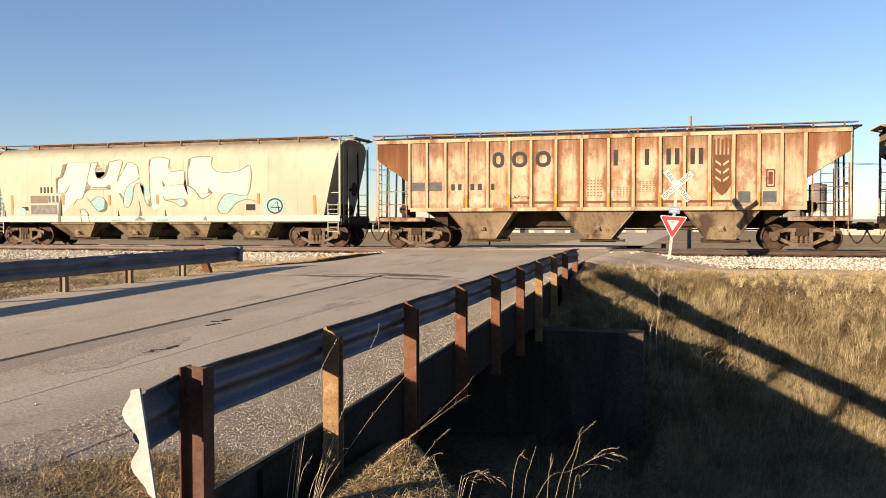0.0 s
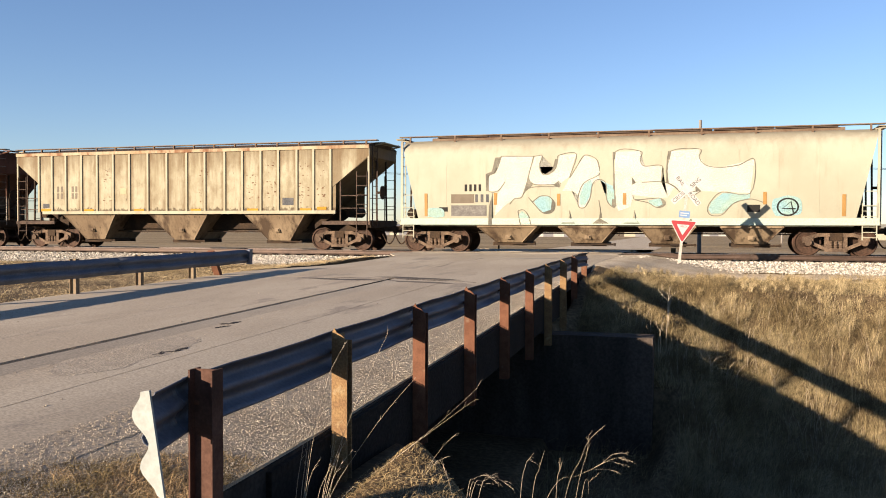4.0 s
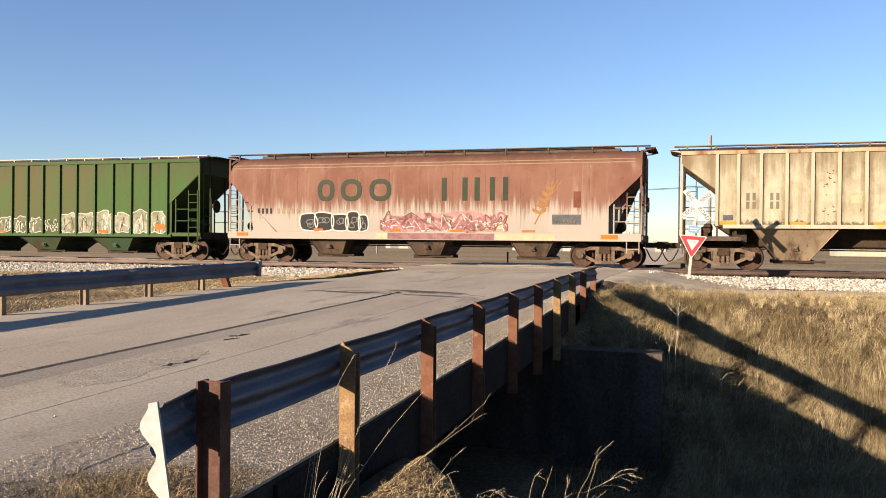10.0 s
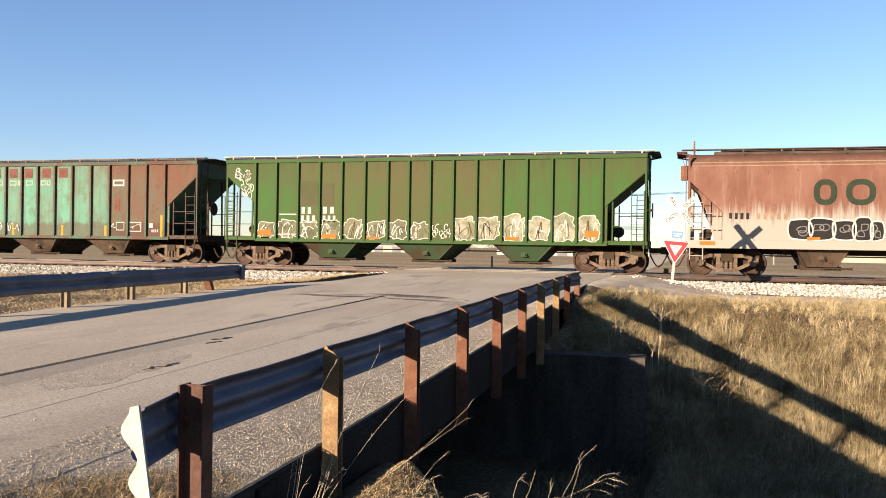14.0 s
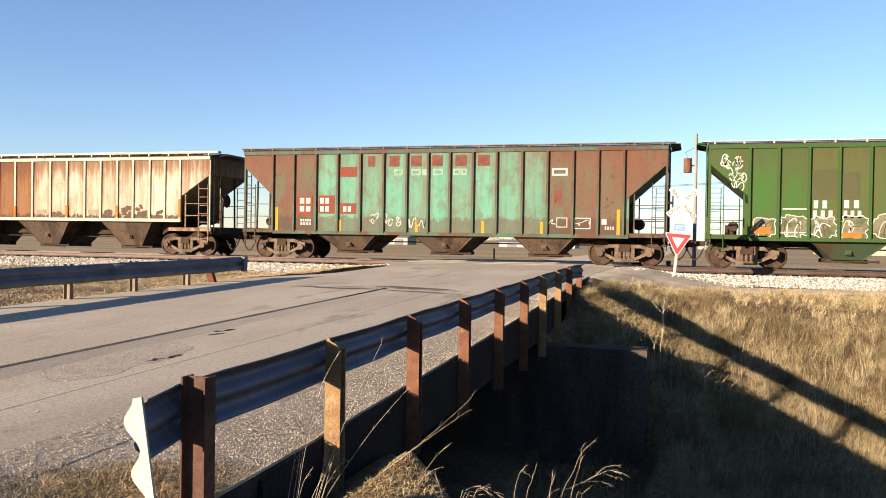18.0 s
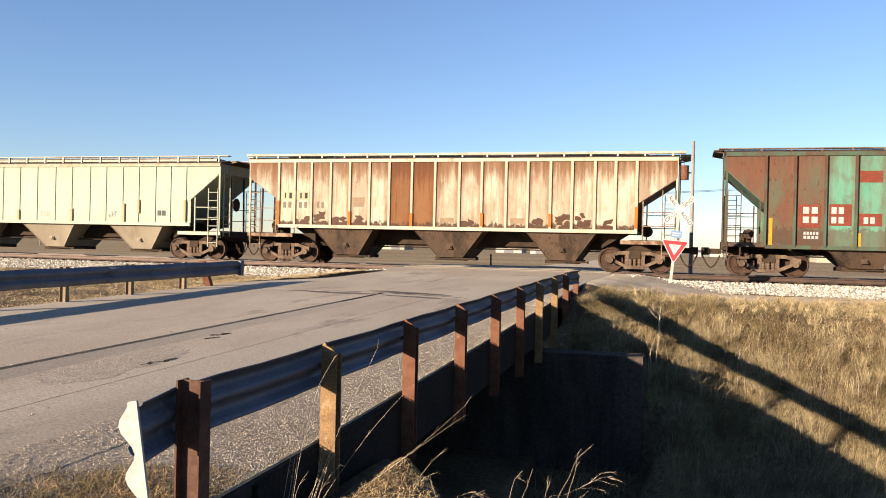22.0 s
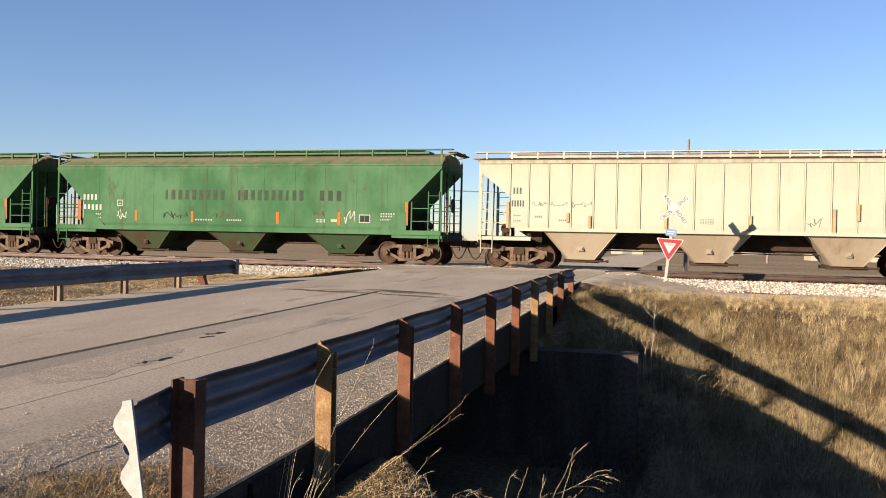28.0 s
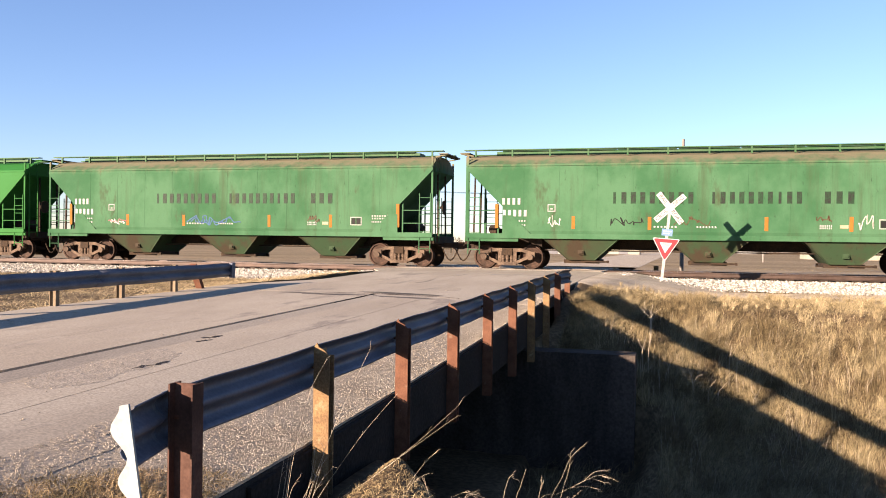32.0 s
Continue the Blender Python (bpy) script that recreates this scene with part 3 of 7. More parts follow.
wave = [(0.0, -0.20)] + [(-0.035 - 0.066 * math.sin(math.pi * (k % 8) / 8) ** 2 - 0.01 * k / 16, -0.17 + 0.50 * k / 16) for k in range(17)] + [(0.0, 0.34)]
prism(bm, [(-2.622 + 0.166 * (0.34 - b) + a * 1.15, near_top(3.7) - 0.37 + b * 1.03) for a, b in wave], 3.62, 3.635, "y")
part("end_plate", bm, galv_white, rail_near, "whitish wavy end plate in the sun")

part("end_section", w_beam(bmesh.new(), -2.50, 19.75, 20.45, near_top(19.8) - 0.02, near_top(20.4) - 0.01, -1, -2.66), galv, rail_near, "flared end of the beam")

rail_far = thing("guard_rail", "blue-grey steel W-beam guard rail with a bent end", "guard rail", "guard rails of the bridge")


def far_top(y):
    return 0.30 + 0.009 * (y - 9.0)


seams = (1.5, 5.3, 9.1, 12.9, 17.6)
for a, b in zip(seams, seams[1:]):
    bm = bmesh.new()
    w_beam(bm, -10.08, a, b + 0.12 if b < 17 else b, far_top(a), far_top(b), 1)
    part("beam", bm, galv_dull, rail_far)
for y in (3.0, 4.85, 6.7, 8.45, 10.2, 12.0, 13.75, 15.5):
    bm = bmesh.new()
    h_post(bm, -10.16, y, -0.9, far_top(y) + 0.02, 0.13, 0.09)
    part("post", bm, tan_post, rail_far, "tan weathered steel post")
bm = bmesh.new()
bar(bm, (-10.16, 16.75, -0.55), (-10.16, 16.2, far_top(16.5)), 0.15, 0.1)
part("post", bm, rust_post, rail_far, "leaning rusty end post")
bm = bmesh.new()
prism(bm, [(17.55, far_top(17.6) - 0.33), (17.68, far_top(17.6) - 0.34), (17.70, far_top(17.6) + 0.02), (17.55, far_top(17.6))], -10.06, -9.97, "x")
part("end_plate", bm, galv, rail_far)

# ---- the train ----
WHEEL_R = 0.457


def dist(t):
    """How far the train has rolled at t, nought near the middle of the clip."""
    s = t - 16.0
    return 4.7573 * s - 0.001449 * s * s - 0.00004856 * s ** 3


def side_frame(y):
    """A cast three-piece truck's side frame with its window and two triangular openings."""
    bm = bmesh.new()
    t = 0.07
    a, b = y - t, y + t
    bar(bm, (-1.06, y, 0.56), (-0.55, y, 0.72), 0.14, 0.12)
    bar(bm, (1.06, y, 0.56), (0.55, y, 0.72), 0.14, 0.12)
    bar(bm, (-0.58, y, 0.72), (0.58, y, 0.72), 0.14, 0.13)
    bar(bm, (-0.95, y, 0.52), (-0.30, y, 0.22), 0.14, 0.11)
    bar(bm, (0.95, y, 0.52), (0.30, y, 0.22), 0.14, 0.11)
    bar(bm, (-0.36, y, 0.20), (0.36, y, 0.20), 0.16, 0.12)
    bar(bm, (-0.29, y, 0.20), (-0.29, y, 0.70), 0.14, 0.10)
    bar(bm, (0.29, y, 0.20), (0.29, y, 0.70), 0.14, 0.10)
    for s in (-1, 1):
        box(bm, s * 0.889 - 0.17, s * 0.889 + 0.17, a - 0.03, b + 0.03, 0.44, 0.66)
    return bm


def coil():
    """One bearing spring: a turned shape with its coils as ridges."""
    bm, n = bmesh.new(), 10
    rings = [[bm.verts.new(((0.052 if k % 2 else 0.074) * math.cos(i * math.tau / n), (0.052 if k % 2 else 0.074) * math.sin(i * math.tau / n), 0.26 + k * 0.029)) for i in range(n)] for k in range(10)]
    for p, q in zip(rings, rings[1:]):
        for i in range(n):
            bm.faces.new((p[i], p[(i + 1) % n], q[(i + 1) % n], q[i]))
    bm.faces.new(rings[0][::-1]), bm.faces.new(rings[-1])
    return bm


def wheelset():
    bm = bmesh.new()
    rod(bm, (0, -0.98, 0), (0, 0.98, 0), 0.08, 10)
    for s in (-1, 1):
        prof = [(0.68, 0.485), (0.715, 0.485), (0.725, WHEEL_R), (0.84, WHEEL_R - 0.006), (0.84, 0.40), (0.80, 0.38), (0.785, 0.16), (0.85, 0.13), (0.85, 0.07)]
        n = 28
        rings = [[bm.verts.new((r * math.cos(i * math.tau / n), s * y, r * math.sin(i * math.tau / n))) for i in range(n)] for y, r in prof]
        for p, q in zip(rings, rings[1:]):
            for i in range(n):
                bm.faces.new((p[i], p[(i + 1) % n], q[(i + 1) % n], q[i]))
        bm.faces.new(rings[-1])
        bm.faces.new(rings[0])
        rod(bm, (0, s * 0.98, 0), (0, s * 1.16, 0), 0.095, 8)
    return bm


SHARED = {}


def shared(key, make, *materials):
    """Mesh data built once for all alike parts."""
    if key not in SHARED:
        SHARED[key] = mesh_of(key.split("/")[0], make(), *materials)
    return SHARED[key]


def add_truck(car, x, wheels):
    truck = part("truck", shared("bolster", lambda: box(bmesh.new(), -0.2, 0.2, -1.12, 1.12, 0.52, 0.78), under_dark), None, car, "dusty brown cast-steel truck", pose(x, 0, 0))
    for s, key in ((-1, "side_frame/n"), (1, "side_frame/f")):
        part("side_frame", shared(key, lambda: side_frame(s * 1.02), truck_mat), None, truck)
        for x_coil in (-0.16, 0.0, 0.16):
            part("spring", shared("spring", coil, truck_mat), None, truck, at=pose(x_coil, s * 1.02, 0))
        for e in (-1, 1):
            part("bearing_cap", shared("cap" + key + str(e), lambda: rod(bmesh.new(), (e * 0.889, s * 1.09, WHEEL_R), (e * 0.889, s * 1.20, WHEEL_R), 0.115, 12), truck_mat), None, truck)
    for e in (-1, 1):
        w = part("wheelset", shared("wheelset", wheelset, wheel_mat), None, truck, "rust-brown steel wheels on an axle", pose(e * 0.889, 0, WHEEL_R))
        wheels.append((w, e * 0.889))
    part("brake_beam", shared("brake_beam", lambda: bar(bar(bmesh.new(), (-0.36, -0.8, 0.33), (-0.36, 0.8, 0.33), 0.09), (0.36, -0.8, 0.33), (0.36, 0.8, 0.33), 0.09), under_dark), None, truck)


def add_coupler(car, x, s, steel):
    bm = bmesh.new()
    box(bm, min(x, x + s * 0.45), max(x, x + s * 0.45), -0.09, 0.09, 0.76, 0.96)
    prism(bm, [(x + s * 0.42, 0.13), (x + s * 0.62, 0.16), (x + s * 0.70, 0.05), (x + s * 0.62, -0.17), (x + s * 0.42, -0.14)], 0.72, 1.0, "z")
    c = part("coupler", bm, under_dark, car)
    bm = bmesh.new()
    pts = [(x + s * (0.05 + 0.62 * u), -0.35, 0.72 - 0.45 * math.sin(math.pi * u)) for u in [i / 8 for i in range(9)]]
    part("air_hose", tube(bm, pts, 0.028, 6), under_dark, c)
    bm = bmesh.new()
    tube(bm, [(x, -1.3, 1.0), (x + s * 0.12, -1.25, 0.86), (x + s * 0.12, -0.3, 0.80)], 0.014, 5)
    part("cut_lever", bm, under_dark, c)


def ladder(car, name, p0, p1, z0, z1, n, paint, w=0.035):
    """Two stiles and their rungs, from p0 to p1 in plan."""
    (xa, ya), (xb, yb) = p0, p1
    ob = part(name, bar(bmesh.new(), (xa, ya, z0), (xa, ya, z1), w), paint, car)
    part("stile", bar(bmesh.new(), (xb, yb, z0), (xb, yb, z1), w), paint, ob)
    me = mesh_of("rung", bar(bmesh.new(), (xa, ya, 0), (xb, yb, 0), 0.022), paint)
    for i in range(n):
        part("rung", me, None, ob, at=pose(0, 0, z0 + (z1 - z0) * (i + 0.5) / n))
    return ob


def end_gear(car, spec, paint, steel, s):
    """One end of a wagon: sill, platform, corner posts, ladders, rails, coupler."""
    L, top, xs = spec["half"], spec["top"], spec["knee_x"]
    gear = spec.get("gear", paint)
    e = L + 0.05
    bm = bmesh.new()
    box(bm, min(s * (e - 0.18), s * e), max(s * (e - 0.18), s * e), -1.5, 1.5, 0.92, 1.22)
    part("end_sill", bm, steel, car)
    bm = bmesh.new()
    box(bm, min(s * (xs - 0.3), s * (e - 0.18)), max(s * (xs - 0.3), s * (e - 0.18)), -1.48, 1.48, 1.14, 1.2)
    part("platform", bm, steel, car)
    for y in (-1.52, 1.52):
        bm = bmesh.new()
        box(bm, min(s * (xs - 0.6), s * e), max(s * (xs - 0.6), s * e), y - 0.04, y + 0.04, 1.04, 1.18)
        part("side_sill_end", bm, gear, car)
        bm = bmesh.new()
        bar(bm, (s * (L - 0.03), y, 1.1), (s * (L - 0.03), y, top - 0.03), 0.075, 0.06)
        part("corner_post", bm, paint, car)
        sgn = -1 if y < 0 else 1
        ladder(car, "ladder", (s * (L - 0.52), y + sgn * 0.05), (s * (L - 0.08), y + sgn * 0.05), 0.55, spec["knee_z"] + 0.5, 7, gear, 0.03)
        bm = bmesh.new()
        bar(bm, (s * (xs + 0.18), y * 0.98, 1.2), (s * (xs + 0.18), y * 0.98, spec["knee_z"] + 0.12), 0.05)
        rail = part("hand_rail", bm, gear, car)
        for z in (1.7, 2.2):
            part("rail_bar", bar(bmesh.new(), (s * (xs + 0.18), y * 0.98, z), (s * (L - 0.05), y * 0.98, z), 0.03), gear, rail)
    for y in (-0.55, 0.55):
        bm = bmesh.new()
        bar(bm, (s * (e - 0.1), y, 1.2), (s * (L - 0.1), y, top - 0.05), 0.06)
        part("end_post", bm, steel, car)
    ladder(car, "end_ladder", (s * (e + 0.02), -1.35), (s * (e + 0.02), -0.85), 1.0, top - 0.05, 9, gear)
    bm = bmesh.new()
    bar(bm, (s * (L - 0.1), -0.9, top + 0.02), (s * (L + 0.42), -0.9, top + 0.12), 0.05)
    bar(bm, (s * (L - 0.1), 0.9, top + 0.02), (s * (L + 0.42), 0.9, top + 0.12), 0.05)
    box(bm, min(s * (L + 0.05), s * (L + 0.42)), max(s * (L + 0.05), s * (L + 0.42)), -1.0, 1.0, top + 0.12, top + 0.15)
    part("end_walkway", bm, paint, car)
    add_coupler(car, s * e, s, steel)
    if s > 0:
        bm = bmesh.new()
        rod(bm, (e + 0.10, -0.5, 2.35), (e + 0.14, -0.5, 2.35), 0.28, 16)
        rod(bm, (e - 0.1, -0.5, 2.35), (e + 0.1, -0.5, 2.35), 0.05, 8)
        part("brake_wheel", bm, under_dark, car)
        bm = bmesh.new()
        rod(bm, (xs + 0.25, -0.6, 1.55), (xs + 0.25, 0.5, 1.55), 0.22, 12)
        part("air_tank", bm, under_dark, car)
    else:
        bm = bmesh.new()
        rod(bm, (-xs - 0.5, -0.9, 1.5), (-xs - 0.5, -0.4, 1.5), 0.18, 12)
        box(bm, -xs - 0.75, -xs - 0.35, -0.3, 0.2, 1.2, 1.55)
        part("brake_cylinder", bm, under_dark, car)


def hopper(x0, x1, z1, depth=0.30, wide=1.52):
    """A discharge hopper: a tapering box with a lip and stiffened corners."""
    bm = bmesh.new()
    m, z0 = (x0 + x1) / 2, depth + 0.08
    low = [(m - 0.52, -1.02), (m + 0.52, -1.02), (m + 0.52, 1.02), (m - 0.52, 1.02)]
    rows = [[bm.verts.new((x, y, z0)) for x, y in low], [bm.verts.new((x, y, z1)) for x, y in ((x0, -wide), (x1, -wide), (x1, wide), (x0, wide))]]
    bm.faces.new(rows[0]), bm.faces.new(rows[1])
    for i in range(4):
        j = (i + 1) % 4
        bm.faces.new((rows[0][i], rows[0][j], rows[1][j], rows[1][i]))
    # a rolled lip along the top and stiffeners down the sloping sides
    box(bm, x0, x1, -wide - 0.012, -wide + 0.01, z1 - 0.07, z1)
    for e in (-1, 1):
        bar(bm, (m + e * 0.5, -1.03, z0 + 0.02), (m + e * (x1 - x0) * 0.49, -wide + 0.01, z1 - 0.05), 0.03, 0.03)
    return bm


def slope_foot(spec):
    return spec["knee_x"] - (spec["knee_z"] - spec["bottom"]) * (spec["half"] - spec["knee_x"]) / (spec["end_z"] - spec["knee_z"])


def ribbed_body(spec):
    L, top, ez, bot, foot = spec["half"], spec["top"], spec["end_z"], spec["bottom"], slope_foot(spec)
    return prism(bmesh.new(), [(-foot, bot), (foot, bot), (L, ez), (L, top - 0.02), (-L, top - 0.02), (-L, ez)], -1.54, 1.54, "y")


def arched_roof(spec):
    L, top, n = spec["half"], spec["top"], 8
    arc = [(-1.59, top - 0.02)] + [(-1.59 + 3.18 * i / n, top + 0.02 + spec.get("rise", 0.2) * math.sin(math.pi * i / n)) for i in range(n + 1)] + [(1.59, top - 0.02)]
    return prism(bmesh.new(), arc, -L - 0.02, L + 0.02, "x")


RIBS18 = (-7.15, -6.44, -5.70, -4.87, -4.05, -3.22, -2.39, -1.46, -0.52, 0.45, 1.33, 2.27, 3.10, 3.95, 4.75, 5.58, 6.32, 7.07)
RIBS16 = (-7.13, -6.19, -5.22, -4.27, -3.31, -2.33, -1.37, -0.50, 0.37, 1.29, 2.21, 3.19, 4.14, 5.09, 6.0, 6.92)


def ribbed_sides(car, spec, paint, panel_paint):
    """Panels between upright ribs on both sides, chords above and below, gussets at the ends."""
    L, top, kx, kz, bot = (spec[k] for k in ("half", "top", "knee_x", "knee_z", "bottom"))
    foot = slope_foot(spec)
    xs = [x + spec.get("shift", 0.0) for x in (RIBS18 if spec["ribs"] == 18 else RIBS16)]
    part("body", ribbed_body(spec), panel_paint, car)
    part("roof", arched_roof(spec), spec.get("roof_paint", shaded_roof), car)
    w, d = spec.get("rib_size", (0.06, 0.048))
    rib_me = mesh_of("rib", prism(bmesh.new(), [(-w, 0), (-w * 0.75, -d), (w * 0.75, -d), (w, 0)], bot, top - 0.12, "z"), paint)
    for s in (-1, 1):
        turn = 0 if s < 0 else 180
        part("top_chord", box(bmesh.new(), -L - 0.01, L + 0.01, s * 1.555 - 0.05, s * 1.555 + 0.05, top - 0.13, top), spec.get("chord", paint), car)
        part("side_sill", box(bmesh.new(), -kx, kx, s * 1.56 - 0.045, s * 1.56 + 0.045, bot - 0.08, bot + 0.05), paint, car)
        for e in (-1, 1):
            part("gusset", prism(bmesh.new(), [(e * kx, kz), (e * kx, bot), (e * foot, bot)], s * 1.534 - 0.005, s * 1.534 + 0.005, "y"), panel_paint, car)
        for x in xs:
            part("rib", rib_me, None, car, at=pose(x, s * 1.552, 0, 0, 0, turn))
        for i, (a, b) in enumerate(zip(xs, xs[1:])):
            skin = spec.get("odd", {}).get(i, panel_paint) if s < 0 else panel_paint
            h = (b - a) / 2 - 0.03
            me = shared("panel/%s/%.2f/%.2f/%.2f" % (skin.name, h, bot, top), lambda: box(bmesh.new(), -h, h, -0.012, 0.0, bot + 0.04, top - 0.12), skin)
            part("panel", me, None, car, at=pose((a + b) / 2, s * 1.541, random.uniform(-0.004, 0.004), 0, 0, turn))
        for e in (-1, 1):
            x0 = xs[0] if e < 0 else xs[-1]
            z0 = spec["end_z"] - (L - abs(x0)) * (spec["end_z"] - kz) / (L - kx)
            xm = (x0 + e * L) / 2
            q = prism(bmesh.new(), [(x0 + e * 0.03 - xm, top - 0.12), (e * (L - 0.02) - xm, top - 0.12), (e * (L - 0.02) - xm, spec["end_z"] + 0.02), (x0 + e * 0.03 - xm, z0 + 0.03)], -0.006, 0.006, "y")
            part("end_panel", q, spec.get("odd", {}).get(-1 if e > 0 else -2, panel_paint), car, at=pose(xm, s * 1.547, 0))


def round_body(spec):
    L, top, kx, kz, ez, bot = (spec[k] for k in ("half", "top", "knee_x", "knee_z", "end_z", "bottom"))
    half = spec["section"]
    ring = [(-w, z) for w, z in half] + [(w, z) for w, z in reversed(half)]
    bm = bmesh.new()
    n = 14
    rows = [[bm.verts.new((-L - 0.4 + (2 * L + 0.8) * k / n, y, z)) for y, z in ring] for k in range(n + 1)]
    m = len(ring)
    for a, b in zip(rows, rows[1:]):
        for i in range(m):
            bm.faces.new((a[i], a[(i + 1) % m], b[(i + 1) % m], b[i]))
    bm.faces.new(rows[0]), bm.faces.new(rows[-1])
    for s in (-1, 1):
        no = Vector((s * (ez - kz), 0, -(L - kx))).normalized()
        for point, normal in (((s * L, 0, ez), no), ((s * L, 0, 3), Vector((s, 0, 0)))):
            geo = bm.verts[:] + bm.edges[:] + bm.faces[:]
            cut = bmesh.ops.bisect_plane(bm, geom=geo, plane_co=point, plane_no=normal, clear_outer=True)
            edges = [g for g in cut["geom_cut"] if isinstance(g, bmesh.types.BMEdge)]
            bmesh.ops.contextual_create(bm, geom=edges)
    bmesh.ops.split_edges(bm, edges=[e for e in bm.edges if len(e.link_faces) == 2 and e.calc_face_angle() > 0.5])
    for f in bm.faces:
        f.smooth = len(f.verts) == 4 and abs(f.normal.x) < 0.2 and not spec.get("flat")
    return bm


def wagon(label, center, spec, paint, panel_paint, roof, bay_paint, steel, wheels):
    """One covered hopper wagon, its middle at center along the train."""
    car = thing("hopper_wagon", label, "freight wagon", "wagons of the train", pose(center + dist(0), TRACK_Y, 0))
    L, top, kx, bot = (spec[k] for k in ("half", "top", "knee_x", "bottom"))
    if spec["kind"] == "rib":
        ribbed_sides(car, spec, paint, panel_paint)
    else:
        part("body", round_body(spec), paint, car)
        kz, ez, low = spec["knee_z"], spec["end_z"], spec["sill"][1] - 0.02
        if kz > 1.6:
            # the side sheet runs straight down below the knee, past the sloping end
            foot = kx - (kz - low) * (L - kx) / (ez - kz)
            for s in (-1, 1):
                for e in (-1, 1):
                    bm = bmesh.new()
                    prism(bm, [(e * kx, kz), (e * kx, low), (e * (foot - 0.05), low), (e * (kx - 0.05), kz + 0.02)], s * 1.592 - 0.007, s * 1.592 + 0.007, "y")
                    part("corner_sheet", bm, paint, car)
                    if "web" in spec:
                        # a steeper gusset plate set back behind the side sheet
                        bm = bmesh.new()
                        prism(bm, [(e * (L - 0.25), ez - 0.16), (e * (L - spec["web"]), low - 0.06), (e * (foot - 0.1), low - 0.06), (e * (kx - 0.1), kz)], s * 1.2 - 0.01, s * 1.2 + 0.01, "y")
                        part("end_gusset", bm, paint, car)
        for s in (-1, 1):
            bm = bmesh.new()
            box(bm, -L, L, s * 1.56 - 0.05, s * 1.56 + 0.05, spec["sill"][0], spec["sill"][1])
            part("side_sill", bm, spec.get("sill_paint", paint), car)
    # hoppers
    for x0, x1 in spec["bays"]:
        h = part("hopper", hopper(x0, x1, bot + 0.02, 0.30, 1.5), bay_paint, car)
        m = (x0 + x1) / 2
        bm = bmesh.new()
        box(bm, m - 0.62, m + 0.62, -0.62, 0.62, 0.30, 0.42)
        for y in (-0.85, 0.85):
            box(bm, m - 0.66, m + 0.66, y - 0.05, y + 0.05, 0.26, 0.40)
        part("outlet_gate", bm, under_dark, h)
        bm = bmesh.new()
        rod(bm, (m + 0.1, -0.97, 0.33), (m + 0.98, -0.97, 0.33), 0.035, 8)
        box(bm, m + 0.93, m + 1.01, -1.02, -0.92, 0.28, 0.38)
        part("gate_shaft", bm, under_dark, h)
        zb = 0.38 + 0.36 * (bot - 0.36)
        yb = -1.02 - 0.48 * (zb - 0.38) / (bot - 0.36)
        bm = bmesh.new()
        box(bm, m - 0.11, m + 0.11, yb - 0.05, yb + 0.06, zb - 0.09, zb + 0.08)
        box(bm, m - 0.07, m + 0.07, yb - 0.09, yb - 0.05, zb - 0.05, zb + 0.04)
        part("vibrator_bracket", bm, bay_paint, h)
    a, b = spec["bays"][0][0] - 0.1, spec["bays"][-1][1] + 0.1
    if spec.get("open_bays"):
        # a wagon without a sill between its hoppers: daylight shows there
        for x0, x1 in ((-L, a + 0.6), (b - 0.6, L)):
            part("center_sill", box(bmesh.new(), x0, x1, -0.2, 0.2, 0.78, 1.18), under_dark, car)
    else:
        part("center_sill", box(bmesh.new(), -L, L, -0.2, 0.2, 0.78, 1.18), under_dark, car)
        # dark sheet added where only shade lies between the hoppers
        part("bay_sheet", box(bmesh.new(), a, b, -0.35, 0.35, 0.86, bot + 0.06), under_dark, car, "dark sheet added for the shade between the hoppers")
    # end slopes coloured dark to stand for the shade under the body
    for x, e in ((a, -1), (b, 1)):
        part("slope_sheet", prism(bmesh.new(), [(x, 0.86), (x, bot + 0.06), (x + e * 1.1, bot + 0.06)], -0.9, 0.9, "y"), under_dark, car, "sloping sheet darkened for the shade there")
    part("train_pipe", rod(bmesh.new(), (-L + 0.4, -0.5, 0.74), (L - 0.4, -0.5, 0.74), 0.026, 6), under_dark, car)
    # roof walk on stanchions, hatch covers
    wz, wy, n = spec["walk_z"], spec["walk_y"], spec["stanchions"]
    for s in (-1, 1):
        bm = bmesh.new()
        box(bm, -L - 0.25, L + 0.25, s * wy - 0.13, s * wy + 0.13, wz - spec.get("board", 0.035), wz)
        part("running_board", bm, roof, car)
        me = shared("stanchion/%s/%.2f" % (roof.name, wz), lambda: box(bmesh.new(), -0.03, 0.03, -0.035, 0.035, wz - 0.28, wz - 0.03), roof)
        for i in range(n):
            part("stanchion", me, None, car, at=pose(-L + 0.2 + (2 * L - 0.4) * i / (n - 1), s * (wy + 0.09), 0))
    bm = bmesh.new()
    prism(bm, [(-0.42, wz - 0.3), (-0.36, wz - 0.02), (0.36, wz - 0.02), (0.42, wz - 0.3)], -L + 0.9, L - 0.9, "x")
    part("hatch_coaming", bm, roof, car)
    for i in range(7):
        x = -L + 1.1 + (2 * L - 2.2) * i / 7
        bm = bmesh.new()
        prism(bm, [(-0.44, wz - 0.02), (-0.3, wz + 0.03), (0.3, wz + 0.03), (0.44, wz - 0.02)], x + 0.03, x + (2 * L - 2.2) / 7 - 0.03, "x")
        part("hatch_cover", bm, roof, car)
    for s in (-1, 1):
        end_gear(car, spec, paint, steel, s)
        add_truck(car, s * spec["truck"], wheels)
    return car


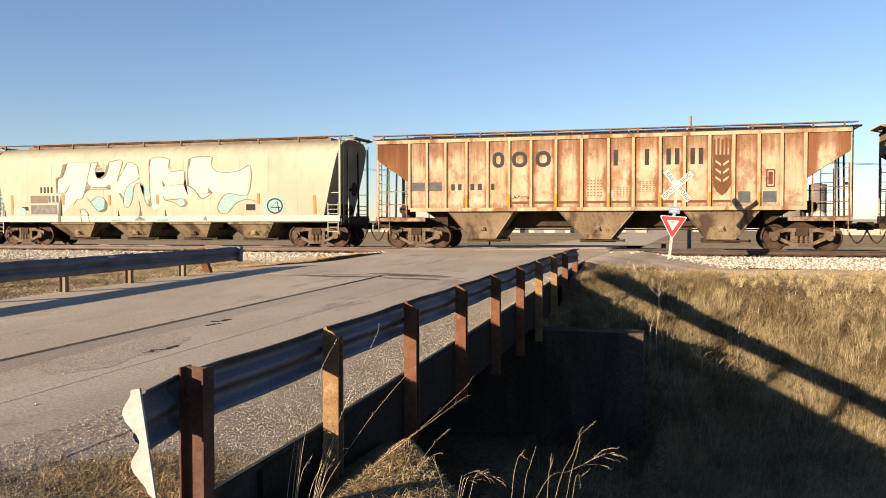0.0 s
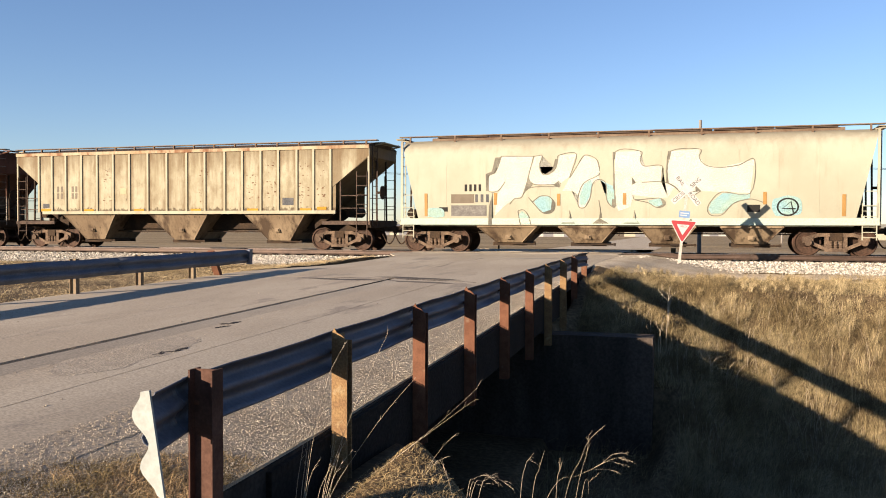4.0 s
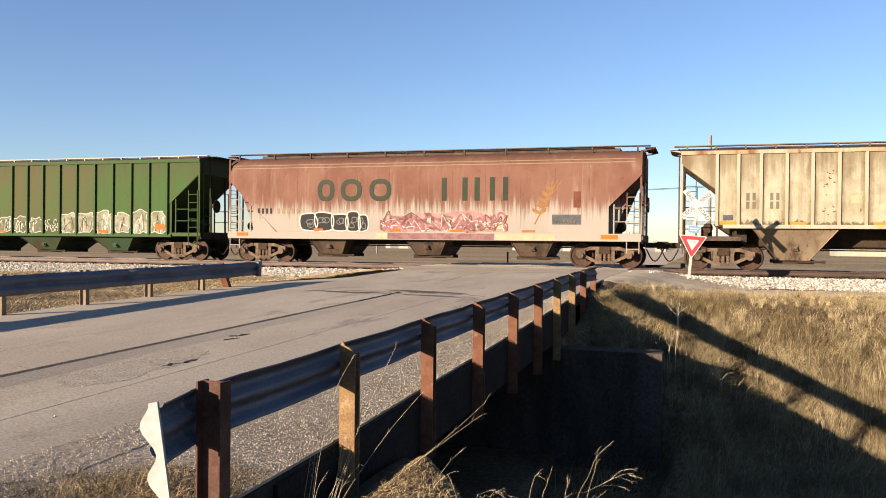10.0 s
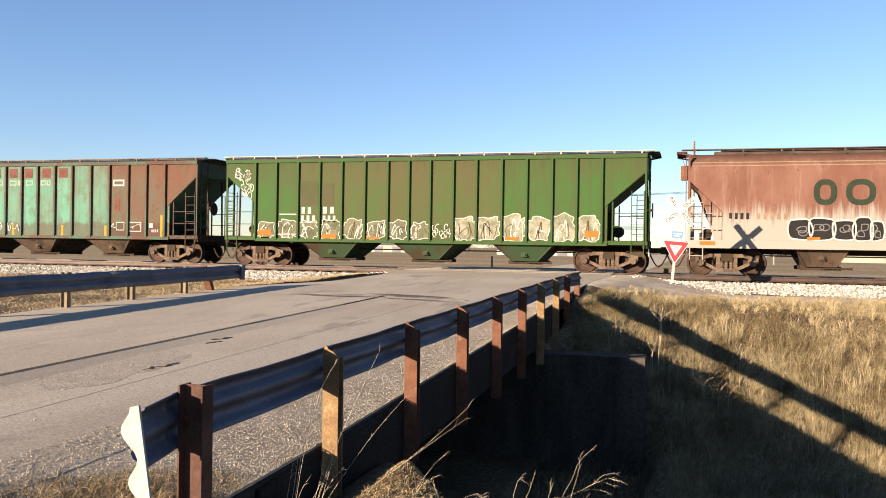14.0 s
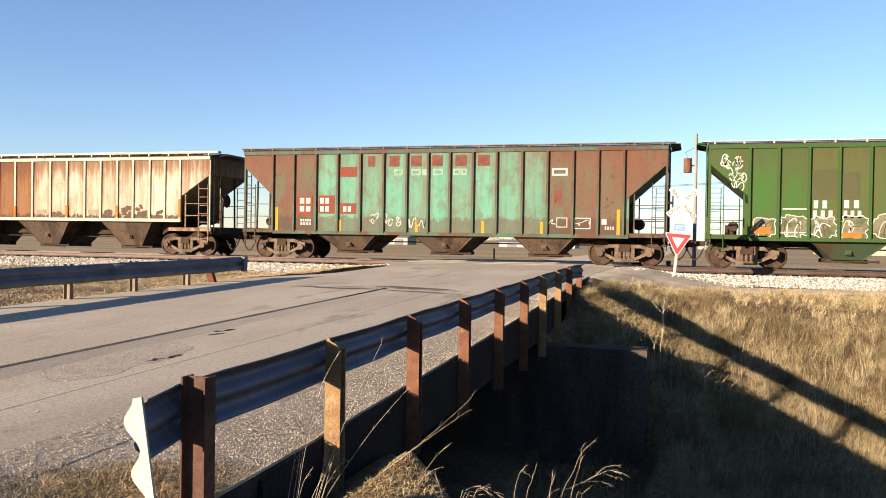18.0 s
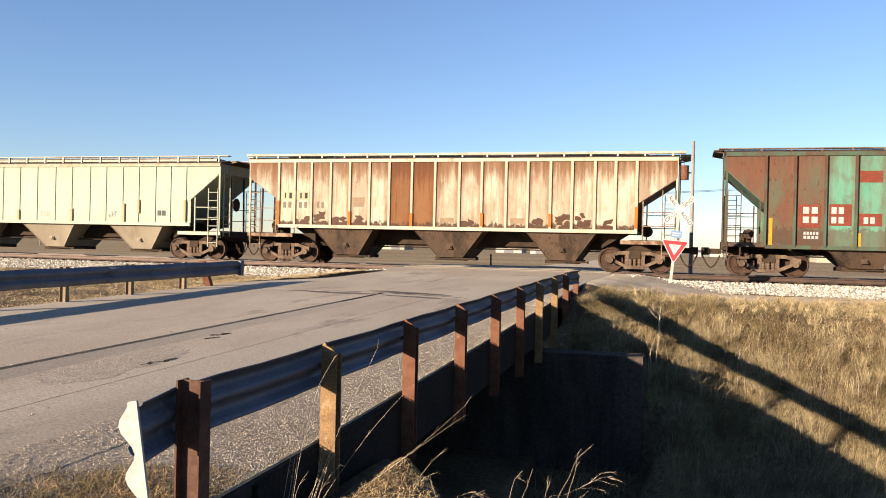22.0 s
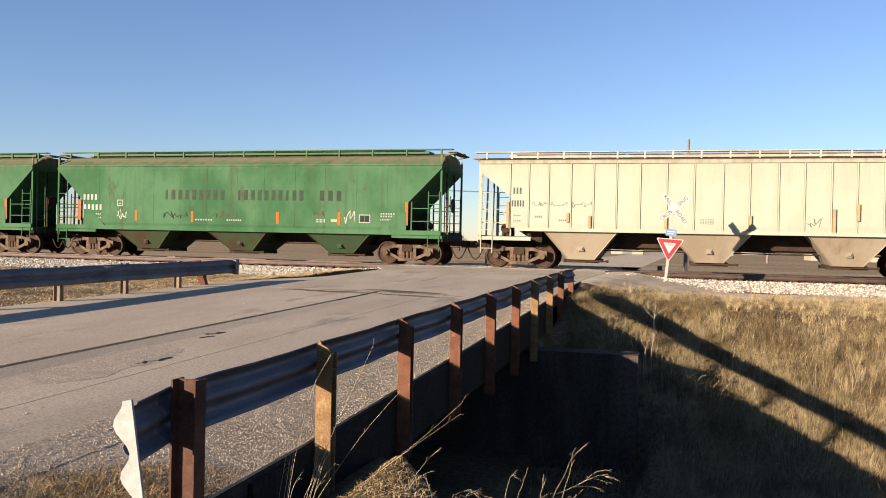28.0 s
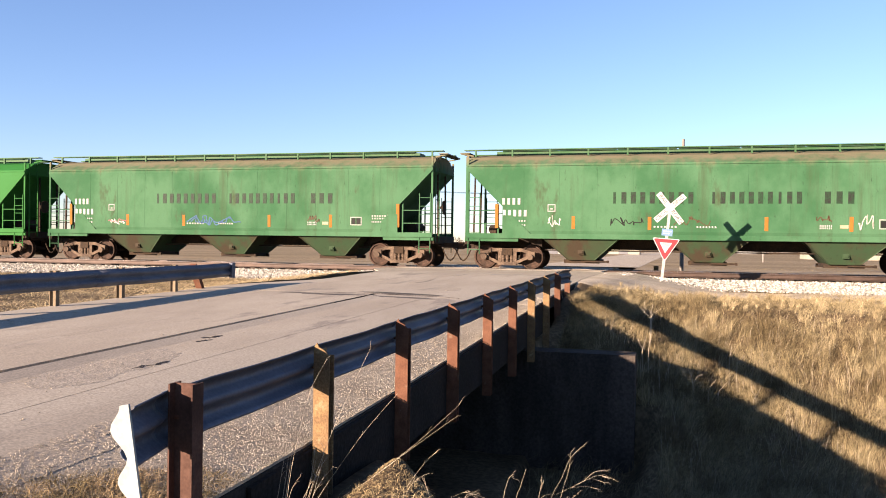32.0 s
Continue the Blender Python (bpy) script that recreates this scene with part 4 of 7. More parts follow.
def rib_spec(**kw):
    d = dict(kind="rib", half=8.5, top=4.18, knee_x=7.12, knee_z=2.5, end_z=3.42, bottom=1.5, ribs=18, truck=7.03, walk_z=4.42, walk_y=1.25, stanchions=18,
             bays=((-5.7, -3.0), (-1.45, 1.45), (3.0, 5.7)))
    d.update(kw)
    return d


def round_spec(**kw):
    d = dict(kind="round", half=8.45, top=4.3, knee_x=7.1, knee_z=2.2, end_z=4.1, bottom=1.0, truck=7.1, walk_z=4.52, walk_y=0.95, stanchions=11, sill=(0.98, 1.26),
             section=[(1.45, 1.0), (1.56, 1.3), (1.60, 2.2), (1.60, 3.2), (1.56, 3.7), (1.46, 4.0), (1.26, 4.2), (0.9, 4.33), (0.4, 4.38)],
             bays=((-5.4, -3.1), (-2.3, -0.2), (0.6, 2.6), (3.4, 5.5)))
    d.update(kw)
    return d



# paints: of ribs and chords, of the panels between them
cream_rust = car_paint("rust_streaked_ribs", (0.33, 0.275, 0.185), (0.27, 0.19, 0.11), (0.135, 0.055, 0.022), (0.045, 0.024, 0.014), 0.5, 0.6, 0.62, 1.0)
panel_a = panel_paint("rust_edged_white_panels", (0.345, 0.285, 0.20), (0.31, 0.235, 0.15), (0.135, 0.052, 0.02), (0.05, 0.026, 0.014), 0.12, 0.92, 0.7, 0.4, 0.3, 0.63, blotch=0.65)
cream_clean = car_paint("sun_bleached_cream_paint", (0.298, 0.296, 0.228), (0.258, 0.252, 0.190), (0.17, 0.130, 0.082), (0.11, 0.088, 0.064), 0.66, 0.42, 0.67, 2.0, dust=(0.20, 0.18, 0.13))
cream_old = car_paint("stained_cream_ribs", (0.290, 0.280, 0.208), (0.240, 0.218, 0.150), (0.110, 0.064, 0.031), (0.050, 0.033, 0.021), 0.6, 0.4, 0.6, 3.0)
panel_c = panel_paint("stained_cream_panels", (0.292, 0.276, 0.196), (0.245, 0.224, 0.150), (0.110, 0.074, 0.038), (0.05, 0.033, 0.02), 0.2, 0.7, 0.5, 0.8, 0.25, 0.645, blotch=0.35)
red_old = car_paint("faded_red_oxide_paint", (0.112, 0.050, 0.033), (0.142, 0.072, 0.05), (0.24, 0.175, 0.13), (0.055, 0.026, 0.018), 0.64, 0.45, 0.6, 4.0, 0.8, (0.262, 0.250, 0.212), (0.075, 0.037, 0.025))
green_rust = car_paint("grimy_green_ribs", (0.022, 0.060, 0.013), (0.030, 0.054, 0.014), (0.035, 0.03, 0.012), (0.013, 0.015, 0.008), 0.62, 0.4, 0.64, 5.0)
panel_e = panel_paint("grimy_green_panels", (0.026, 0.076, 0.015), (0.034, 0.066, 0.016), (0.046, 0.046, 0.018), (0.025, 0.022, 0.012), 0.35, 0.3, 0.4, 0.3, 0.35, 0.68, blotch=0.15)
panel_e_brown = panel_paint("browned_green_panels", (0.037, 0.068, 0.017), (0.050, 0.062, 0.020), (0.060, 0.050, 0.021), (0.029, 0.023, 0.013), 0.45, 0.3, 0.4, 0.35, 0.4, 0.68, blotch=0.25)
teal_rust = car_paint("flaking_teal_ribs", (0.05, 0.045, 0.03), (0.045, 0.085, 0.055), (0.07, 0.03, 0.018), (0.04, 0.018, 0.012), 0.48, 0.7, 0.6, 6.0)
panel_f = panel_paint("flaking_teal_panels", (0.062, 0.190, 0.130), (0.084, 0.212, 0.148), (0.082, 0.040, 0.025), (0.066, 0.031, 0.020), 0.25, 0.35, 0.2, 0.6, 0.3, 0.66, blotch=0.45)
panel_f_rust = panel_paint("rusted_teal_panels", (0.090, 0.041, 0.025), (0.060, 0.074, 0.048), (0.102, 0.046, 0.026), (0.046, 0.022, 0.016), 0.4, 0.5, 0.5, 0.6, 0.6, 0.58)
white_rust = car_paint("white_ribs_with_rust", (0.36, 0.335, 0.255), (0.32, 0.275, 0.20), (0.14, 0.06, 0.025), (0.045, 0.024, 0.014), 0.6, 0.4, 0.64, 7.0)
panel_g = panel_paint("white_panels_with_brown_rust", (0.325, 0.308, 0.236), (0.298, 0.272, 0.196), (0.118, 0.049, 0.019), (0.045, 0.024, 0.013), 0.28, 0.55, 0.8, 0.95, 0.42, 0.64, blotch=0.24)
panel_g_brown = panel_paint("brown_rusted_white_panels", (0.13, 0.054, 0.019), (0.18, 0.095, 0.042), (0.085, 0.031, 0.012), (0.045, 0.023, 0.013), 0.6, 0.5, 0.9, 0.95, 0.8, 0.66)
cream_new = car_paint("pale_cream_ribs", (0.276, 0.306, 0.238), (0.258, 0.282, 0.216), (0.176, 0.097, 0.042), (0.114, 0.092, 0.066), 0.72, 0.15, 0.72, 8.0, dust=(0.176, 0.110, 0.055))
panel_h = panel_paint("pale_cream_panels", (0.276, 0.318, 0.250), (0.258, 0.298, 0.232), (0.21, 0.165, 0.10), (0.14, 0.11, 0.075), 0.05, 0.08, 0.12, 0.1, 0.08, 0.74)
green_clean = car_paint("medium_green_paint", (0.022, 0.080, 0.033), (0.047, 0.118, 0.058), (0.036, 0.050, 0.024), (0.016, 0.029, 0.015), 0.60, 0.55, 0.62, 9.0, 0.85, dust=(0.145, 0.118, 0.074))
green_fresh = car_paint("bright_green_paint", (0.013, 0.107, 0.016), (0.016, 0.120, 0.022), (0.032, 0.063, 0.019), (0.013, 0.038, 0.013), 0.78, 0.1, 0.78, 10.0)
bay_cream = car_paint("dusty_hopper_paint", (0.200, 0.152, 0.096), (0.125, 0.090, 0.056), (0.042, 0.027, 0.017), (0.020, 0.015, 0.011), 0.50, 0.6, 0.56, 11.0, 0.8)
bay_pale = car_paint("pale_hopper_paint", (0.236, 0.206, 0.152), (0.185, 0.156, 0.110), (0.093, 0.063, 0.038), (0.042, 0.032, 0.021), 0.62, 0.35, 0.66, 14.0, 0.8)
bay_green = car_paint("dusty_green_hopper_paint", (0.024, 0.052, 0.023), (0.034, 0.044, 0.022), (0.042, 0.028, 0.017), (0.018, 0.015, 0.011), 0.50, 0.5, 0.58, 12.0, 0.8)
bay_dark = car_paint("sooty_rust_hopper_paint", (0.080, 0.052, 0.033), (0.052, 0.036, 0.025), (0.028, 0.019, 0.013), (0.013, 0.010, 0.008), 0.48, 0.6, 0.54, 15.0, 0.8)
walk_pale = surface("pale_roof_walk", (0.34, 0.325, 0.265), (0.27, 0.235, 0.18), 1.5, 0.7, 0.1, 30, 0.2, 0.1)
walk_rust = surface("rusty_roof_walk", (0.093, 0.059, 0.038), (0.143, 0.105, 0.072), 1.5, 0.7, 0.1, 30, 0.2, 0.1)
walk_dark = surface("sooty_roof_walk", (0.04, 0.028, 0.02), (0.075, 0.052, 0.038), 1.5, 0.7, 0.1, 30, 0.2, 0.1)
# shade under the running boards is put into the roof sheet's dark colour
shaded_roof = surface("sooty_roof_sheet", (0.07, 0.055, 0.042), (0.04, 0.032, 0.026), 1.5, 0.9, 0, 20, 0.3, 0.2)
walk_green = surface("green_roof_walk", (0.034, 0.093, 0.038), (0.055, 0.101, 0.051), 1.5, 0.6, 0.1, 30, 0.2, 0.1)

rusty_gear = surface("rust_spotted_white_steel", (0.22, 0.165, 0.11), (0.10, 0.055, 0.033), 5, 0.8, 0, 30, 0.3, 0.2)
dark_gear = surface("grimy_brown_steel", (0.075, 0.052, 0.038), (0.045, 0.032, 0.025), 4, 0.8, 0, 30, 0.3, 0.2)

GREEN_SECTION = [(1.50, 1.2), (1.58, 1.45), (1.60, 2.4), (1.60, 3.75), (1.55, 3.93), (1.0, 4.25), (0.5, 4.36)]
WHEELS = {}
CARS = {}


def add_car(key, label, center, spec, *mats):
    ws = []
    CARS[key] = (wagon(label, center, spec, *mats, ws), center, spec)
    WHEELS[key] = ws


deep = dict(open_bays=True, rib_size=(0.05, 0.082), bottom=1.08, knee_z=2.5, end_z=3.7, top=4.33, walk_z=4.5, ribs=16, bays=((-5.2, -2.6), (-1.2, 1.4), (2.8, 5.2)))
add_car("lead", "rusty cream covered hopper wagon leading the others", 91.5, rib_spec(gear=rusty_gear), cream_old, panel_c, walk_rust, bay_cream, under_dark)
add_car("a", "rust-streaked white covered hopper wagon with dark block lettering", 73.06, rib_spec(odd={-2: panel_g_brown}, gear=rusty_gear), cream_rust, panel_a, walk_rust, bay_cream, under_dark)
add_car("b", "cream round-sided covered hopper wagon with large graffiti", 54.55, round_spec(half=8.45, knee_x=7.75, knee_z=1.3, end_z=4.3, stanchions=10, truck=7.2, sill=(1.05, 1.29), sill_paint=surface("pale_sill_paint", (0.335, 0.345, 0.28), (0.25, 0.33, 0.285), 0.7, 0.7, 0, 25, 0.15, 0.1, spots=(0.20, 0.14, 0.085), spot_scale=2.5, spot_at=0.66)), cream_clean, cream_clean, walk_rust, bay_cream, under_dark)
add_car("c", "stained cream ribbed covered hopper wagon", 36.2, rib_spec(gear=dark_gear, chord=cream_rust, top=4.2, bottom=1.56, end_z=3.75, knee_z=2.65, half=8.55, truck=7.08, shift=-0.17, bays=((-6.2, -3.3), (-1.7, 1.3), (2.9, 5.8))), cream_old, panel_c, walk_rust, bay_cream, under_dark)
add_car("d", "faded red round-sided covered hopper wagon with graffiti along its sill", 17.85, round_spec(bottom=1.25, end_z=3.4, knee_x=7.28, knee_z=2.25, web=1.05, bays=((-5.0, -3.0), (-0.8, 1.2), (3.4, 5.4)), stanchions=11), red_old, red_old, walk_dark, bay_dark, under_dark)
add_car("e", "grimy green ribbed covered hopper wagon with pale graffiti", -0.53, rib_spec(**deep, truck=7.15, odd={i: panel_e_brown for i in range(2, 11)}), green_rust, panel_e, walk_pale, bay_green, under_dark)
add_car("f", "flaking teal and rust ribbed covered hopper wagon", -18.87, rib_spec(**deep, gear=dark_gear, half=8.45, truck=6.95, odd={0: panel_f_rust, 1: panel_f_rust, 12: panel_f_rust, 13: panel_f_rust, 14: panel_f_rust, -1: panel_f_rust, -2: panel_f_rust}), teal_rust, panel_f, walk_rust, bay_dark, under_dark)
add_car("g", "white ribbed covered hopper wagon with brown rust streaks", -37.43, rib_spec(gear=rusty_gear, board=0.09, odd={6: panel_g_brown, 7: panel_g_brown}), white_rust, panel_g, walk_pale, bay_dark, under_dark)
add_car("h", "clean pale cream covered hopper wagon with thin seams", -55.8, rib_spec(top=4.04, bottom=1.48, walk_z=4.38, end_z=3.62, shift=-0.18, rib_size=(0.024, 0.03), bays=((-6.1, -3.3), (-1.6, 1.3), (3.0, 5.8))), cream_new, panel_h, walk_pale, bay_pale, under_dark)
green_kw = dict(half=8.8, knee_x=7.4, knee_z=2.35, end_z=3.75, section=GREEN_SECTION, flat=True, bottom=1.2, sill=(1.16, 1.34), truck=7.3, stanchions=13, walk_z=4.56, walk_y=0.9, bays=((-5.9, -3.1), (-1.4, 1.4), (3.1, 5.9)))
add_car("i", "green covered hopper wagon with dark block lettering", -74.6, round_spec(**green_kw), green_clean, green_clean, walk_green, bay_green, under_dark)
add_car("j", "green covered hopper wagon with blue graffiti scrawl", -93.55, round_spec(**green_kw), green_clean, green_clean, walk_green, bay_green, under_dark)
add_car("k", "bright green freshly painted covered hopper wagon", -112.45, round_spec(**green_kw), green_fresh, green_fresh, walk_green, bay_green, under_dark)


# ---- what is painted on the wagons' near sides ----
def side_y(spec, z):
    """How far the near side stands out at height z."""
    if spec["kind"] == "rib":
        return 1.556
    if spec["sill"][0] <= z <= spec["sill"][1] + 0.005:
        return 1.613
    sec = spec["section"]
    for (w0, z0), (w1, z1) in zip(sec, sec[1:]):
        if z0 <= z <= z1:
            return w0 + (w1 - w0) * (z - z0) / (z1 - z0) + 0.003
    return 1.603


def flat(bm, spec, poly, out=0.004):
    """A thin painted shape that follows the side."""
    front = [bm.verts.new((x, -side_y(spec, z) - out, z)) for x, z in poly]
    back = [bm.verts.new((x, -side_y(spec, z) + 0.004, z)) for x, z in poly]
    bm.faces.new(front)
    bm.faces.new(back[::-1])
    for i in range(len(poly)):
        j = (i + 1) % len(poly)
        bm.faces.new((front[i], front[j], back[j], back[i]))


def rect(x0, x1, z0, z1):
    return [(x0, z0), (x1, z0), (x1, z1), (x0, z1)]


def paint_on(key, name, polys, material, label="", out=0.004):
    ob, _, spec = CARS[key]
    bm = bmesh.new()
    for poly in polys:
        flat(bm, spec, poly, out)
    bmesh.ops.remove_doubles(bm, verts=bm.verts[:], dist=0.0001)
    return part(name, bm, material, ob, label)


def film(key, name, poly, material, label="", out=0.004):
    """A sprayed patch that follows a curved side: cut at the bends of its section."""
    ob, _, spec = CARS[key]
    bm = bmesh.new()
    bm.faces.new([bm.verts.new((x, 0.0, z)) for x, z in poly])
    bmesh.ops.triangulate(bm, faces=bm.faces[:])
    for z in [z for _, z in spec["section"]] + [spec["sill"][1] + 0.006, 1.75, 2.7]:
        bmesh.ops.bisect_plane(bm, geom=bm.verts[:] + bm.edges[:] + bm.faces[:], plane_co=(0, 0, z), plane_no=(0, 0, 1))
    for v in bm.verts:
        v.co.y = -side_y(spec, v.co.z) - out
    return part(name, bm, material, ob, label)


def curve_points(pts, n=6, closed=False):
    """A smooth line through points."""
    out, m = [], len(pts)
    idx = range(m if closed else m - 1)
    for i in idx:
        p0, p1, p2, p3 = (pts[(i + k) % m] if closed else pts[min(max(i + k, 0), m - 1)] for k in (-1, 0, 1, 2))
        for s in range(n):
            u = s / n
            out.append(tuple(0.5 * (2 * b + (c - a) * u + (2 * a - 5 * b + 4 * c - d) * u * u + (3 * b - a - 3 * c + d) * u ** 3) for a, b, c, d in zip(p0, p1, p2, p3)))
    return out if closed else out + [pts[-1]]


def stroke(pts, w, closed=False):
    """A brushed line: quads along the points that share their corners."""
    n = len(pts)
    sides = []
    for i, (x, z) in enumerate(pts):
        (xa, za), (xb, zb) = (pts[(i - 1) % n], pts[(i + 1) % n]) if closed else (pts[max(i - 1, 0)], pts[min(i + 1, n - 1)])
        d = math.hypot(xb - xa, zb - za) or 1.0
        ox, oz = -(zb - za) / d * w / 2, (xb - xa) / d * w / 2
        sides.append(((x + ox, z + oz), (x - ox, z - oz)))
    pairs = list(zip(sides, sides[1:])) + ([(sides[-1], sides[0])] if closed else [])
    return [[p[0], p[1], q[1], q[0]] for p, q in pairs]


def scrawl(rng, x0, x1, z0, z1, n, w):
    """A loose spray-can line that fills a box."""
    pts = []
    for i in range(n):
        u = (i + rng.uniform(-1.3, 1.3)) / (n - 1)
        x = min(x1, max(x0, x0 + (x1 - x0) * u))
        half = rng.uniform(0.0, 0.55) if i % 3 == 0 else rng.uniform(0.3, 1.0)
        pts.append((x, z0 + (z1 - z0) * half))
        if i % 3 == 1:
            pts.append((min(x1, x + rng.uniform(0.2, 1.0) * (x1 - x0) / n), z0 + (z1 - z0) * rng.uniform(0.0, 1.0)))
    return stroke(curve_points(pts, 5), w * 0.85)


def loops(rng, x0, x1, z0, z1, n, size, w):
    """A dense spray tag: small bubble loops and hooks crowded into a box."""
    polys = []
    for _ in range(n):
        cx, cz, r0 = rng.uniform(x0, x1), rng.uniform(z0, z1), size * rng.uniform(0.5, 1.0)
        a0, sweep, lean = rng.uniform(0, math.tau), rng.uniform(3.2, 6.0), rng.uniform(-0.5, 0.5)
        pts = []
        for k in range(11):
            a = a0 + sweep * k / 10
            dz = r0 * 1.25 * math.sin(a)
            pts.append((cx + r0 * 0.75 * math.cos(a) + lean * dz, cz + dz))
        polys += stroke(pts, w)
    return polys


def blob(rng, x0, x1, z0, z1, n=12, rough=0.12):
    """A rounded, uneven patch."""
    cx, cz, rx, rz = (x0 + x1) / 2, (z0 + z1) / 2, (x1 - x0) / 2, (z1 - z0) / 2
    pts = []
    for i in range(n):
        a = math.tau * i / n
        k = rng.uniform(1 - rough, 1 + rough)
        c, s = math.cos(a), math.sin(a)
        pts.append((cx + rx * k * math.copysign(abs(c) ** 0.6, c), cz + rz * k * math.copysign(abs(s) ** 0.6, s)))
    return curve_points(pts, 3, True)


def ring_block(x0, x1, z0, z1, w):
    """A plain open block: four bars round a rectangle."""
    return [rect(x0, x1, z1 - w, z1), rect(x0, x1, z0, z0 + w), rect(x0, x0 + w, z0 + w, z1 - w), rect(x1 - w, x1, z0 + w, z1 - w)]


def round_ring(x0, x1, z0, z1, w):
    """A plain rounded ring."""
    cx, cz, rx, rz = (x0 + x1) / 2, (z0 + z1) / 2, (x1 - x0 - w) / 2, (z1 - z0 - w) / 2
    pts = []
    for k in range(20):
        c, d = math.cos(k * math.tau / 20), math.sin(k * math.tau / 20)
        pts.append((cx + rx * math.copysign(abs(c) ** 0.8, c), cz + rz * math.copysign(abs(d) ** 0.8, d)))
    return stroke(pts, w, True)


black = plain("stencil_black", (0.015, 0.014, 0.013))
dark_green = plain("faded_letter_green", (0.02, 0.028, 0.016))
grey_green = plain("worn_dark_letters", (0.030, 0.027, 0.023))
white_p = plain("stencil_white", (0.304, 0.295, 0.278))
cream_p = plain("cream_patch", (0.312, 0.262, 0.160))
yellow = plain("yellow_reflector", (0.316, 0.177, 0.021), 0.75)
orange = plain("orange_reflector", (0.304, 0.101, 0.017), 0.75)
slate = surface("slate_patch", (0.055, 0.059, 0.063), (0.080, 0.080, 0.080), 4)
grey_p = surface("grey_patch", (0.139, 0.135, 0.122), (0.105, 0.101, 0.093), 4)
red_p = surface("red_patch", (0.139, 0.032, 0.019), (0.110, 0.030, 0.017), 5)
rust_p = surface("rust_brown_patch", (0.110, 0.038, 0.025), (0.084, 0.027, 0.017), 5)
mint = surface("mint_spray", (0.20, 0.29, 0.25), (0.165, 0.285, 0.30), 1.5)
spray_white = surface("white_spray", (0.36, 0.36, 0.315), (0.33, 0.33, 0.28), 1.5)
pale_spray = surface("pale_grey_spray", (0.205, 0.196, 0.140), (0.105, 0.110, 0.066), 3.5)
dull_spray = surface("weathered_grey_spray", (0.115, 0.105, 0.065), (0.055, 0.066, 0.032), 3.5)
mauve = surface("mauve_spray", (0.13, 0.062, 0.066), (0.175, 0.10, 0.09), 3)
pink = surface("pink_spray", (0.244, 0.110, 0.110), (0.202, 0.072, 0.080), 3)
blue_p = plain("blue_spray", (0.042, 0.093, 0.177))
brown_line = plain("brown_line", (0.068, 0.042, 0.023))
faint = plain("faint_grey_stencil", (0.126, 0.105, 0.076))
wheat_gold = plain("wheat_gold", (0.194, 0.101, 0.034))
wheat_brown = plain("wheat_brown", (0.101, 0.046, 0.021))
flake_brown = plain("flaked_brown", (0.06, 0.03, 0.018))
tan_stencil = plain("tan_stencil", (0.190, 0.135, 0.084))


def each(key, name, boxes, material, label=""):
    for x0, x1, z0, z1 in boxes:
        paint_on(key, name, [rect(x0, x1, z0, z1)], material, label, 0.012 if name == "reflector" else 0.005)


def bars(key, name, polys, material, label="", out=0.004):
    """Several plain bars, each a part of its own."""
    for poly in polys:
        paint_on(key, name, [poly], material, label, out)


def glyphs(key, x0, x1, z0, z1, n, material, label="small stencilled bars"):
    """A row of plain bars in place of a line of stencilling."""
    w = (x1 - x0) / n
    tagged(paint_on(key, "stencil", [rect(x0 + w * (i + 0.2), x0 + w * (i + 0.72), z0, z1) for i in range(n)], material), label, kind="stuff")


def grain_ear(key, x, z, h, lean, material, label):
    """A painted wheat ear: a stalk, slanted grains, long awns."""
    polys = stroke([(x, z), (x + lean * 0.5, z + h * 0.45)], 0.05)
    for i in range(5):
        u = 0.22 + i * 0.13
        cx, cz = x + lean * u, z + h * u
        for s in (-1, 1):
            polys.append([(cx, cz), (cx + s * 0.26 * (1 - 0.08 * i), cz + 0.12), (cx + s * 0.26 * (1 - 0.08 * i), cz + 0.26), (cx, cz + 0.13)])
    for k in (-0.22, -0.08, 0.06, 0.2):
        polys += stroke([(x + lean * 0.75 + k * 0.6, z + h * 0.72), (x + lean + k * 1.2, z + h)], 0.035)
    paint_on(key, "wheat_emblem", polys, material, label)


rng = random.Random(7)
# rust-streaked white wagon
for x0, x1 in ((-3.87, -3.41), (-3.12, -2.54), (-2.23, -1.66), (0.62, 1.02), (1.72, 1.88), (2.47, 2.91), (3.29, 3.72)):
    if x1 < 0:
        paint_on("a", "letter_block", round_ring(x0, x1, 3.05, 3.64, 0.14), grey_green, "faded dark block lettering")
    else:
        for a, b in ((x0, x0 + 0.15), (x1 - 0.15, x1))[:1 + (x1 - x0 > 0.42)]:
            paint_on("a", "letter_block", [rect(a, b, 3.05, 3.62)], grey_green, "faded dark block lettering")
paint_on("a", "wheat_emblem", [[(4.06, 3.36), (4.06, 2.3), (4.2, 2.05), (4.36, 1.93), (4.52, 2.05), (4.66, 2.3), (4.66, 3.36)]]
         + [rect(4.06 + 0.133 * k, 4.128 + 0.133 * k, 3.36, 3.9 + 0.04 * (k % 2)) for k in range(5)], wheat_brown, "faded brown grain emblem")
for z in (2.42, 2.7, 2.98):
    for e in (-1, 1):
        paint_on("a", "grain", [[(4.36 + e * 0.04, z - 0.02), (4.36 + e * 0.22, z + 0.12), (4.36 + e * 0.22, z + 0.2), (4.36 + e * 0.04, z + 0.07)]], cream_p, "", 0.008)
each("a", "patch", ((-7.05, -6.54, 2.21, 2.54), (-6.36, -5.86, 2.21, 2.54)), slate)
glyphs("a", -5.53, -5.0, 2.22, 2.46, 2, grey_green)
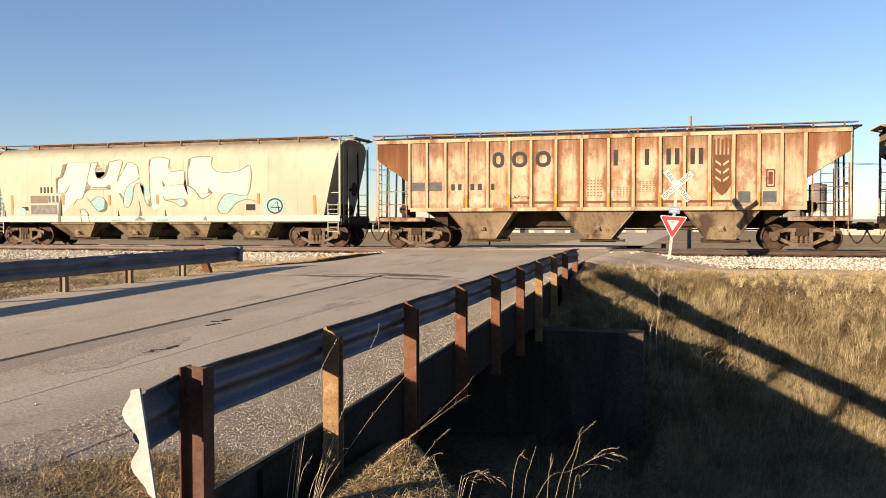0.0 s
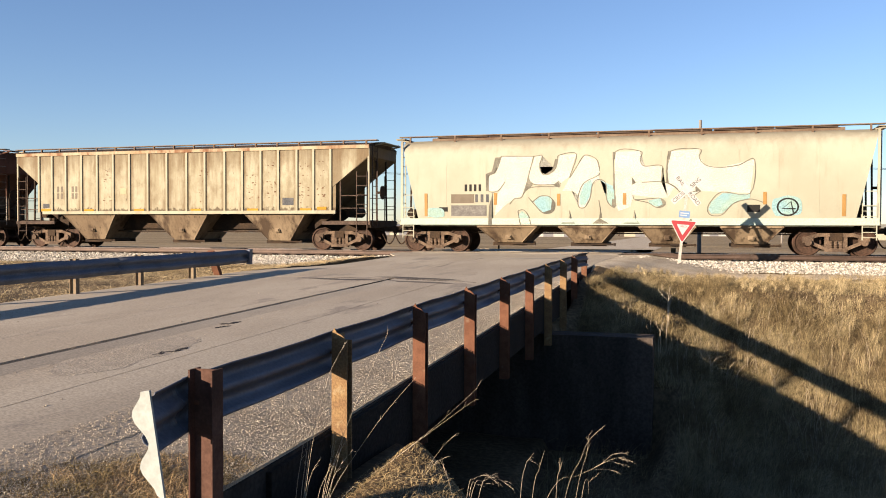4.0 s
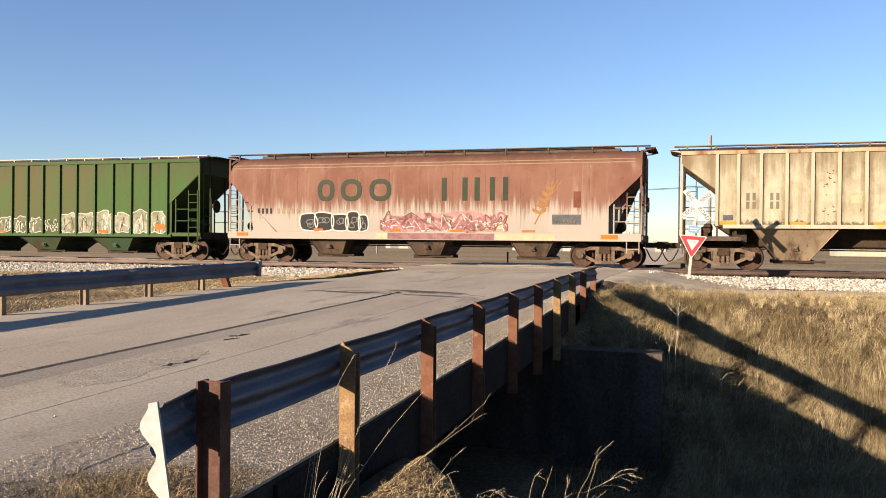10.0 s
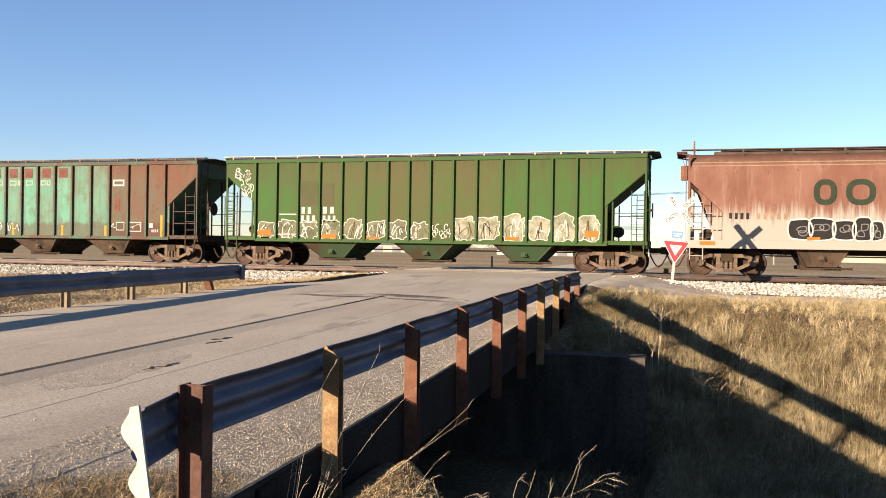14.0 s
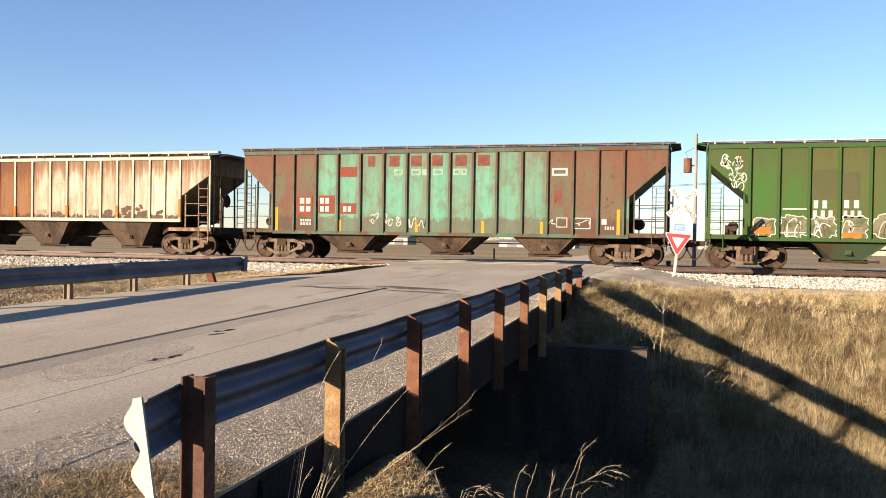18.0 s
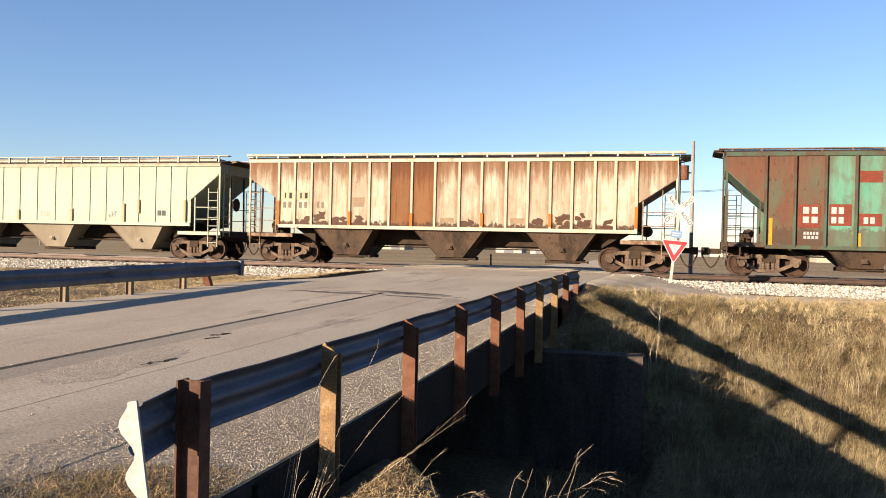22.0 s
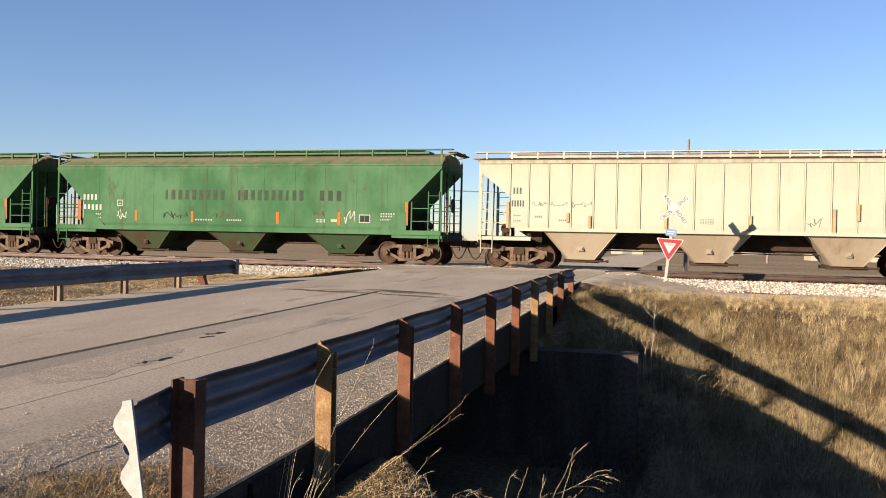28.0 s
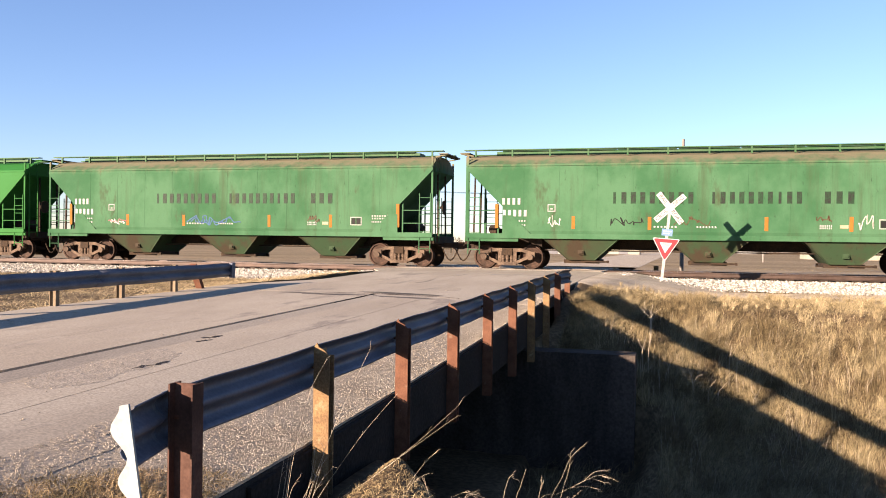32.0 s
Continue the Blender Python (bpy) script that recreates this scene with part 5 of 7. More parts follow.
glyphs("a", -4.78, -4.2, 2.22, 2.46, 2, grey_green)
glyphs("a", -3.98, -3.72, 2.22, 2.46, 1, grey_green)
for x in RIBS18[3:-1:2]:
    paint_on("a", "reflector", [rect(x - 0.042, x + 0.042, 1.56, 2.05)], yellow, "yellow reflector stripe", 0.052)
for a, b in zip(RIBS18[5:-4], RIBS18[6:-3]):
    each("a", "stencil_line", ((a + 0.1, b - 0.1, 1.69, 1.78),), wheat_brown)
each("a", "patch", ((4.90, 5.30, 1.68, 2.07), (5.70, 6.15, 1.68, 2.07)), slate)
paint_on("a", "placard", ring_block(5.80, 6.10, 2.2, 2.83, 0.05) + [rect(5.88, 6.02, 2.3, 2.74)], rust_p, "rusty placard frame")
for a, b, z0, z1 in ((-0.35, 0.25, 1.95, 2.6), (1.5, 2.1, 2.1, 2.5), (0.6, 1.15, 1.9, 2.3)):
    for k in range(6):
        glyphs("a", a, b, z0 + (z1 - z0) * k / 6, z0 + (z1 - z0) * (k + 0.45) / 6, 5, faint)
paint_on("a", "tag", scrawl(rng, -3.1, -2.5, 1.86, 2.05, 9, 0.025), black, "small black spray tag")

# cream round-sided wagon with large graffiti
def fill(*poly):
    film("b", "graffiti_fill", poly, spray_white, "whitish spray-painted graffiti shape", 0.003)


fill((-4.45, 3.63), (-3.23, 3.6), (-3.41, 2.86), (-3.65, 2.11), (-3.94, 2.03), (-4.34, 1.74), (-4.7, 1.4), (-4.57, 2.2), (-4.3, 2.66), (-4.57, 2.33), (-4.93, 2.33), (-4.93, 2.88), (-4.7, 3), (-4.57, 3.25))
fill((-3.17, 3.61), (-2.91, 3.62), (-3, 3.27), (-2.91, 2.97), (-2.71, 2.91), (-2.42, 3.09), (-2.27, 3.62), (-1.64, 3.65), (-1.85, 2.86), (-2.27, 2.53), (-3.1, 2.54), (-3.35, 2.67), (-3.41, 2.86))
fill((-1.85, 2.81), (-1.33, 3.6), (-0.9, 3.43), (-0.79, 3.02), (-0.79, 2.71), (-1.04, 2.54), (-1.13, 2.05), (-1.32, 1.7), (-1.54, 1.72), (-1.55, 2.13), (-1.8, 2.3), (-2.14, 2.3))
fill((-0.23, 3.7), (0.65, 3.7), (0.65, 3.4), (0.8, 3.16), (1.41, 3.16), (1.39, 2.59), (1.86, 2.42), (1.62, 2.03), (1.34, 2.01), (0.44, 2.12), (0.32, 1.71), (-0.1, 1.55), (-0.23, 1.76), (-0.25, 2.53))
fill((1.62, 2.54), (1.58, 2.98), (1.71, 3.68), (2.69, 3.73), (2.67, 3.44), (2.89, 3.16), (3.37, 3.07), (4.51, 3.32), (4.38, 2.16), (3.45, 2.21), (2.74, 2.25), (2.23, 2), (1.9, 2.36))
film("b", "graffiti_fill", (((-3.2, 1.91), (-2.97, 2.1), (-2.64, 2.1), (-2.43, 1.84), (-2.5, 1.56), (-2.83, 1.5), (-3.08, 1.71))), mint, "mint-green spray patch", 0.006)
film("b", "graffiti_fill", (((-1.49, 1.79), (-1.5, 2.13), (-1.35, 2.54), (-1.11, 2.7), (-1.04, 2.54), (-1.15, 2.06), (-1.33, 1.74))), mint, "mint-green spray patch", 0.006)
film("b", "graffiti_fill", (((-0.76, 2.68), (-0.56, 2.53), (-0.52, 1.96), (-0.35, 1.75), (-0.25, 1.78), (-0.27, 2.45))), mint, "mint-green spray patch", 0.006)
film("b", "graffiti_fill", (((0.93, 1.93), (1.34, 2), (1.51, 1.86), (1.45, 1.74), (1.22, 1.71), (0.99, 1.82))), mint, "mint-green spray patch", 0.006)
film("b", "graffiti_fill", (((3.1, 1.45), (3, 1.6), (3.09, 1.86), (3.47, 2.17), (4.38, 2.13), (4.38, 2), (3.86, 1.84), (3.46, 1.46))), mint, "mint-green spray patch", 0.006)
film("b", "graffiti_fill", (((-3.79, 1.4), (-3.65, 1.57), (-3.42, 1.36), (-3.34, 1.08), (-3.73, 1.08))), mint, "mint-green spray patch", 0.006)
film("b", "graffiti_fill", blob(rng, 5.1, 6.1, 1.34, 2.05), mint, "mint-green spray patch", 0.006)
film("b", "graffiti_fill", blob(rng, -7.4, -6.7, 1.32, 1.7), mint, "mint-green spray patch", 0.006)
smoky = surface("smoky_spray_line", (0.085, 0.082, 0.066), (0.15, 0.142, 0.11), 2.2)


def outline(*pts):
    paint_on("b", "graffiti_line", stroke(curve_points(list(pts), 5), 0.028), smoky, "dark graffiti outline", 0.009)


def shading(*poly):
    paint_on("b", "graffiti_line", [list(poly)], smoky, "broad dark graffiti edge", 0.011)


outline((-4.45, 3.63), (-3.23, 3.6), (-2.91, 3.62), (-3, 3.27), (-2.91, 2.97), (-2.71, 2.91), (-2.42, 3.09), (-2.32, 3.42), (-2.27, 3.62), (-1.64, 3.65), (-1.88, 2.79), (-1.61, 3.2), (-1.33, 3.6), (-0.9, 3.43), (-0.79, 3.02))
outline((-4.45, 3.63), (-4.57, 3.25), (-4.7, 3), (-4.93, 2.88), (-4.93, 2.33), (-4.57, 2.33), (-4.3, 2.66))
outline((-3.23, 3.6), (-3.41, 2.86), (-3.65, 2.11), (-3.94, 2.03), (-4.12, 1.82))
outline((-3.41, 2.86), (-3.34, 2.65), (-3.1, 2.54), (-2.27, 2.55), (-2.28, 2.65))
outline((-3.63, 2.15), (-3.32, 2.44), (-2.31, 2.46), (-2.27, 2.53))
outline((-3.41, 2.07), (-3.1, 1.71), (-2.83, 1.48), (-2.5, 1.54), (-2.42, 1.84), (-2.64, 2.1), (-2.97, 2.11), (-3.26, 1.9))
outline((-0.79, 2.94), (-0.86, 2.84), (-1.35, 2.58), (-1.55, 2.13), (-1.54, 1.72), (-1.32, 1.7), (-1.13, 2.05), (-1.04, 2.54), (-0.79, 2.71), (-0.56, 2.53), (-0.52, 1.96), (-0.35, 1.73), (-0.23, 1.76), (-0.25, 2.53), (-0.23, 3.7), (0.65, 3.7), (0.65, 3.4), (0.8, 3.16), (1.41, 3.16), (1.39, 2.59))
outline((0.72, 2.58), (1.39, 2.59), (1.86, 2.42), (2.23, 2), (2.74, 2.25))
outline((0.4, 2.13), (0.48, 1.97), (0.97, 1.99), (1.34, 2.01), (1.53, 1.87), (1.46, 1.72), (1.22, 1.68), (0.93, 1.85), (0.48, 1.95))
outline((1.62, 2.54), (1.58, 2.98), (1.71, 3.68), (2.69, 3.73), (2.67, 3.44), (2.89, 3.16), (3.37, 3.07), (3.99, 3.14), (4.51, 3.32), (4.38, 2.16), (3.45, 2.21), (3.06, 1.86), (2.97, 1.58), (3.1, 1.4), (3.46, 1.42), (3.84, 1.81), (4.38, 1.96), (4.81, 1.84))
outline((1.62, 2.54), (1.9, 2.36), (2.23, 2))
outline((2.03, 2.24), (2.57, 2.25), (2.54, 2.45))
outline((-0.81, 1.95), (-0.72, 1.39), (-0.67, 1.08))
outline((-3.81, 1.57), (-3.76, 1.27), (-3.7, 1.06))
outline((-3.81, 1.58), (-3.58, 1.6), (-3.4, 1.36), (-3.31, 1.06))
shading((-4.69, 3.58), (-4.49, 3.59), (-4.6, 3.25), (-4.72, 3), (-4.94, 2.91), (-4.94, 2.33), (-5.03, 2.32), (-5.05, 2.96), (-4.81, 3.06))
shading((-2.42, 3.48), (-2.32, 3.49), (-2.38, 3.12), (-2.66, 2.89), (-2.78, 2.92), (-2.52, 3.08))
shading((-0.33, 3.68), (-0.22, 3.71), (-0.24, 2.53), (-0.18, 1.73), (-0.35, 1.7), (-0.3, 2.53))
shading((1.61, 3.68), (1.73, 3.7), (1.6, 2.98), (1.65, 2.52), (1.56, 2.54), (1.54, 2.98))
shading((0.36, 2.78), (0.51, 2.57), (0.38, 2.5))
shading((-2.28, 2.67), (-2.26, 2.42), (-2.5, 2.52))
shading((2.54, 2.47), (2.76, 2.25), (2.57, 2.22))
shading((-2.52, 2.01), (-2.4, 1.86), (-2.47, 1.58), (-2.69, 1.48), (-2.9, 1.5), (-2.57, 1.61))
shading((1.36, 2.01), (1.54, 1.87), (1.46, 1.71), (1.24, 1.68), (1.45, 1.79))
shading((-4.92, 1.74), (-4.78, 2.25), (-4.81, 1.06), (-4.94, 1.06))
shading((-3.42, 2.83), (-3.26, 2.53), (-3.54, 2.32))
paint_on("b", "graffiti_line", [list(((-2.18, 1.1), (-1.9, 1.31), (-1.88, 1.6), (-1.83, 1.27), (-1.66, 1.1)))], smoky, "", 0.006)
paint_on("b", "graffiti_line", [list(((-1.04, 1.1), (-0.79, 1.29), (-0.75, 1.72), (-0.7, 1.31), (-0.45, 1.1)))], smoky, "", 0.006)
paint_on("b", "graffiti_line", [list(((0.07, 1.1), (0.42, 1.31), (0.46, 1.59), (0.5, 1.27), (0.65, 1.1)))], smoky, "", 0.006)
paint_on("b", "graffiti_line", [list(((2.27, 1.1), (2.42, 1.29), (2.51, 1.1)))], smoky, "", 0.006)
glyphs("b", -5.91, -5.18, 2.32, 2.58, 4, black, "black stencilled bars")
each("b", "patch", ((-6.41, -5.5, 1.87, 2.21),), faint)
glyphs("b", -5.5, -4.87, 1.90, 2.2, 3, slate)
each("b", "patch", ((-6.41, -5.02, 1.38, 1.79),), grey_p)
each("b", "patch", ((-6.9, -6.55, 1.55, 1.72), (4.29, 4.71, 1.51, 1.76)), black)
for x, z0, z1 in ((-7.42, 1.38, 2.25), (-4.67, 1.8, 2.25), (-2.28, 1.76, 2.2), (0.11, 1.78, 2.2), (4.86, 1.77, 2.2), (7.36, 1.36, 2.1)):
    paint_on("b", "reflector", [rect(x - 0.06, x + 0.06, z0, z1)], plain("ochre_reflector", (0.262, 0.152, 0.051)), "ochre reflector stripe", 0.011)
ringp = [(5.6 + 0.33 * math.cos(k * math.tau / 20), 1.68 + 0.29 * math.sin(k * math.tau / 20)) for k in range(20)]
paint_on("b", "round_mark", stroke(ringp, 0.055, True) + stroke([(5.78, 1.48), (5.7, 1.86), (5.42, 1.62), (5.85, 1.62)], 0.05), black, "black circled spray mark", 0.011)

# stained cream wagon
for x0, x1 in ((-6.4, -5.99), (-5.62, -5.23)):
    glyphs("c", x0, x1, 2.45, 2.71, 2, faint)
    glyphs("c", x0, x1, 2.16, 2.41, 2, faint)
each("c", "reflector", ((-7.22, -6.69, 1.61, 1.72), (-4.92, -4.41, 1.61, 1.70), (-2.34, -1.84, 1.61, 1.70), (0.47, 0.96, 1.61, 1.70), (3.14, 3.65, 1.61, 1.70), (5.55, 6.05, 1.61, 1.70), (6.3, 6.72, 1.64, 1.76)), yellow, "yellow reflector stripe")
each("c", "patch", ((4.76, 5.26, 1.83, 2.13), (-7.12, -6.78, 1.76, 1.95)), slate)
each("c", "patch", ((-3.04, -2.72, 2.34, 2.61),), cream_p)
for x0, x1 in ((0.9, 1.3), (3.1, 3.7), (4.0, 4.5), (5.5, 5.95), (6.3, 6.7), (-3.9, -3.5)):
    for _ in range(20):
        u, v, w = rng.uniform(x0, x1), rng.uniform(1.9, 3.6), rng.uniform(0.012, 0.042)
        paint_on("c", "rust_mark", [blob(rng, u - w, u + w, v - w * 0.5, v + w * 0.6, 7, 0.45)], wheat_brown, "", rng.uniform(0.003, 0.01))

# faded red wagon
for x0, x1 in ((-4.35, -3.61), (-3.34, -2.42), (-2.1, -1.17), (0.91, 1.55), (1.74, 1.95), (2.22, 3.02), (3.33, 4.0)):
    if x1 < 0:
        paint_on("d", "letter_block", round_ring(x0, x1, 2.49, 3.38, 0.19), dark_green, "dark green block lettering", 0.007)
    else:
        for a, b in ((x0, x0 + 0.2), (x1 - 0.2, x1))[:1 + (x1 - x0 > 0.7)]:
            film("d", "letter_block", rect(a, b, 2.49, 3.38), dark_green, "dark green block lettering")
grain_ear("d", 4.55, 1.6, 1.65, 0.8, wheat_gold, "golden grain emblem")
glyphs("d", -7.1, -6.35, 2.0, 2.22, 4, black)
glyphs("d", -6.2, -5.1, 2.0, 2.22, 5, tan_stencil)
xa = -5.12
for w in (0.75, 0.85, 0.75, 0.62, 0.42):
    shape = blob(rng, xa, xa + w, 1.30, rng.uniform(1.95, 2.1), 10, 0.08)
    paint_on("d", "graffiti_fill", [shape], black, "black bubble graffiti", 0.004)
    paint_on("d", "graffiti_line", stroke(shape, 0.05, True), spray_white, "white graffiti outline", 0.008)
    for _ in range(2):
        u, v = xa + w * rng.uniform(0.12, 0.5), rng.uniform(1.4, 1.7)
        paint_on("d", "graffiti_line", stroke(blob(rng, u, u + w * 0.35, v, v + 0.2, 8, 0.3), 0.03, True), grey_p, "", 0.008)
    xa += w * 0.86
dusty_pink = surface("dusty_pink_spray", (0.27, 0.165, 0.145), (0.215, 0.115, 0.105), 2)
for x0, x1, z1 in ((-1.6, -0.2, 1.8), (-0.5, 1.2, 2.0), (0.9, 2.6, 2.05), (2.1, 3.4, 1.8)):
    film("d", "graffiti_fill", blob(rng, x0, x1, 1.28, z1, 14, 0.22), dusty_pink, "dusty pink sprayed ground of a graffiti piece", 0.003)
for k, (mat, w) in enumerate(((pink, 0.10), (mauve, 0.09), (pink, 0.08), (spray_white, 0.04), (wheat_brown, 0.045), (mauve, 0.06), (spray_white, 0.03), (wheat_brown, 0.03), (pink, 0.05))):
    for x0, x1 in ((-1.6, 0.6), (0.2, 2.1), (1.7, 3.5)):
        paint_on("d", "graffiti_line", scrawl(rng, x0, x1, 1.29, rng.uniform(1.75, 2.12), 10, w), mat, "tangled pink and brown spray line", 0.005 + 0.001 * k)
paint_on("d", "graffiti_fill", [rect(-1.3, 3.0, 1.0, 1.24)], mauve, "mauve spray along the sill")
each("d", "patch", ((-1.79, -1.32, 1.0, 1.24), (3.07, 5.33, 1.0, 1.22), (2.62, 3.35, 1.41, 1.68)), cream_p)
each("d", "reflector", ((-8.03, -7.52, 1.09, 1.22), (-4.53, -4.11, 1.30, 1.40), (7.01, 7.6, 1.06, 1.22), (-1.2, -0.8, 1.3, 1.4), (1.25, 1.71, 1.30, 1.38), (4.07, 4.56, 1.30, 1.38)), orange, "orange reflector stripe")
paint_on("d", "placard", [rect(6.0, 6.27, 2.22, 2.81)], rust_p, "dark placard")
paint_on("d", "patch", [rect(5.21, 6.28, 1.59, 1.96)], slate, "dark data plate")
glyphs("d", 5.35, 6.1, 1.66, 1.74, 6, tan_stencil)
for z in (3.86, 3.98):
    paint_on("d", "stripe", [rect(-8.3, 8.2, z, z + 0.035)], tan_stencil, "pale worn seam line")

# grimy green wagon
paint_on("e", "tag", loops(rng, -8.1, -7.35, 3.45, 3.85, 13, 0.17, 0.035), spray_white, "white bubble-letter spray tag")
paint_on("e", "tag", loops(rng, -7.75, -7.3, 2.85, 3.35, 9, 0.14, 0.032), spray_white, "white bubble-letter spray tag")
for x0, x1, z0, z1 in ((-5.12, -4.57, 2.13, 2.40), (-4.18, -3.57, 2.14, 2.41), (-5.13, -4.40, 1.80, 2.06), (-4.17, -3.52, 1.81, 2.06)):
    glyphs("e", x0, x1, z0, z1, 2 if z0 > 2 else 3, white_p, "white stencilled bars")
each("e", "stencil_line", ((-6.05, -5.28, 2.08, 2.13), (-5.2, -4.35, 2.0 - 0.24, 1.76 + 0.02), (-6.05, -5.3, 1.28, 1.32)), white_p)
each("e", "patch", ((-5.78 + 0.6, -5.22 - 0.05, 2.5, 3.4), (-5.15, -4.35, 2.45, 3.45), (-4.2, -3.66, 2.45, 3.35)), surface("brownish_overpaint", (0.056, 0.052, 0.026), (0.045, 0.05, 0.021), 1.5, 0.75, 0, 30, 0.1, 0.05))
for a, b in zip(RIBS16, RIBS16[1:]):
    if -7.2 < a < 6.2 and not 0.3 < a < 0.5:
        h = 1.9 + rng.uniform(-0.1, 0.05) + (0.2 if a > 1 else 0)
        shape = blob(rng, a + 0.05, b - 0.05, 1.13, h, 20, 0.2)
        paint_on("e", "graffiti_fill", [shape], pale_spray if a > 1 else dull_spray, "weathered pale tan graffiti", 0.004)
        paint_on("e", "graffiti_line", stroke(shape, 0.03, True), spray_white, "white graffiti outline", 0.007)
        for _ in range(4):
            u = rng.uniform(a + 0.12, b - 0.3)
            bow = [(u, 1.18), (u + rng.uniform(-0.1, 0.15), rng.uniform(1.35, 1.6)), (u + rng.uniform(0.0, 0.25), rng.uniform(1.5, h - 0.08)), (u + rng.uniform(0.05, 0.3), rng.uniform(1.3, 1.7))]
            paint_on("e", "graffiti_line", stroke(curve_points(bow, 5), rng.uniform(0.02, 0.045)), brown_line if rng.random() < 0.45 else spray_white, "", 0.006)
paint_on("e", "tag", loops(rng, 0.5, 1.15, 1.3, 1.65, 10, 0.13, 0.03), spray_white, "white spray tag", 0.006)
each("e", "reflector", ((-6.99, -6.42, 1.24, 1.47), (-4.16, -3.55, 1.14, 1.32), (6.3, 6.81, 1.32, 1.54), (3.33, 3.84, 1.16, 1.29), (-2.25, -1.72, 1.14, 1.23)), orange, "orange reflector patch")

# flaking teal wagon
for x0, x1 in ((-3.0, -2.7), (-2.1, -1.69), (-1.21, -0.77), (-0.35, 0.07), (0.58, 1.02), (1.46, 1.93)):
    paint_on("f", "patch", [rect(x0, x1, 3.68, 4.1)], rust_p, "rust-red paint patch")
for k, (x0, x1) in enumerate(((-1.9, -1.55), (-1.2, -0.8), (-0.75, -0.55), (-0.3, 0.1), (0.5, 0.8), (0.82, 1.05))):
    paint_on("f", "letter_block", ring_block(x0, x1, 3.33, 3.58, 0.07) if x1 - x0 > 0.22 else [rect(x0, x1, 3.33, 3.58)], surface("pale_teal_letters", (0.169, 0.232, 0.177), (0.126, 0.194, 0.148), 5), "faded pale block lettering")
each("f", "patch", ((-6.08, -5.37, 1.74, 2.53), (-5.1, -4.4, 1.82, 2.55), (-4.18, -3.47, 1.82, 2.24), (-4.18, -3.47, 3.29, 3.68)), red_p)
for x0, x1, z0, z1, n in ((-5.95, -5.4, 2.22, 2.45, 2), (-5.05, -4.6, 2.22, 2.45, 2), (-5.95, -5.4, 1.9, 2.12, 2), (-5.05, -4.6, 1.9, 2.12, 2), (-4.05, -3.65, 1.9, 2.12, 2), (-5.9, -5.4, 1.5, 1.6, 5), (-5.9, -5.4, 1.36, 1.46, 4)):
    bars("f", "stencil", [rect(x0 + (x1 - x0) * (i + 0.1) / n, x0 + (x1 - x0) * (i + 0.8) / n, z0, z1) for i in range(n)], white_p, "white stencilled bars", 0.008)
paint_on("f", "emblem", ring_block(4.3, 4.88, 3.29, 3.57, 0.07), white_p, "white railway emblem block")
for x, z0, z1 in ((-6.95, 1.1, 2.06), (-4.16, 1.1, 1.58), (-0.95, 1.1, 1.56), (1.7, 1.1, 1.58), (3.95, 1.12, 1.58), (6.75, 1.1, 2.05)):
    paint_on("f", "reflector", [rect(x - 0.06, x + 0.06, z0, z1)], yellow, "yellow reflector stripe", 0.006)
paint_on("f", "tag", loops(rng, -3.0, -1.5, 1.48, 1.74, 12, 0.15, 0.03), spray_white, "white spray tag", 0.006)
paint_on("f", "tag", scrawl(rng, -1.3, -0.6, 1.28, 1.8, 7, 0.03), spray_white, "white spray tag", 0.006)
paint_on("f", "tag", ring_block(5.15, 5.75, 1.33, 1.74, 0.03) + scrawl(rng, 5.2, 5.7, 1.4, 1.7, 7, 0.025), spray_white, "white spray tag", 0.006)
paint_on("f", "tag", scrawl(rng, 4.2, 4.5, 1.38, 1.72, 5, 0.03) + ring_block(4.5, 4.9, 1.38, 1.74, 0.025), spray_white, "", 0.006)
each("f", "patch", ((6.15, 6.33, 1.5, 1.7),), white_p)
glyphs("f", 6.25, 6.62, 1.31, 1.43, 4, white_p)
paint_on("f", "placard", [rect(4.4, 4.66, 2.2, 2.75)], rust_p, "dark placard")

# white wagon with brown rust
for x0, x1 in ((-7.05, -6.5), (-6.36, -5.8)):
    paint_on("g", "patch", [rect(x0, x1, 2.55, 2.88)], cream_p, "cream repaint patch")
    bars("g", "stencil", [rect(x0 + 0.16, x0 + 0.22, 2.6, 2.83), rect(x0 + 0.36, x0 + 0.48, 2.6, 2.83)], black, "black stencilled bars", 0.008)
    glyphs("g", x0 + 0.05, x1 - 0.03, 2.22, 2.46, 2, faint)
glyphs("g", -5.51, -5.11, 2.22, 2.46, 2, faint)
for x, z0, z1 in ((-7.17, 1.53, 2.5), (-4.05, 1.56, 2.1), (-1.46, 1.56, 2.06), (1.35, 1.6, 2.1), (3.95, 1.6, 2.1), (7.07, 1.6, 2.39)):
    paint_on("g", "reflector", [rect(x - 0.055, x + 0.055, z0, z1)], orange, "orange reflector stripe", 0.052)
each("g", "patch", ((-3.93, -3.43, 2.29, 2.66), (2.45, 2.95, 1.72, 1.92), (-0.3, 0.25, 1.72, 1.9)), tan_stencil)
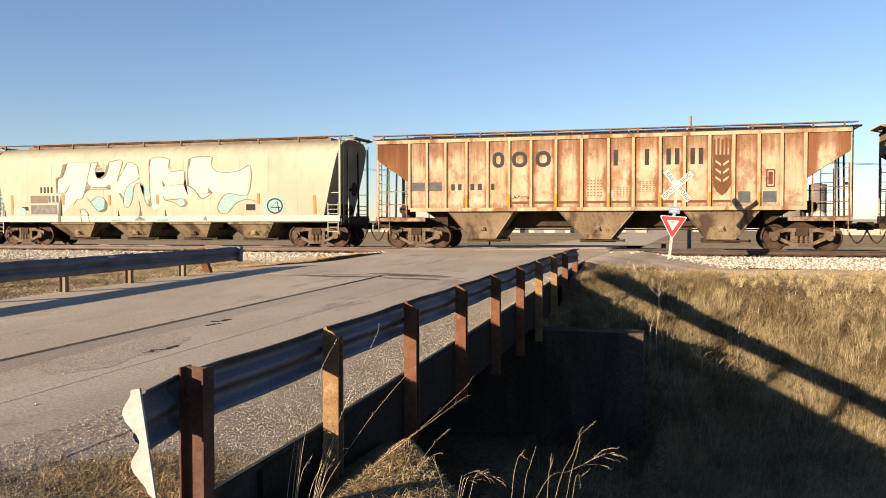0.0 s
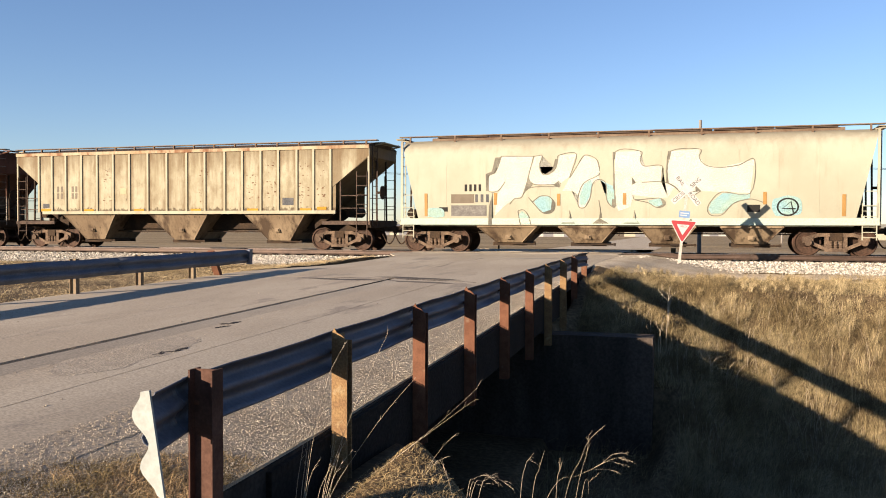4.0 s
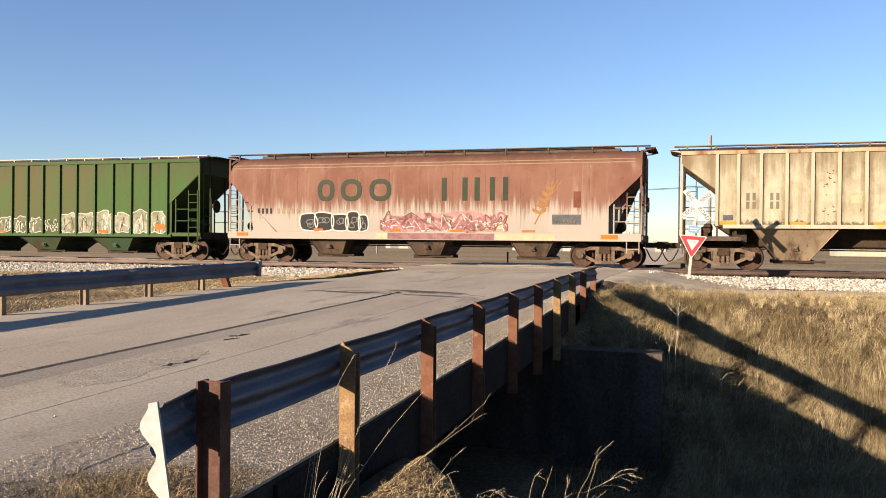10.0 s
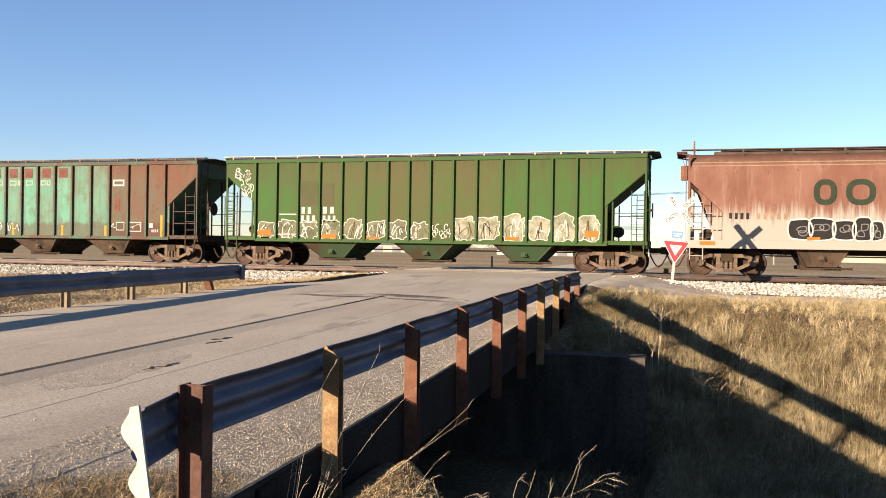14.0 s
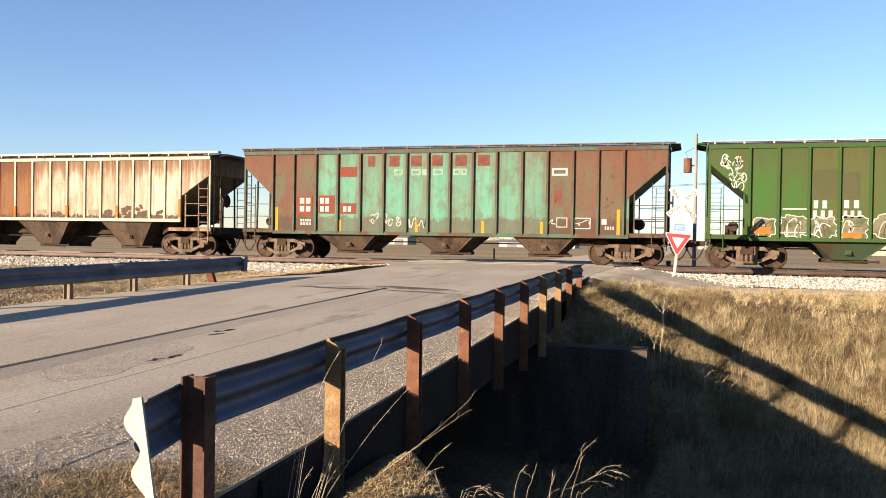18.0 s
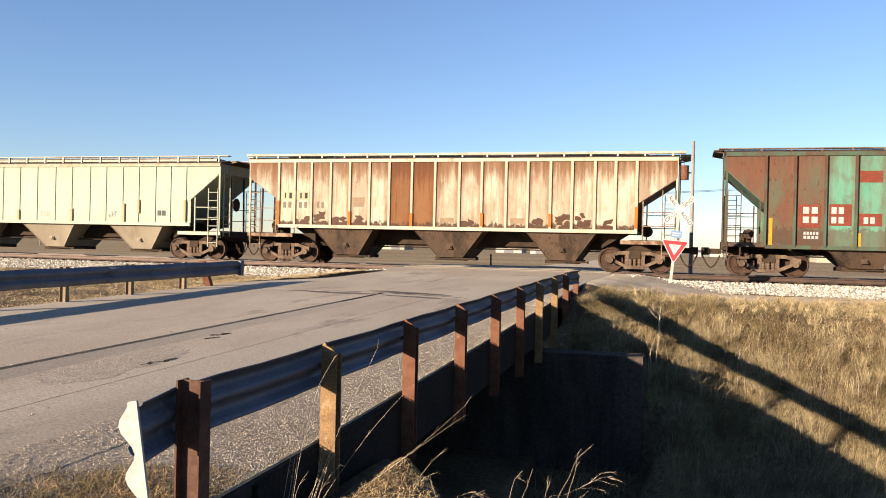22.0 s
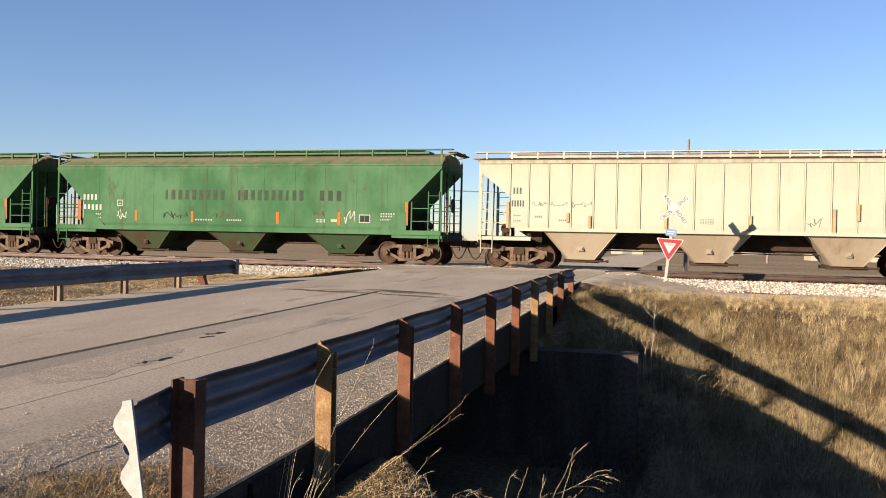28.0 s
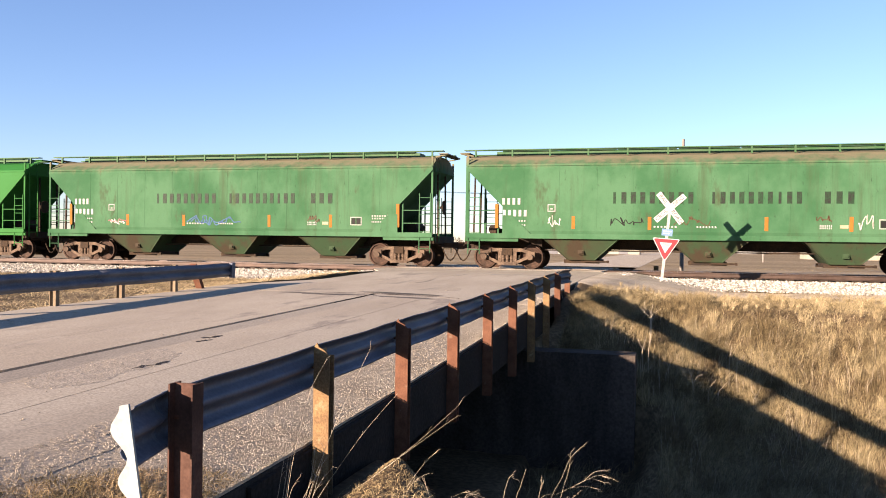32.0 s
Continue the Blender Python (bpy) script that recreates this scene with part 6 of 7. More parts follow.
for x0, x1, z0, z1 in ((4.12, 4.62, 1.66, 2.1), (4.92, 5.46, 1.67, 2.12), (-6.1, -5.8, 1.6, 1.9), (-5.5, -5.1, 1.6, 2.0), (-4.7, -4.3, 1.6, 1.85), (-3.8, -3.5, 1.6, 1.9), (3.2, 3.6, 1.6, 1.85), (0.6, 1.0, 1.6, 1.8), (5.8, 6.1, 1.6, 1.9)):
    for _ in range(7):
        u, v, w = rng.uniform(x0, x1), rng.uniform(z0, z1), rng.uniform(0.05, 0.17)
        paint_on("g", "rust_mark", [blob(rng, u - w, u + w, v - w * 0.7, v + w * 0.7, 8, 0.45)], flake_brown, "dark flaked rust patch", rng.uniform(0.003, 0.01))

# pale cream wagon
glyphs("h", -7.23, -6.87, 2.78, 3.02, 3, slate)
glyphs("h", -7.28, -6.77, 2.31, 2.54, 5, slate)
paint_on("h", "tag", scrawl(rng, -6.5, -5.2, 2.3, 2.5, 17, 0.02) + scrawl(rng, -5.0, -4.3, 2.28, 2.52, 9, 0.02), grey_p, "thin grey spray tag")
for x0, x1, z0, z1 in ((-7.2, -6.9, 1.95, 2.0), (-7.2, -6.9, 1.75, 1.8), (-6.4, -6.1, 1.9, 1.98), (-5.5, -5.2, 1.78, 1.85)):
    glyphs("h", x0, x1, z0, z1, 4, grey_p)
for x, z0, z1 in ((-7.4, 1.51, 2.48), (-5.15, 1.75, 2.09), (-4.36, 1.55, 1.99), (-1.66, 1.57, 1.99), (1.18, 1.52, 2.07), (3.86, 1.51, 2.32), (4.6, 1.92, 2.49), (6.87, 1.61, 2.5)):
    paint_on("h", "reflector", [rect(x - 0.05, x + 0.05, z0, z1)], plain("worn_orange_reflector", (0.30, 0.215, 0.115)), "worn orange reflector stripe", 0.06)
bars("h", "patch", [rect(5.52, 5.70, 1.82, 2.04), rect(5.73, 5.92, 1.82, 2.04)], slate)
for k in range(4):
    glyphs("h", -0.5, 0.0, 1.75 + k * 0.05, 1.775 + k * 0.05, 6, grey_p)
paint_on("h", "tag", scrawl(rng, 3.0, 3.5, 1.56, 2.08, 7, 0.022), grey_p, "thin grey spray tag")

# green wagons
letter_dark = surface("worn_black_letters", (0.018, 0.021, 0.016), (0.015, 0.038, 0.018), 5, 0.6)
for key in "ijk":
    # plain broad and narrow bars in place of the maker's name
    for x0, x1, shapes in ((-3.44, -0.46, "pbbbbbbbb"), (-0.01, 3.1, "pbbbbbbpbb"), (3.66, 4.75, "bbb")):
        w = (x1 - x0) / len(shapes)
        for i, c in enumerate(shapes):
            m, h = x0 + w * (i + 0.5), 0.045 if c == "p" else 0.26 * w
            paint_on(key, "letter_block", [rect(m - h, m + h, 2.46, 2.87)], letter_dark, "dark block lettering")
    glyphs(key, -7.45, -6.67, 2.42, 2.66, 4, white_p, "white stencilled bars")
    glyphs(key, -7.42, -6.43, 1.98, 2.22, 5, white_p, "white stencilled bars")
    glyphs(key, -7.4, -6.5, 1.78, 1.84, 9, white_p)
    glyphs(key, -7.4, -6.5, 1.62, 1.68, 9, white_p)
    for x, z0, z1 in ((-7.62, 1.54, 2.44), (-4.75, 1.53, 1.99), (-2.03, 1.52, 1.98), (1.90, 1.51, 1.99), (4.59, 1.51, 2.01), (7.41, 1.53, 2.44)):
        paint_on(key, "reflector", [rect(x - 0.06, x + 0.06, z0, z1)], orange, "orange reflector stripe")
    paint_on(key, "data_box", ring_block(-5.7, -5.41, 2.16, 2.43, 0.03) + [rect(-5.6, -5.5, 2.24, 2.28)], white_p, "small white data box")
    paint_on(key, "placard", ring_block(5.44, 5.91, 1.6, 1.93, 0.03), white_p, "white-framed black placard")
    bars(key, "placard", [rect(5.49, 5.65, 1.65, 1.88), rect(5.69, 5.86, 1.65, 1.88)], black)
    for x0, x1, z in ((-1.91, -1.06, 1.63), (-0.43, 0.28, 1.63), (3.59, 4.0, 1.7), (3.59, 4.0, 1.62), (6.32, 7.05, 1.97), (6.32, 7.05, 1.87), (6.32, 6.8, 1.74)):
        glyphs(key, x0, x1, z - 0.03, z + 0.03, 7, white_p)
    each(key, "patch", ((4.24, 4.5, 1.62, 1.73),), cream_p)
for x0, x1, z0, z1, m in ((-5.72, -5.2, 1.55, 2.05, spray_white), (4.8, 5.3, 1.56, 2.1, spray_white), (-3.4, -2.25, 1.66, 1.98, black), (-1.2, 0.05, 1.65, 2.06, brown_line), (3.5, 4.0, 1.8, 2.06, brown_line)):
    paint_on("i", "tag", scrawl(rng, x0, x1, z0, z1, 11, 0.035), m, "spray tag")
for x0, x1, z0, z1, m in ((-5.8, -4.8, 1.6, 1.85, pink), (-5.6, -4.9, 1.55, 1.8, spray_white), (-1.9, 0.2, 1.5, 1.95, blue_p), (-1.7, 0.6, 1.55, 1.9, blue_p), (3.6, 4.1, 1.7, 2.0, brown_line)):
    paint_on("j", "tag", scrawl(rng, x0, x1, z0, z1, 12, 0.045), m, "spray tag")

# weld seams of the smooth-sided wagons, and the gutter line under the green wagons' roofs
seam_paints = {"b": cream_clean, "d": red_old, "i": green_clean, "j": green_clean, "k": green_fresh}
for key, skin in seam_paints.items():
    spec = CARS[key][2]
    zs = [1.45, 2.2, 3.2, 3.7] if key in "bd" else [1.45, 2.4, 3.75, 3.9]
    for i in range(-5, 6):
        x = i * 1.32 + rng.uniform(-0.05, 0.05)
        paint_on(key, "weld_seam", [[(x - 0.014, a), (x + 0.014, a), (x + 0.014, b), (x - 0.014, b)] for a, b in zip(zs, zs[1:])], skin, "", 0.002)
for key in "ijk":
    spec = CARS[key][2]
    paint_on(key, "gutter", [rect(-spec["half"] + 0.02, spec["half"] - 0.02, 3.86, 3.915)], seam_paints[key], "", 0.03)

# ---- stones and grass ----
def stones(name, places, size, material, label, category, seed):
    """Loose stones joined into one: squashed, turned octahedra."""
    r = np.random.RandomState(seed)
    n = len(places)
    base = np.array([(1, 0, 0), (-1, 0, 0), (0, 1, 0), (0, -1, 0), (0, 0, 1), (0, 0, -1)], float)
    tri = np.array([(0, 2, 4), (2, 1, 4), (1, 3, 4), (3, 0, 4), (2, 0, 5), (1, 2, 5), (3, 1, 5), (0, 3, 5)])
    v = np.repeat(base[None], n, 0) * r.uniform(0.55, 1.25, (n, 6, 1)) + r.uniform(-0.25, 0.25, (n, 6, 3))
    v *= (np.asarray(size)[None, None] if np.ndim(size) == 0 else np.asarray(size)[:, None, None]) * r.uniform(0.6, 1.3, (n, 1, 1)) * np.array((1, 1, 0.75))
    a = r.uniform(0, math.tau, n)
    c, s = np.cos(a)[:, None], np.sin(a)[:, None]
    v[:, :, 0], v[:, :, 1] = v[:, :, 0] * c - v[:, :, 1] * s, v[:, :, 0] * s + v[:, :, 1] * c
    v += np.asarray(places)[:, None, :]
    f = tri[None] + (np.arange(n) * 6)[:, None, None]
    me = sheet_mesh(name, v.reshape(-1, 3).tolist(), f.reshape(-1, 3).tolist(), material)
    return tagged(new(name, me), label, category, kind="stuff")


r = np.random.RandomState(11)
places = []
while len(places) < 36000:
    x = r.uniform(-34, 9)
    y = r.triangular(27.0, 29.3, 31.8)
    if road_left(30) - 0.3 < x < -2.55:
        continue
    if x > -2.6 and (y < 27.6 or y < 29.0 - 0.35 * x and r.rand() < 0.85):
        continue
    places.append((x, y, surface_z(x, y) + r.uniform(-0.01, 0.04) - 0.05 * smooth(y, 30.2, 31.2)))
stones("ballast_stones", places, 0.037, ballast_mat, "pale crushed limestone ballast beside the track", "ballast", 3)
places = [(r.uniform(-34, 9), r.uniform(32.2, 33.5), -0.2 + r.uniform(-0.02, 0.03)) for _ in range(2500)]
places = [p for p in places if not road_left(30) - 0.3 < p[0] < -2.55]
stones("ballast_between_rails", places, 0.06, surface("dusty_ballast", (0.129, 0.107, 0.081), (0.086, 0.069, 0.051), 6, 0.9, 0, 40, 0.2, 0.3, island=0.35), "brown dusty ballast between the rails", "ballast", 4)
places, sizes = [], []
while len(places) < 52000:
    y = 3.6 + 14.5 * r.rand() ** 1.7
    x = -2.72 - 1.15 * r.rand() ** 1.6 * (1.25 if y < 6 else 1.0)
    places.append((x, y, road_z(x, y) + 0.006))
    sizes.append(r.uniform(0.0025, 0.0068))
stones("road_gravel", places, np.array(sizes), gravel_mat, "loose grey gravel along the road's edge", "gravel", 5)
places, sizes = [], []
for _ in range(1800):
    x, y = r.normal(-5.5, 0.28), r.normal(7.2, 0.6)
    places.append((x, y, road_z(x, y) + 0.003))
    sizes.append(r.uniform(0.002, 0.006))
for _ in range(260):
    x, y = r.uniform(-9.8, -3.2), r.uniform(4.5, 20)
    places.append((x, y, road_z(x, y) + 0.003))
    sizes.append(r.uniform(0.004, 0.011))
for _ in range(1500):
    x, y = r.uniform(-9.3, -8.6), r.uniform(6, 17)
    places.append((x, y, road_z(x, y) + 0.003))
    sizes.append(r.uniform(0.004, 0.009))
stones("road_grit", places, np.array(sizes), gravel_mat, "thin grey grit scattered on the concrete", "gravel", 6)


def blades(name, spots, heights, width, material, label, seed, lean=0.35, wind=(0.25, 0.1), flow=0.0):
    """Grass as one object: bent, tapering blades rooted at the spots."""
    q = np.random.RandomState(seed)
    p = np.asarray(spots)
    n = len(p)
    h = np.asarray(heights) * q.uniform(0.55, 1.25, n)
    a = q.uniform(0, math.tau, n)
    d = np.stack([np.cos(a), np.sin(a)], 1) * (q.uniform(0.05, 1.0, n) * lean)[:, None] + np.array(wind)[None] * q.uniform(0.3, 1.2, n)[:, None]
    if flow:
        f = np.array([(noise.noise(Vector((x * 1.5, y * 1.5, 3.0))) + 1.2 * noise.noise(Vector((x * 5, y * 5, 5.0))), noise.noise(Vector((x * 2.3, y * 2.3, 17.0)))) for x, y, _ in spots])
        d += f * flow
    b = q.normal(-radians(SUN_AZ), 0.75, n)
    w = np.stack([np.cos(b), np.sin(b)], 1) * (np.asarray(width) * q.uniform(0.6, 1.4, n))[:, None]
    v = np.zeros((n, 5, 3))
    v[:, 0, :2], v[:, 1, :2] = p[:, :2] - w / 2, p[:, :2] + w / 2
    v[:, 0, 2] = v[:, 1, 2] = p[:, 2] - 0.02
    mid = p[:, :2] + d * (h * 0.4)[:, None]
    v[:, 2, :2], v[:, 3, :2] = mid - w * 0.4, mid + w * 0.4
    v[:, 2, 2] = v[:, 3, 2] = p[:, 2] + h * 0.6
    v[:, 4, :2] = p[:, :2] + d * (h * 1.05)[:, None]
    v[:, 4, 2] = p[:, 2] + h * (1 - 0.3 * np.hypot(d[:, 0], d[:, 1]))
    k = (np.arange(n) * 5)[:, None]
    quads = (np.array([[0, 1, 3, 2]]) + k).tolist()
    tris = (np.array([[2, 3, 4]]) + k).tolist()
    return tagged(new(name, sheet_mesh(name, v.reshape(-1, 3).tolist(), quads + tris, material)), label, "grass", kind="stuff")


def tangle(name, spots, lengths, width, material, label, seed, swirl=0.7, loose=1.2, rise=(0.3, 1.35), droop=(0.4, 2.2)):
    """Matted dry grass as one object: blades that arch over, leaning together in swirls."""
    q = np.random.RandomState(seed)
    p = np.asarray(spots)
    n = len(p)
    seg = (np.asarray(lengths) * q.uniform(0.5, 1.3, n) / 3)[:, None]
    a = np.array([3.5 * noise.noise(Vector((x * swirl, y * swirl, 2.0))) for x, y, _ in spots]) + q.normal(0, loose, n) + 0.8
    e, bend = q.uniform(*rise, n), q.uniform(*droop, n) / 3
    tilt = q.uniform(-0.9, 0.9, n)
    side = np.stack([-np.sin(a) * np.cos(tilt), np.cos(a) * np.cos(tilt), np.sin(tilt)], 1) * (width * q.uniform(0.6, 1.4, n) / 2)[:, None]
    v = np.zeros((n, 7, 3))
    at = p.astype(float).copy()
    at[:, 2] -= 0.01
    for k in range(4):
        w = side * (1.0, 0.95, 0.7, 0.0)[k]
        if k < 3:
            v[:, 2 * k], v[:, 2 * k + 1] = at - w, at + w
        else:
            v[:, 6] = at
        el = e - bend * k
        at = at + np.stack([np.cos(a) * np.cos(el), np.sin(a) * np.cos(el), np.sin(el)], 1) * seg
        at[:, 2] = np.maximum(at[:, 2], p[:, 2] + 0.004)
        a = a + q.uniform(-0.35, 0.35, n)
    k = (np.arange(n) * 7)[:, None]
    faces = (np.array([[0, 1, 3, 2]]) + k).tolist() + (np.array([[2, 3, 5, 4]]) + k).tolist() + (np.array([[4, 5, 6]]) + k).tolist()
    return tagged(new(name, sheet_mesh(name, v.reshape(-1, 3).tolist(), faces, material)), label, "grass", kind="stuff")


def patchy(x, y, s=0.6):
    return 0.5 + 0.5 * noise.noise(Vector((x * s, y * s, 9.0)))


spots, hs = [], []
while len(spots) < 235000:
    y = r.uniform(11.5, 26.8)
    x = -2.45 + 17.5 * r.rand() ** 1.25
    k = patchy(x, y, 0.8)
    if r.rand() > (0.08 + 0.45 * k + 1.3 * patchy(x, y, 3.3) ** 3) * (1.0 if land_z(x, y) < -0.6 else 0.75 if y < 22.5 else 0.45 if y < 24.5 else 0.12):
        continue
    edge = shoulder(y) + 0.35
    if y < 16 and x < -0.3 and r.rand() < 0.92:
        continue
    if x < edge or (y > 23.6 and x < 1.2 + 0.5 * (26.8 - y)) and r.rand() < 0.93:
        continue
    spots.append((x, y, land_z(x, y)))
    short = smooth(-spots[-1][2], 0.48, 0.95) * (0.45 + 0.55 * smooth(x, -2.0, 0.5))
    if x < 0.6 and y < 20.6:
        short = max(short, 0.75)
    hs.append((0.10 + 0.32 * short) * (0.35 + 0.6 * k + 0.7 * patchy(x, y, 2.6) ** 2))
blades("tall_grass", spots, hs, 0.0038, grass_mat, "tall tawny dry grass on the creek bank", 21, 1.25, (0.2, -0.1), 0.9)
pick = r.permutation(len(spots))[:105000]
spots, hs = [spots[i] for i in pick], np.array([hs[i] for i in pick])
tangle("matted_grass", spots, 0.04 + hs * 1.5, 0.0042, grass_mat, "matted arching tawny grass on the creek bank", 27, 0.75, 0.55)

spots, hs = [], []
while len(spots) < 7000:
    y = r.uniform(10.0, 24.0)
    x = -1.8 + 16.5 * r.rand() ** 1.2
    if x < shoulder(y) + 0.5 or (y < 16 and x < -0.3) or r.rand() > patchy(x, y, 1.1) ** 2 * 1.6:
        continue
    spots.append((x, y, land_z(x, y)))
    hs.append((0.05 + 0.42 * smooth(-spots[-1][2], 0.5, 1.0)) * r.uniform(0.8, 1.3))
tuft_spots, tuft_hs = [], []
while len(tuft_spots) < 42000:
    y = r.uniform(12.5, 24.2)
    x = -1.6 + 15.5 * r.rand() ** 1.2
    if x < shoulder(y) + 0.7 or (y < 16.2 and x < 0.2) or r.rand() > 0.15 + patchy(x, y, 0.7):
        continue
    size = r.uniform(0.5, 1.0) * (0.6 + 0.4 * smooth(-land_z(x, y), 0.5, 1.0))
    for _ in range(r.randint(35, 80)):
        a, d = r.uniform(0, math.tau), 0.09 * size * r.rand() ** 0.5
        u, v = x + d * math.cos(a), y + d * math.sin(a)
        tuft_spots.append((u, v, land_z(u, v)))
        tuft_hs.append(0.44 * size)
tuft_mat = surface("tuft_straw", (0.34, 0.278, 0.160), (0.22, 0.17, 0.09), 0.9, 0.8, 0, 10, 0.3, 0, island=0.45, matte=1.0)
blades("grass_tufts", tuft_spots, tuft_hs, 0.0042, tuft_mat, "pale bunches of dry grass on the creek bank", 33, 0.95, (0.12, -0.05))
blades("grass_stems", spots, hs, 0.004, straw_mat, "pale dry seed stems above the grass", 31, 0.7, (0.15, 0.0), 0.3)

spots, hs = [], []
while len(spots) < 110000:
    x, y = r.uniform(-34, -10.3), r.uniform(6.0, 26.9)
    if r.rand() < 0.4:
        y = r.uniform(17.5, 26.9)
    if x > -34 + 0 and r.rand() > 0.4 + 0.6 * patchy(x, y):
        continue
    spots.append((x, y, surface_z(x, y)))
    hs.append(0.06 + 0.12 * patchy(x, y, 0.4))
for _ in range(9000):
    y = r.uniform(17.8, 26.6)
    x = road_left(y) - 1.2 * r.rand() ** 1.5
    spots.append((x, y, max(land_z(x, y), road_z(road_left(y), y) - 0.06 - 0.3 * (road_left(y) - x))))
    hs.append(0.08)
tangle("roadside_grass", spots, np.array(hs) * 1.5, 0.006, grass_low, "short matted tan winter grass beside the road", 22, 0.5, 0.9, (0.1, 1.1))

spots, hs = [], []
while len(spots) < 22000:
    x, y = r.uniform(-45, 14), 37.8 + 34 * r.rand() ** 1.6
    if -10.2 < x < -2.2 or r.rand() > patchy(x, y, 0.5) ** 2 * 1.8:
        continue
    spots.append((x, y, land_z(x, y)))
    hs.append(0.03 + 0.07 * patchy(x, y, 0.3))
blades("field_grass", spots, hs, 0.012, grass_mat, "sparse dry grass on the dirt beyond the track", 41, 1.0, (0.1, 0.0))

spots, hs = [], []
while len(spots) < 42000:
    x, y = -2.75 + 4.2 * r.rand() ** 1.6, r.uniform(3.4, 8.0)
    k = patchy(x, y, 1.5)
    if r.rand() > 0.3 + 0.7 * k or (x < -2.5 and y > 4.9):
        continue
    spots.append((x, y, land_z(x, y)))
    hs.append((0.018 + (0.032 + 0.10 * k) * smooth(-y, -6.3, -5.5)) * (0.5 + 0.5 * smooth(x, -2.3, -1.8)))
tangle("mound_grass", spots, hs, 0.0034, surface("mound_straw", (0.36, 0.275, 0.145), (0.20, 0.15, 0.075), 3.0, 0.85, 0, 12, 0.3, 0, island=0.5, matte=1.0), "pale dry grass on the earth mound beside the bridge", 24, 3.0, 1.6, (0.0, 1.4), (0.6, 3.2))

spots, hs = [], []
while len(spots) < 34000:
    y = r.uniform(2.8, 5.0)
    x = -3.78 + 0.78 * (y - 4.2) + 1.8 * r.rand() ** 0.7
    if x > -2.75:
        continue
    spots.append((x, y, road_z(x, y) - 0.01))
    hs.append(0.06 + 0.10 * patchy(x, y, 2.0) ** 1.5)
tangle("verge_grass", spots, hs, 0.0034, litter_mat, "dry curled trampled grass on the near verge", 23, 3.0, 1.6, (0.0, 1.4), (0.6, 3.2))


def weed(stalks, label, seed, r=0.0014):
    """A dry weed: bent stalks with side twigs."""
    q = random.Random(seed)
    ob = thing("dry_weed", label, "weed", "dry weeds")
    twigs = bmesh.new()
    for pts in stalks:
        x, y, z = pts[0]
        if r > 0.005 and z > land_z(x, y):
            pts = [(x, y, land_z(x, y) - 0.02)] + pts
        line = curve_points(pts, 5)
        m = len(line)
        bm, rings = bmesh.new(), []
        for i, p in enumerate(line):
            w = r * (1 - 0.5 * i / m)
            rings.append([bm.verts.new(Vector(p) + Vector((w * math.cos(k * math.tau / 5), w * math.sin(k * math.tau / 5), 0))) for k in range(5)])
        for u, v in zip(rings, rings[1:]):
            for k in range(5):
                bm.faces.new((u[k], u[(k + 1) % 5], v[(k + 1) % 5], v[k]))
        bm.faces.new(rings[0][::-1]), bm.faces.new(rings[-1])
        part("stalk", bm, straw_mat, ob)
        for i in range(int(m * 0.62), m):
            if q.random() < 0.5:
                a = Vector(line[i])
                d = ((a - Vector(line[i - 1])).normalized() + Vector((q.uniform(-0.6, 0.6), q.uniform(-0.5, 0.5), q.uniform(-0.2, 0.4)))).normalized() * q.uniform(0.015, 0.06)
                rod(twigs, a, a + d, r * 0.55, 4, r * 0.35)
                rod(twigs, a + d, a + d * 1.4 + Vector((0, 0, -0.012)), r * 0.4, 4, r * 0.25)
    tagged(part("seed_head", twigs, straw_mat, ob), "fine dry twigs and seed heads", kind="stuff")
    return ob


weed([[(-2.27, 4.5, -0.9), (-2.247, 4.5, -0.66), (-2.214, 4.5, -0.451), (-2.184, 4.5, -0.266)], [(-2.236, 4.5, -0.9), (-2.214, 4.5, -0.657), (-2.188, 4.5, -0.482), (-2.17, 4.5, -0.321)], [(-2.223, 4.5, -0.9), (-2.178, 4.5, -0.654), (-2.145, 4.5, -0.545), (-2.102, 4.5, -0.482)], [(-2.216, 4.5, -0.9), (-2.196, 4.5, -0.655), (-2.159, 4.5, -0.38), (-2.152, 4.5, -0.287)]], "tall pale dry weed stalks beside the guard rail", 1)
weed([[(-2.111, 4.5, -0.9), (-2.073, 4.5, -0.644), (-2.03, 4.5, -0.469), (-2.008, 4.5, -0.31)], [(-2.101, 4.5, -0.9), (-2.052, 4.5, -0.642), (-2.002, 4.5, -0.483), (-1.924, 4.5, -0.33)], [(-2.107, 4.5, -0.9), (-2.037, 4.5, -0.641), (-1.98, 4.5, -0.515), (-1.889, 4.5, -0.399)], [(-2.115, 4.5, -0.9), (-2.062, 4.5, -0.643), (-1.966, 4.5, -0.366), (-1.86, 4.5, -0.105), (-1.68, 4.5, 0.278)], [(-2.07, 4.5, -0.9), (-2.03, 4.5, -0.64), (-1.959, 4.5, -0.365), (-1.966, 4.5, -0.287)], [(-2.165, 4.5, -0.9), (-2.095, 4.5, -0.646), (-2.037, 4.5, -0.519), (-2.001, 4.5, -0.369)]], "clump of dry grass stalks beside the guard rail", 2)
weed([[(-2.134, 4.6, -0.88), (-2.054, 4.6, -0.672), (-1.902, 4.6, -0.435), (-1.725, 4.6, -0.192), (-1.545, 4.6, 0.018)]], "long leaning dry stalk", 3)
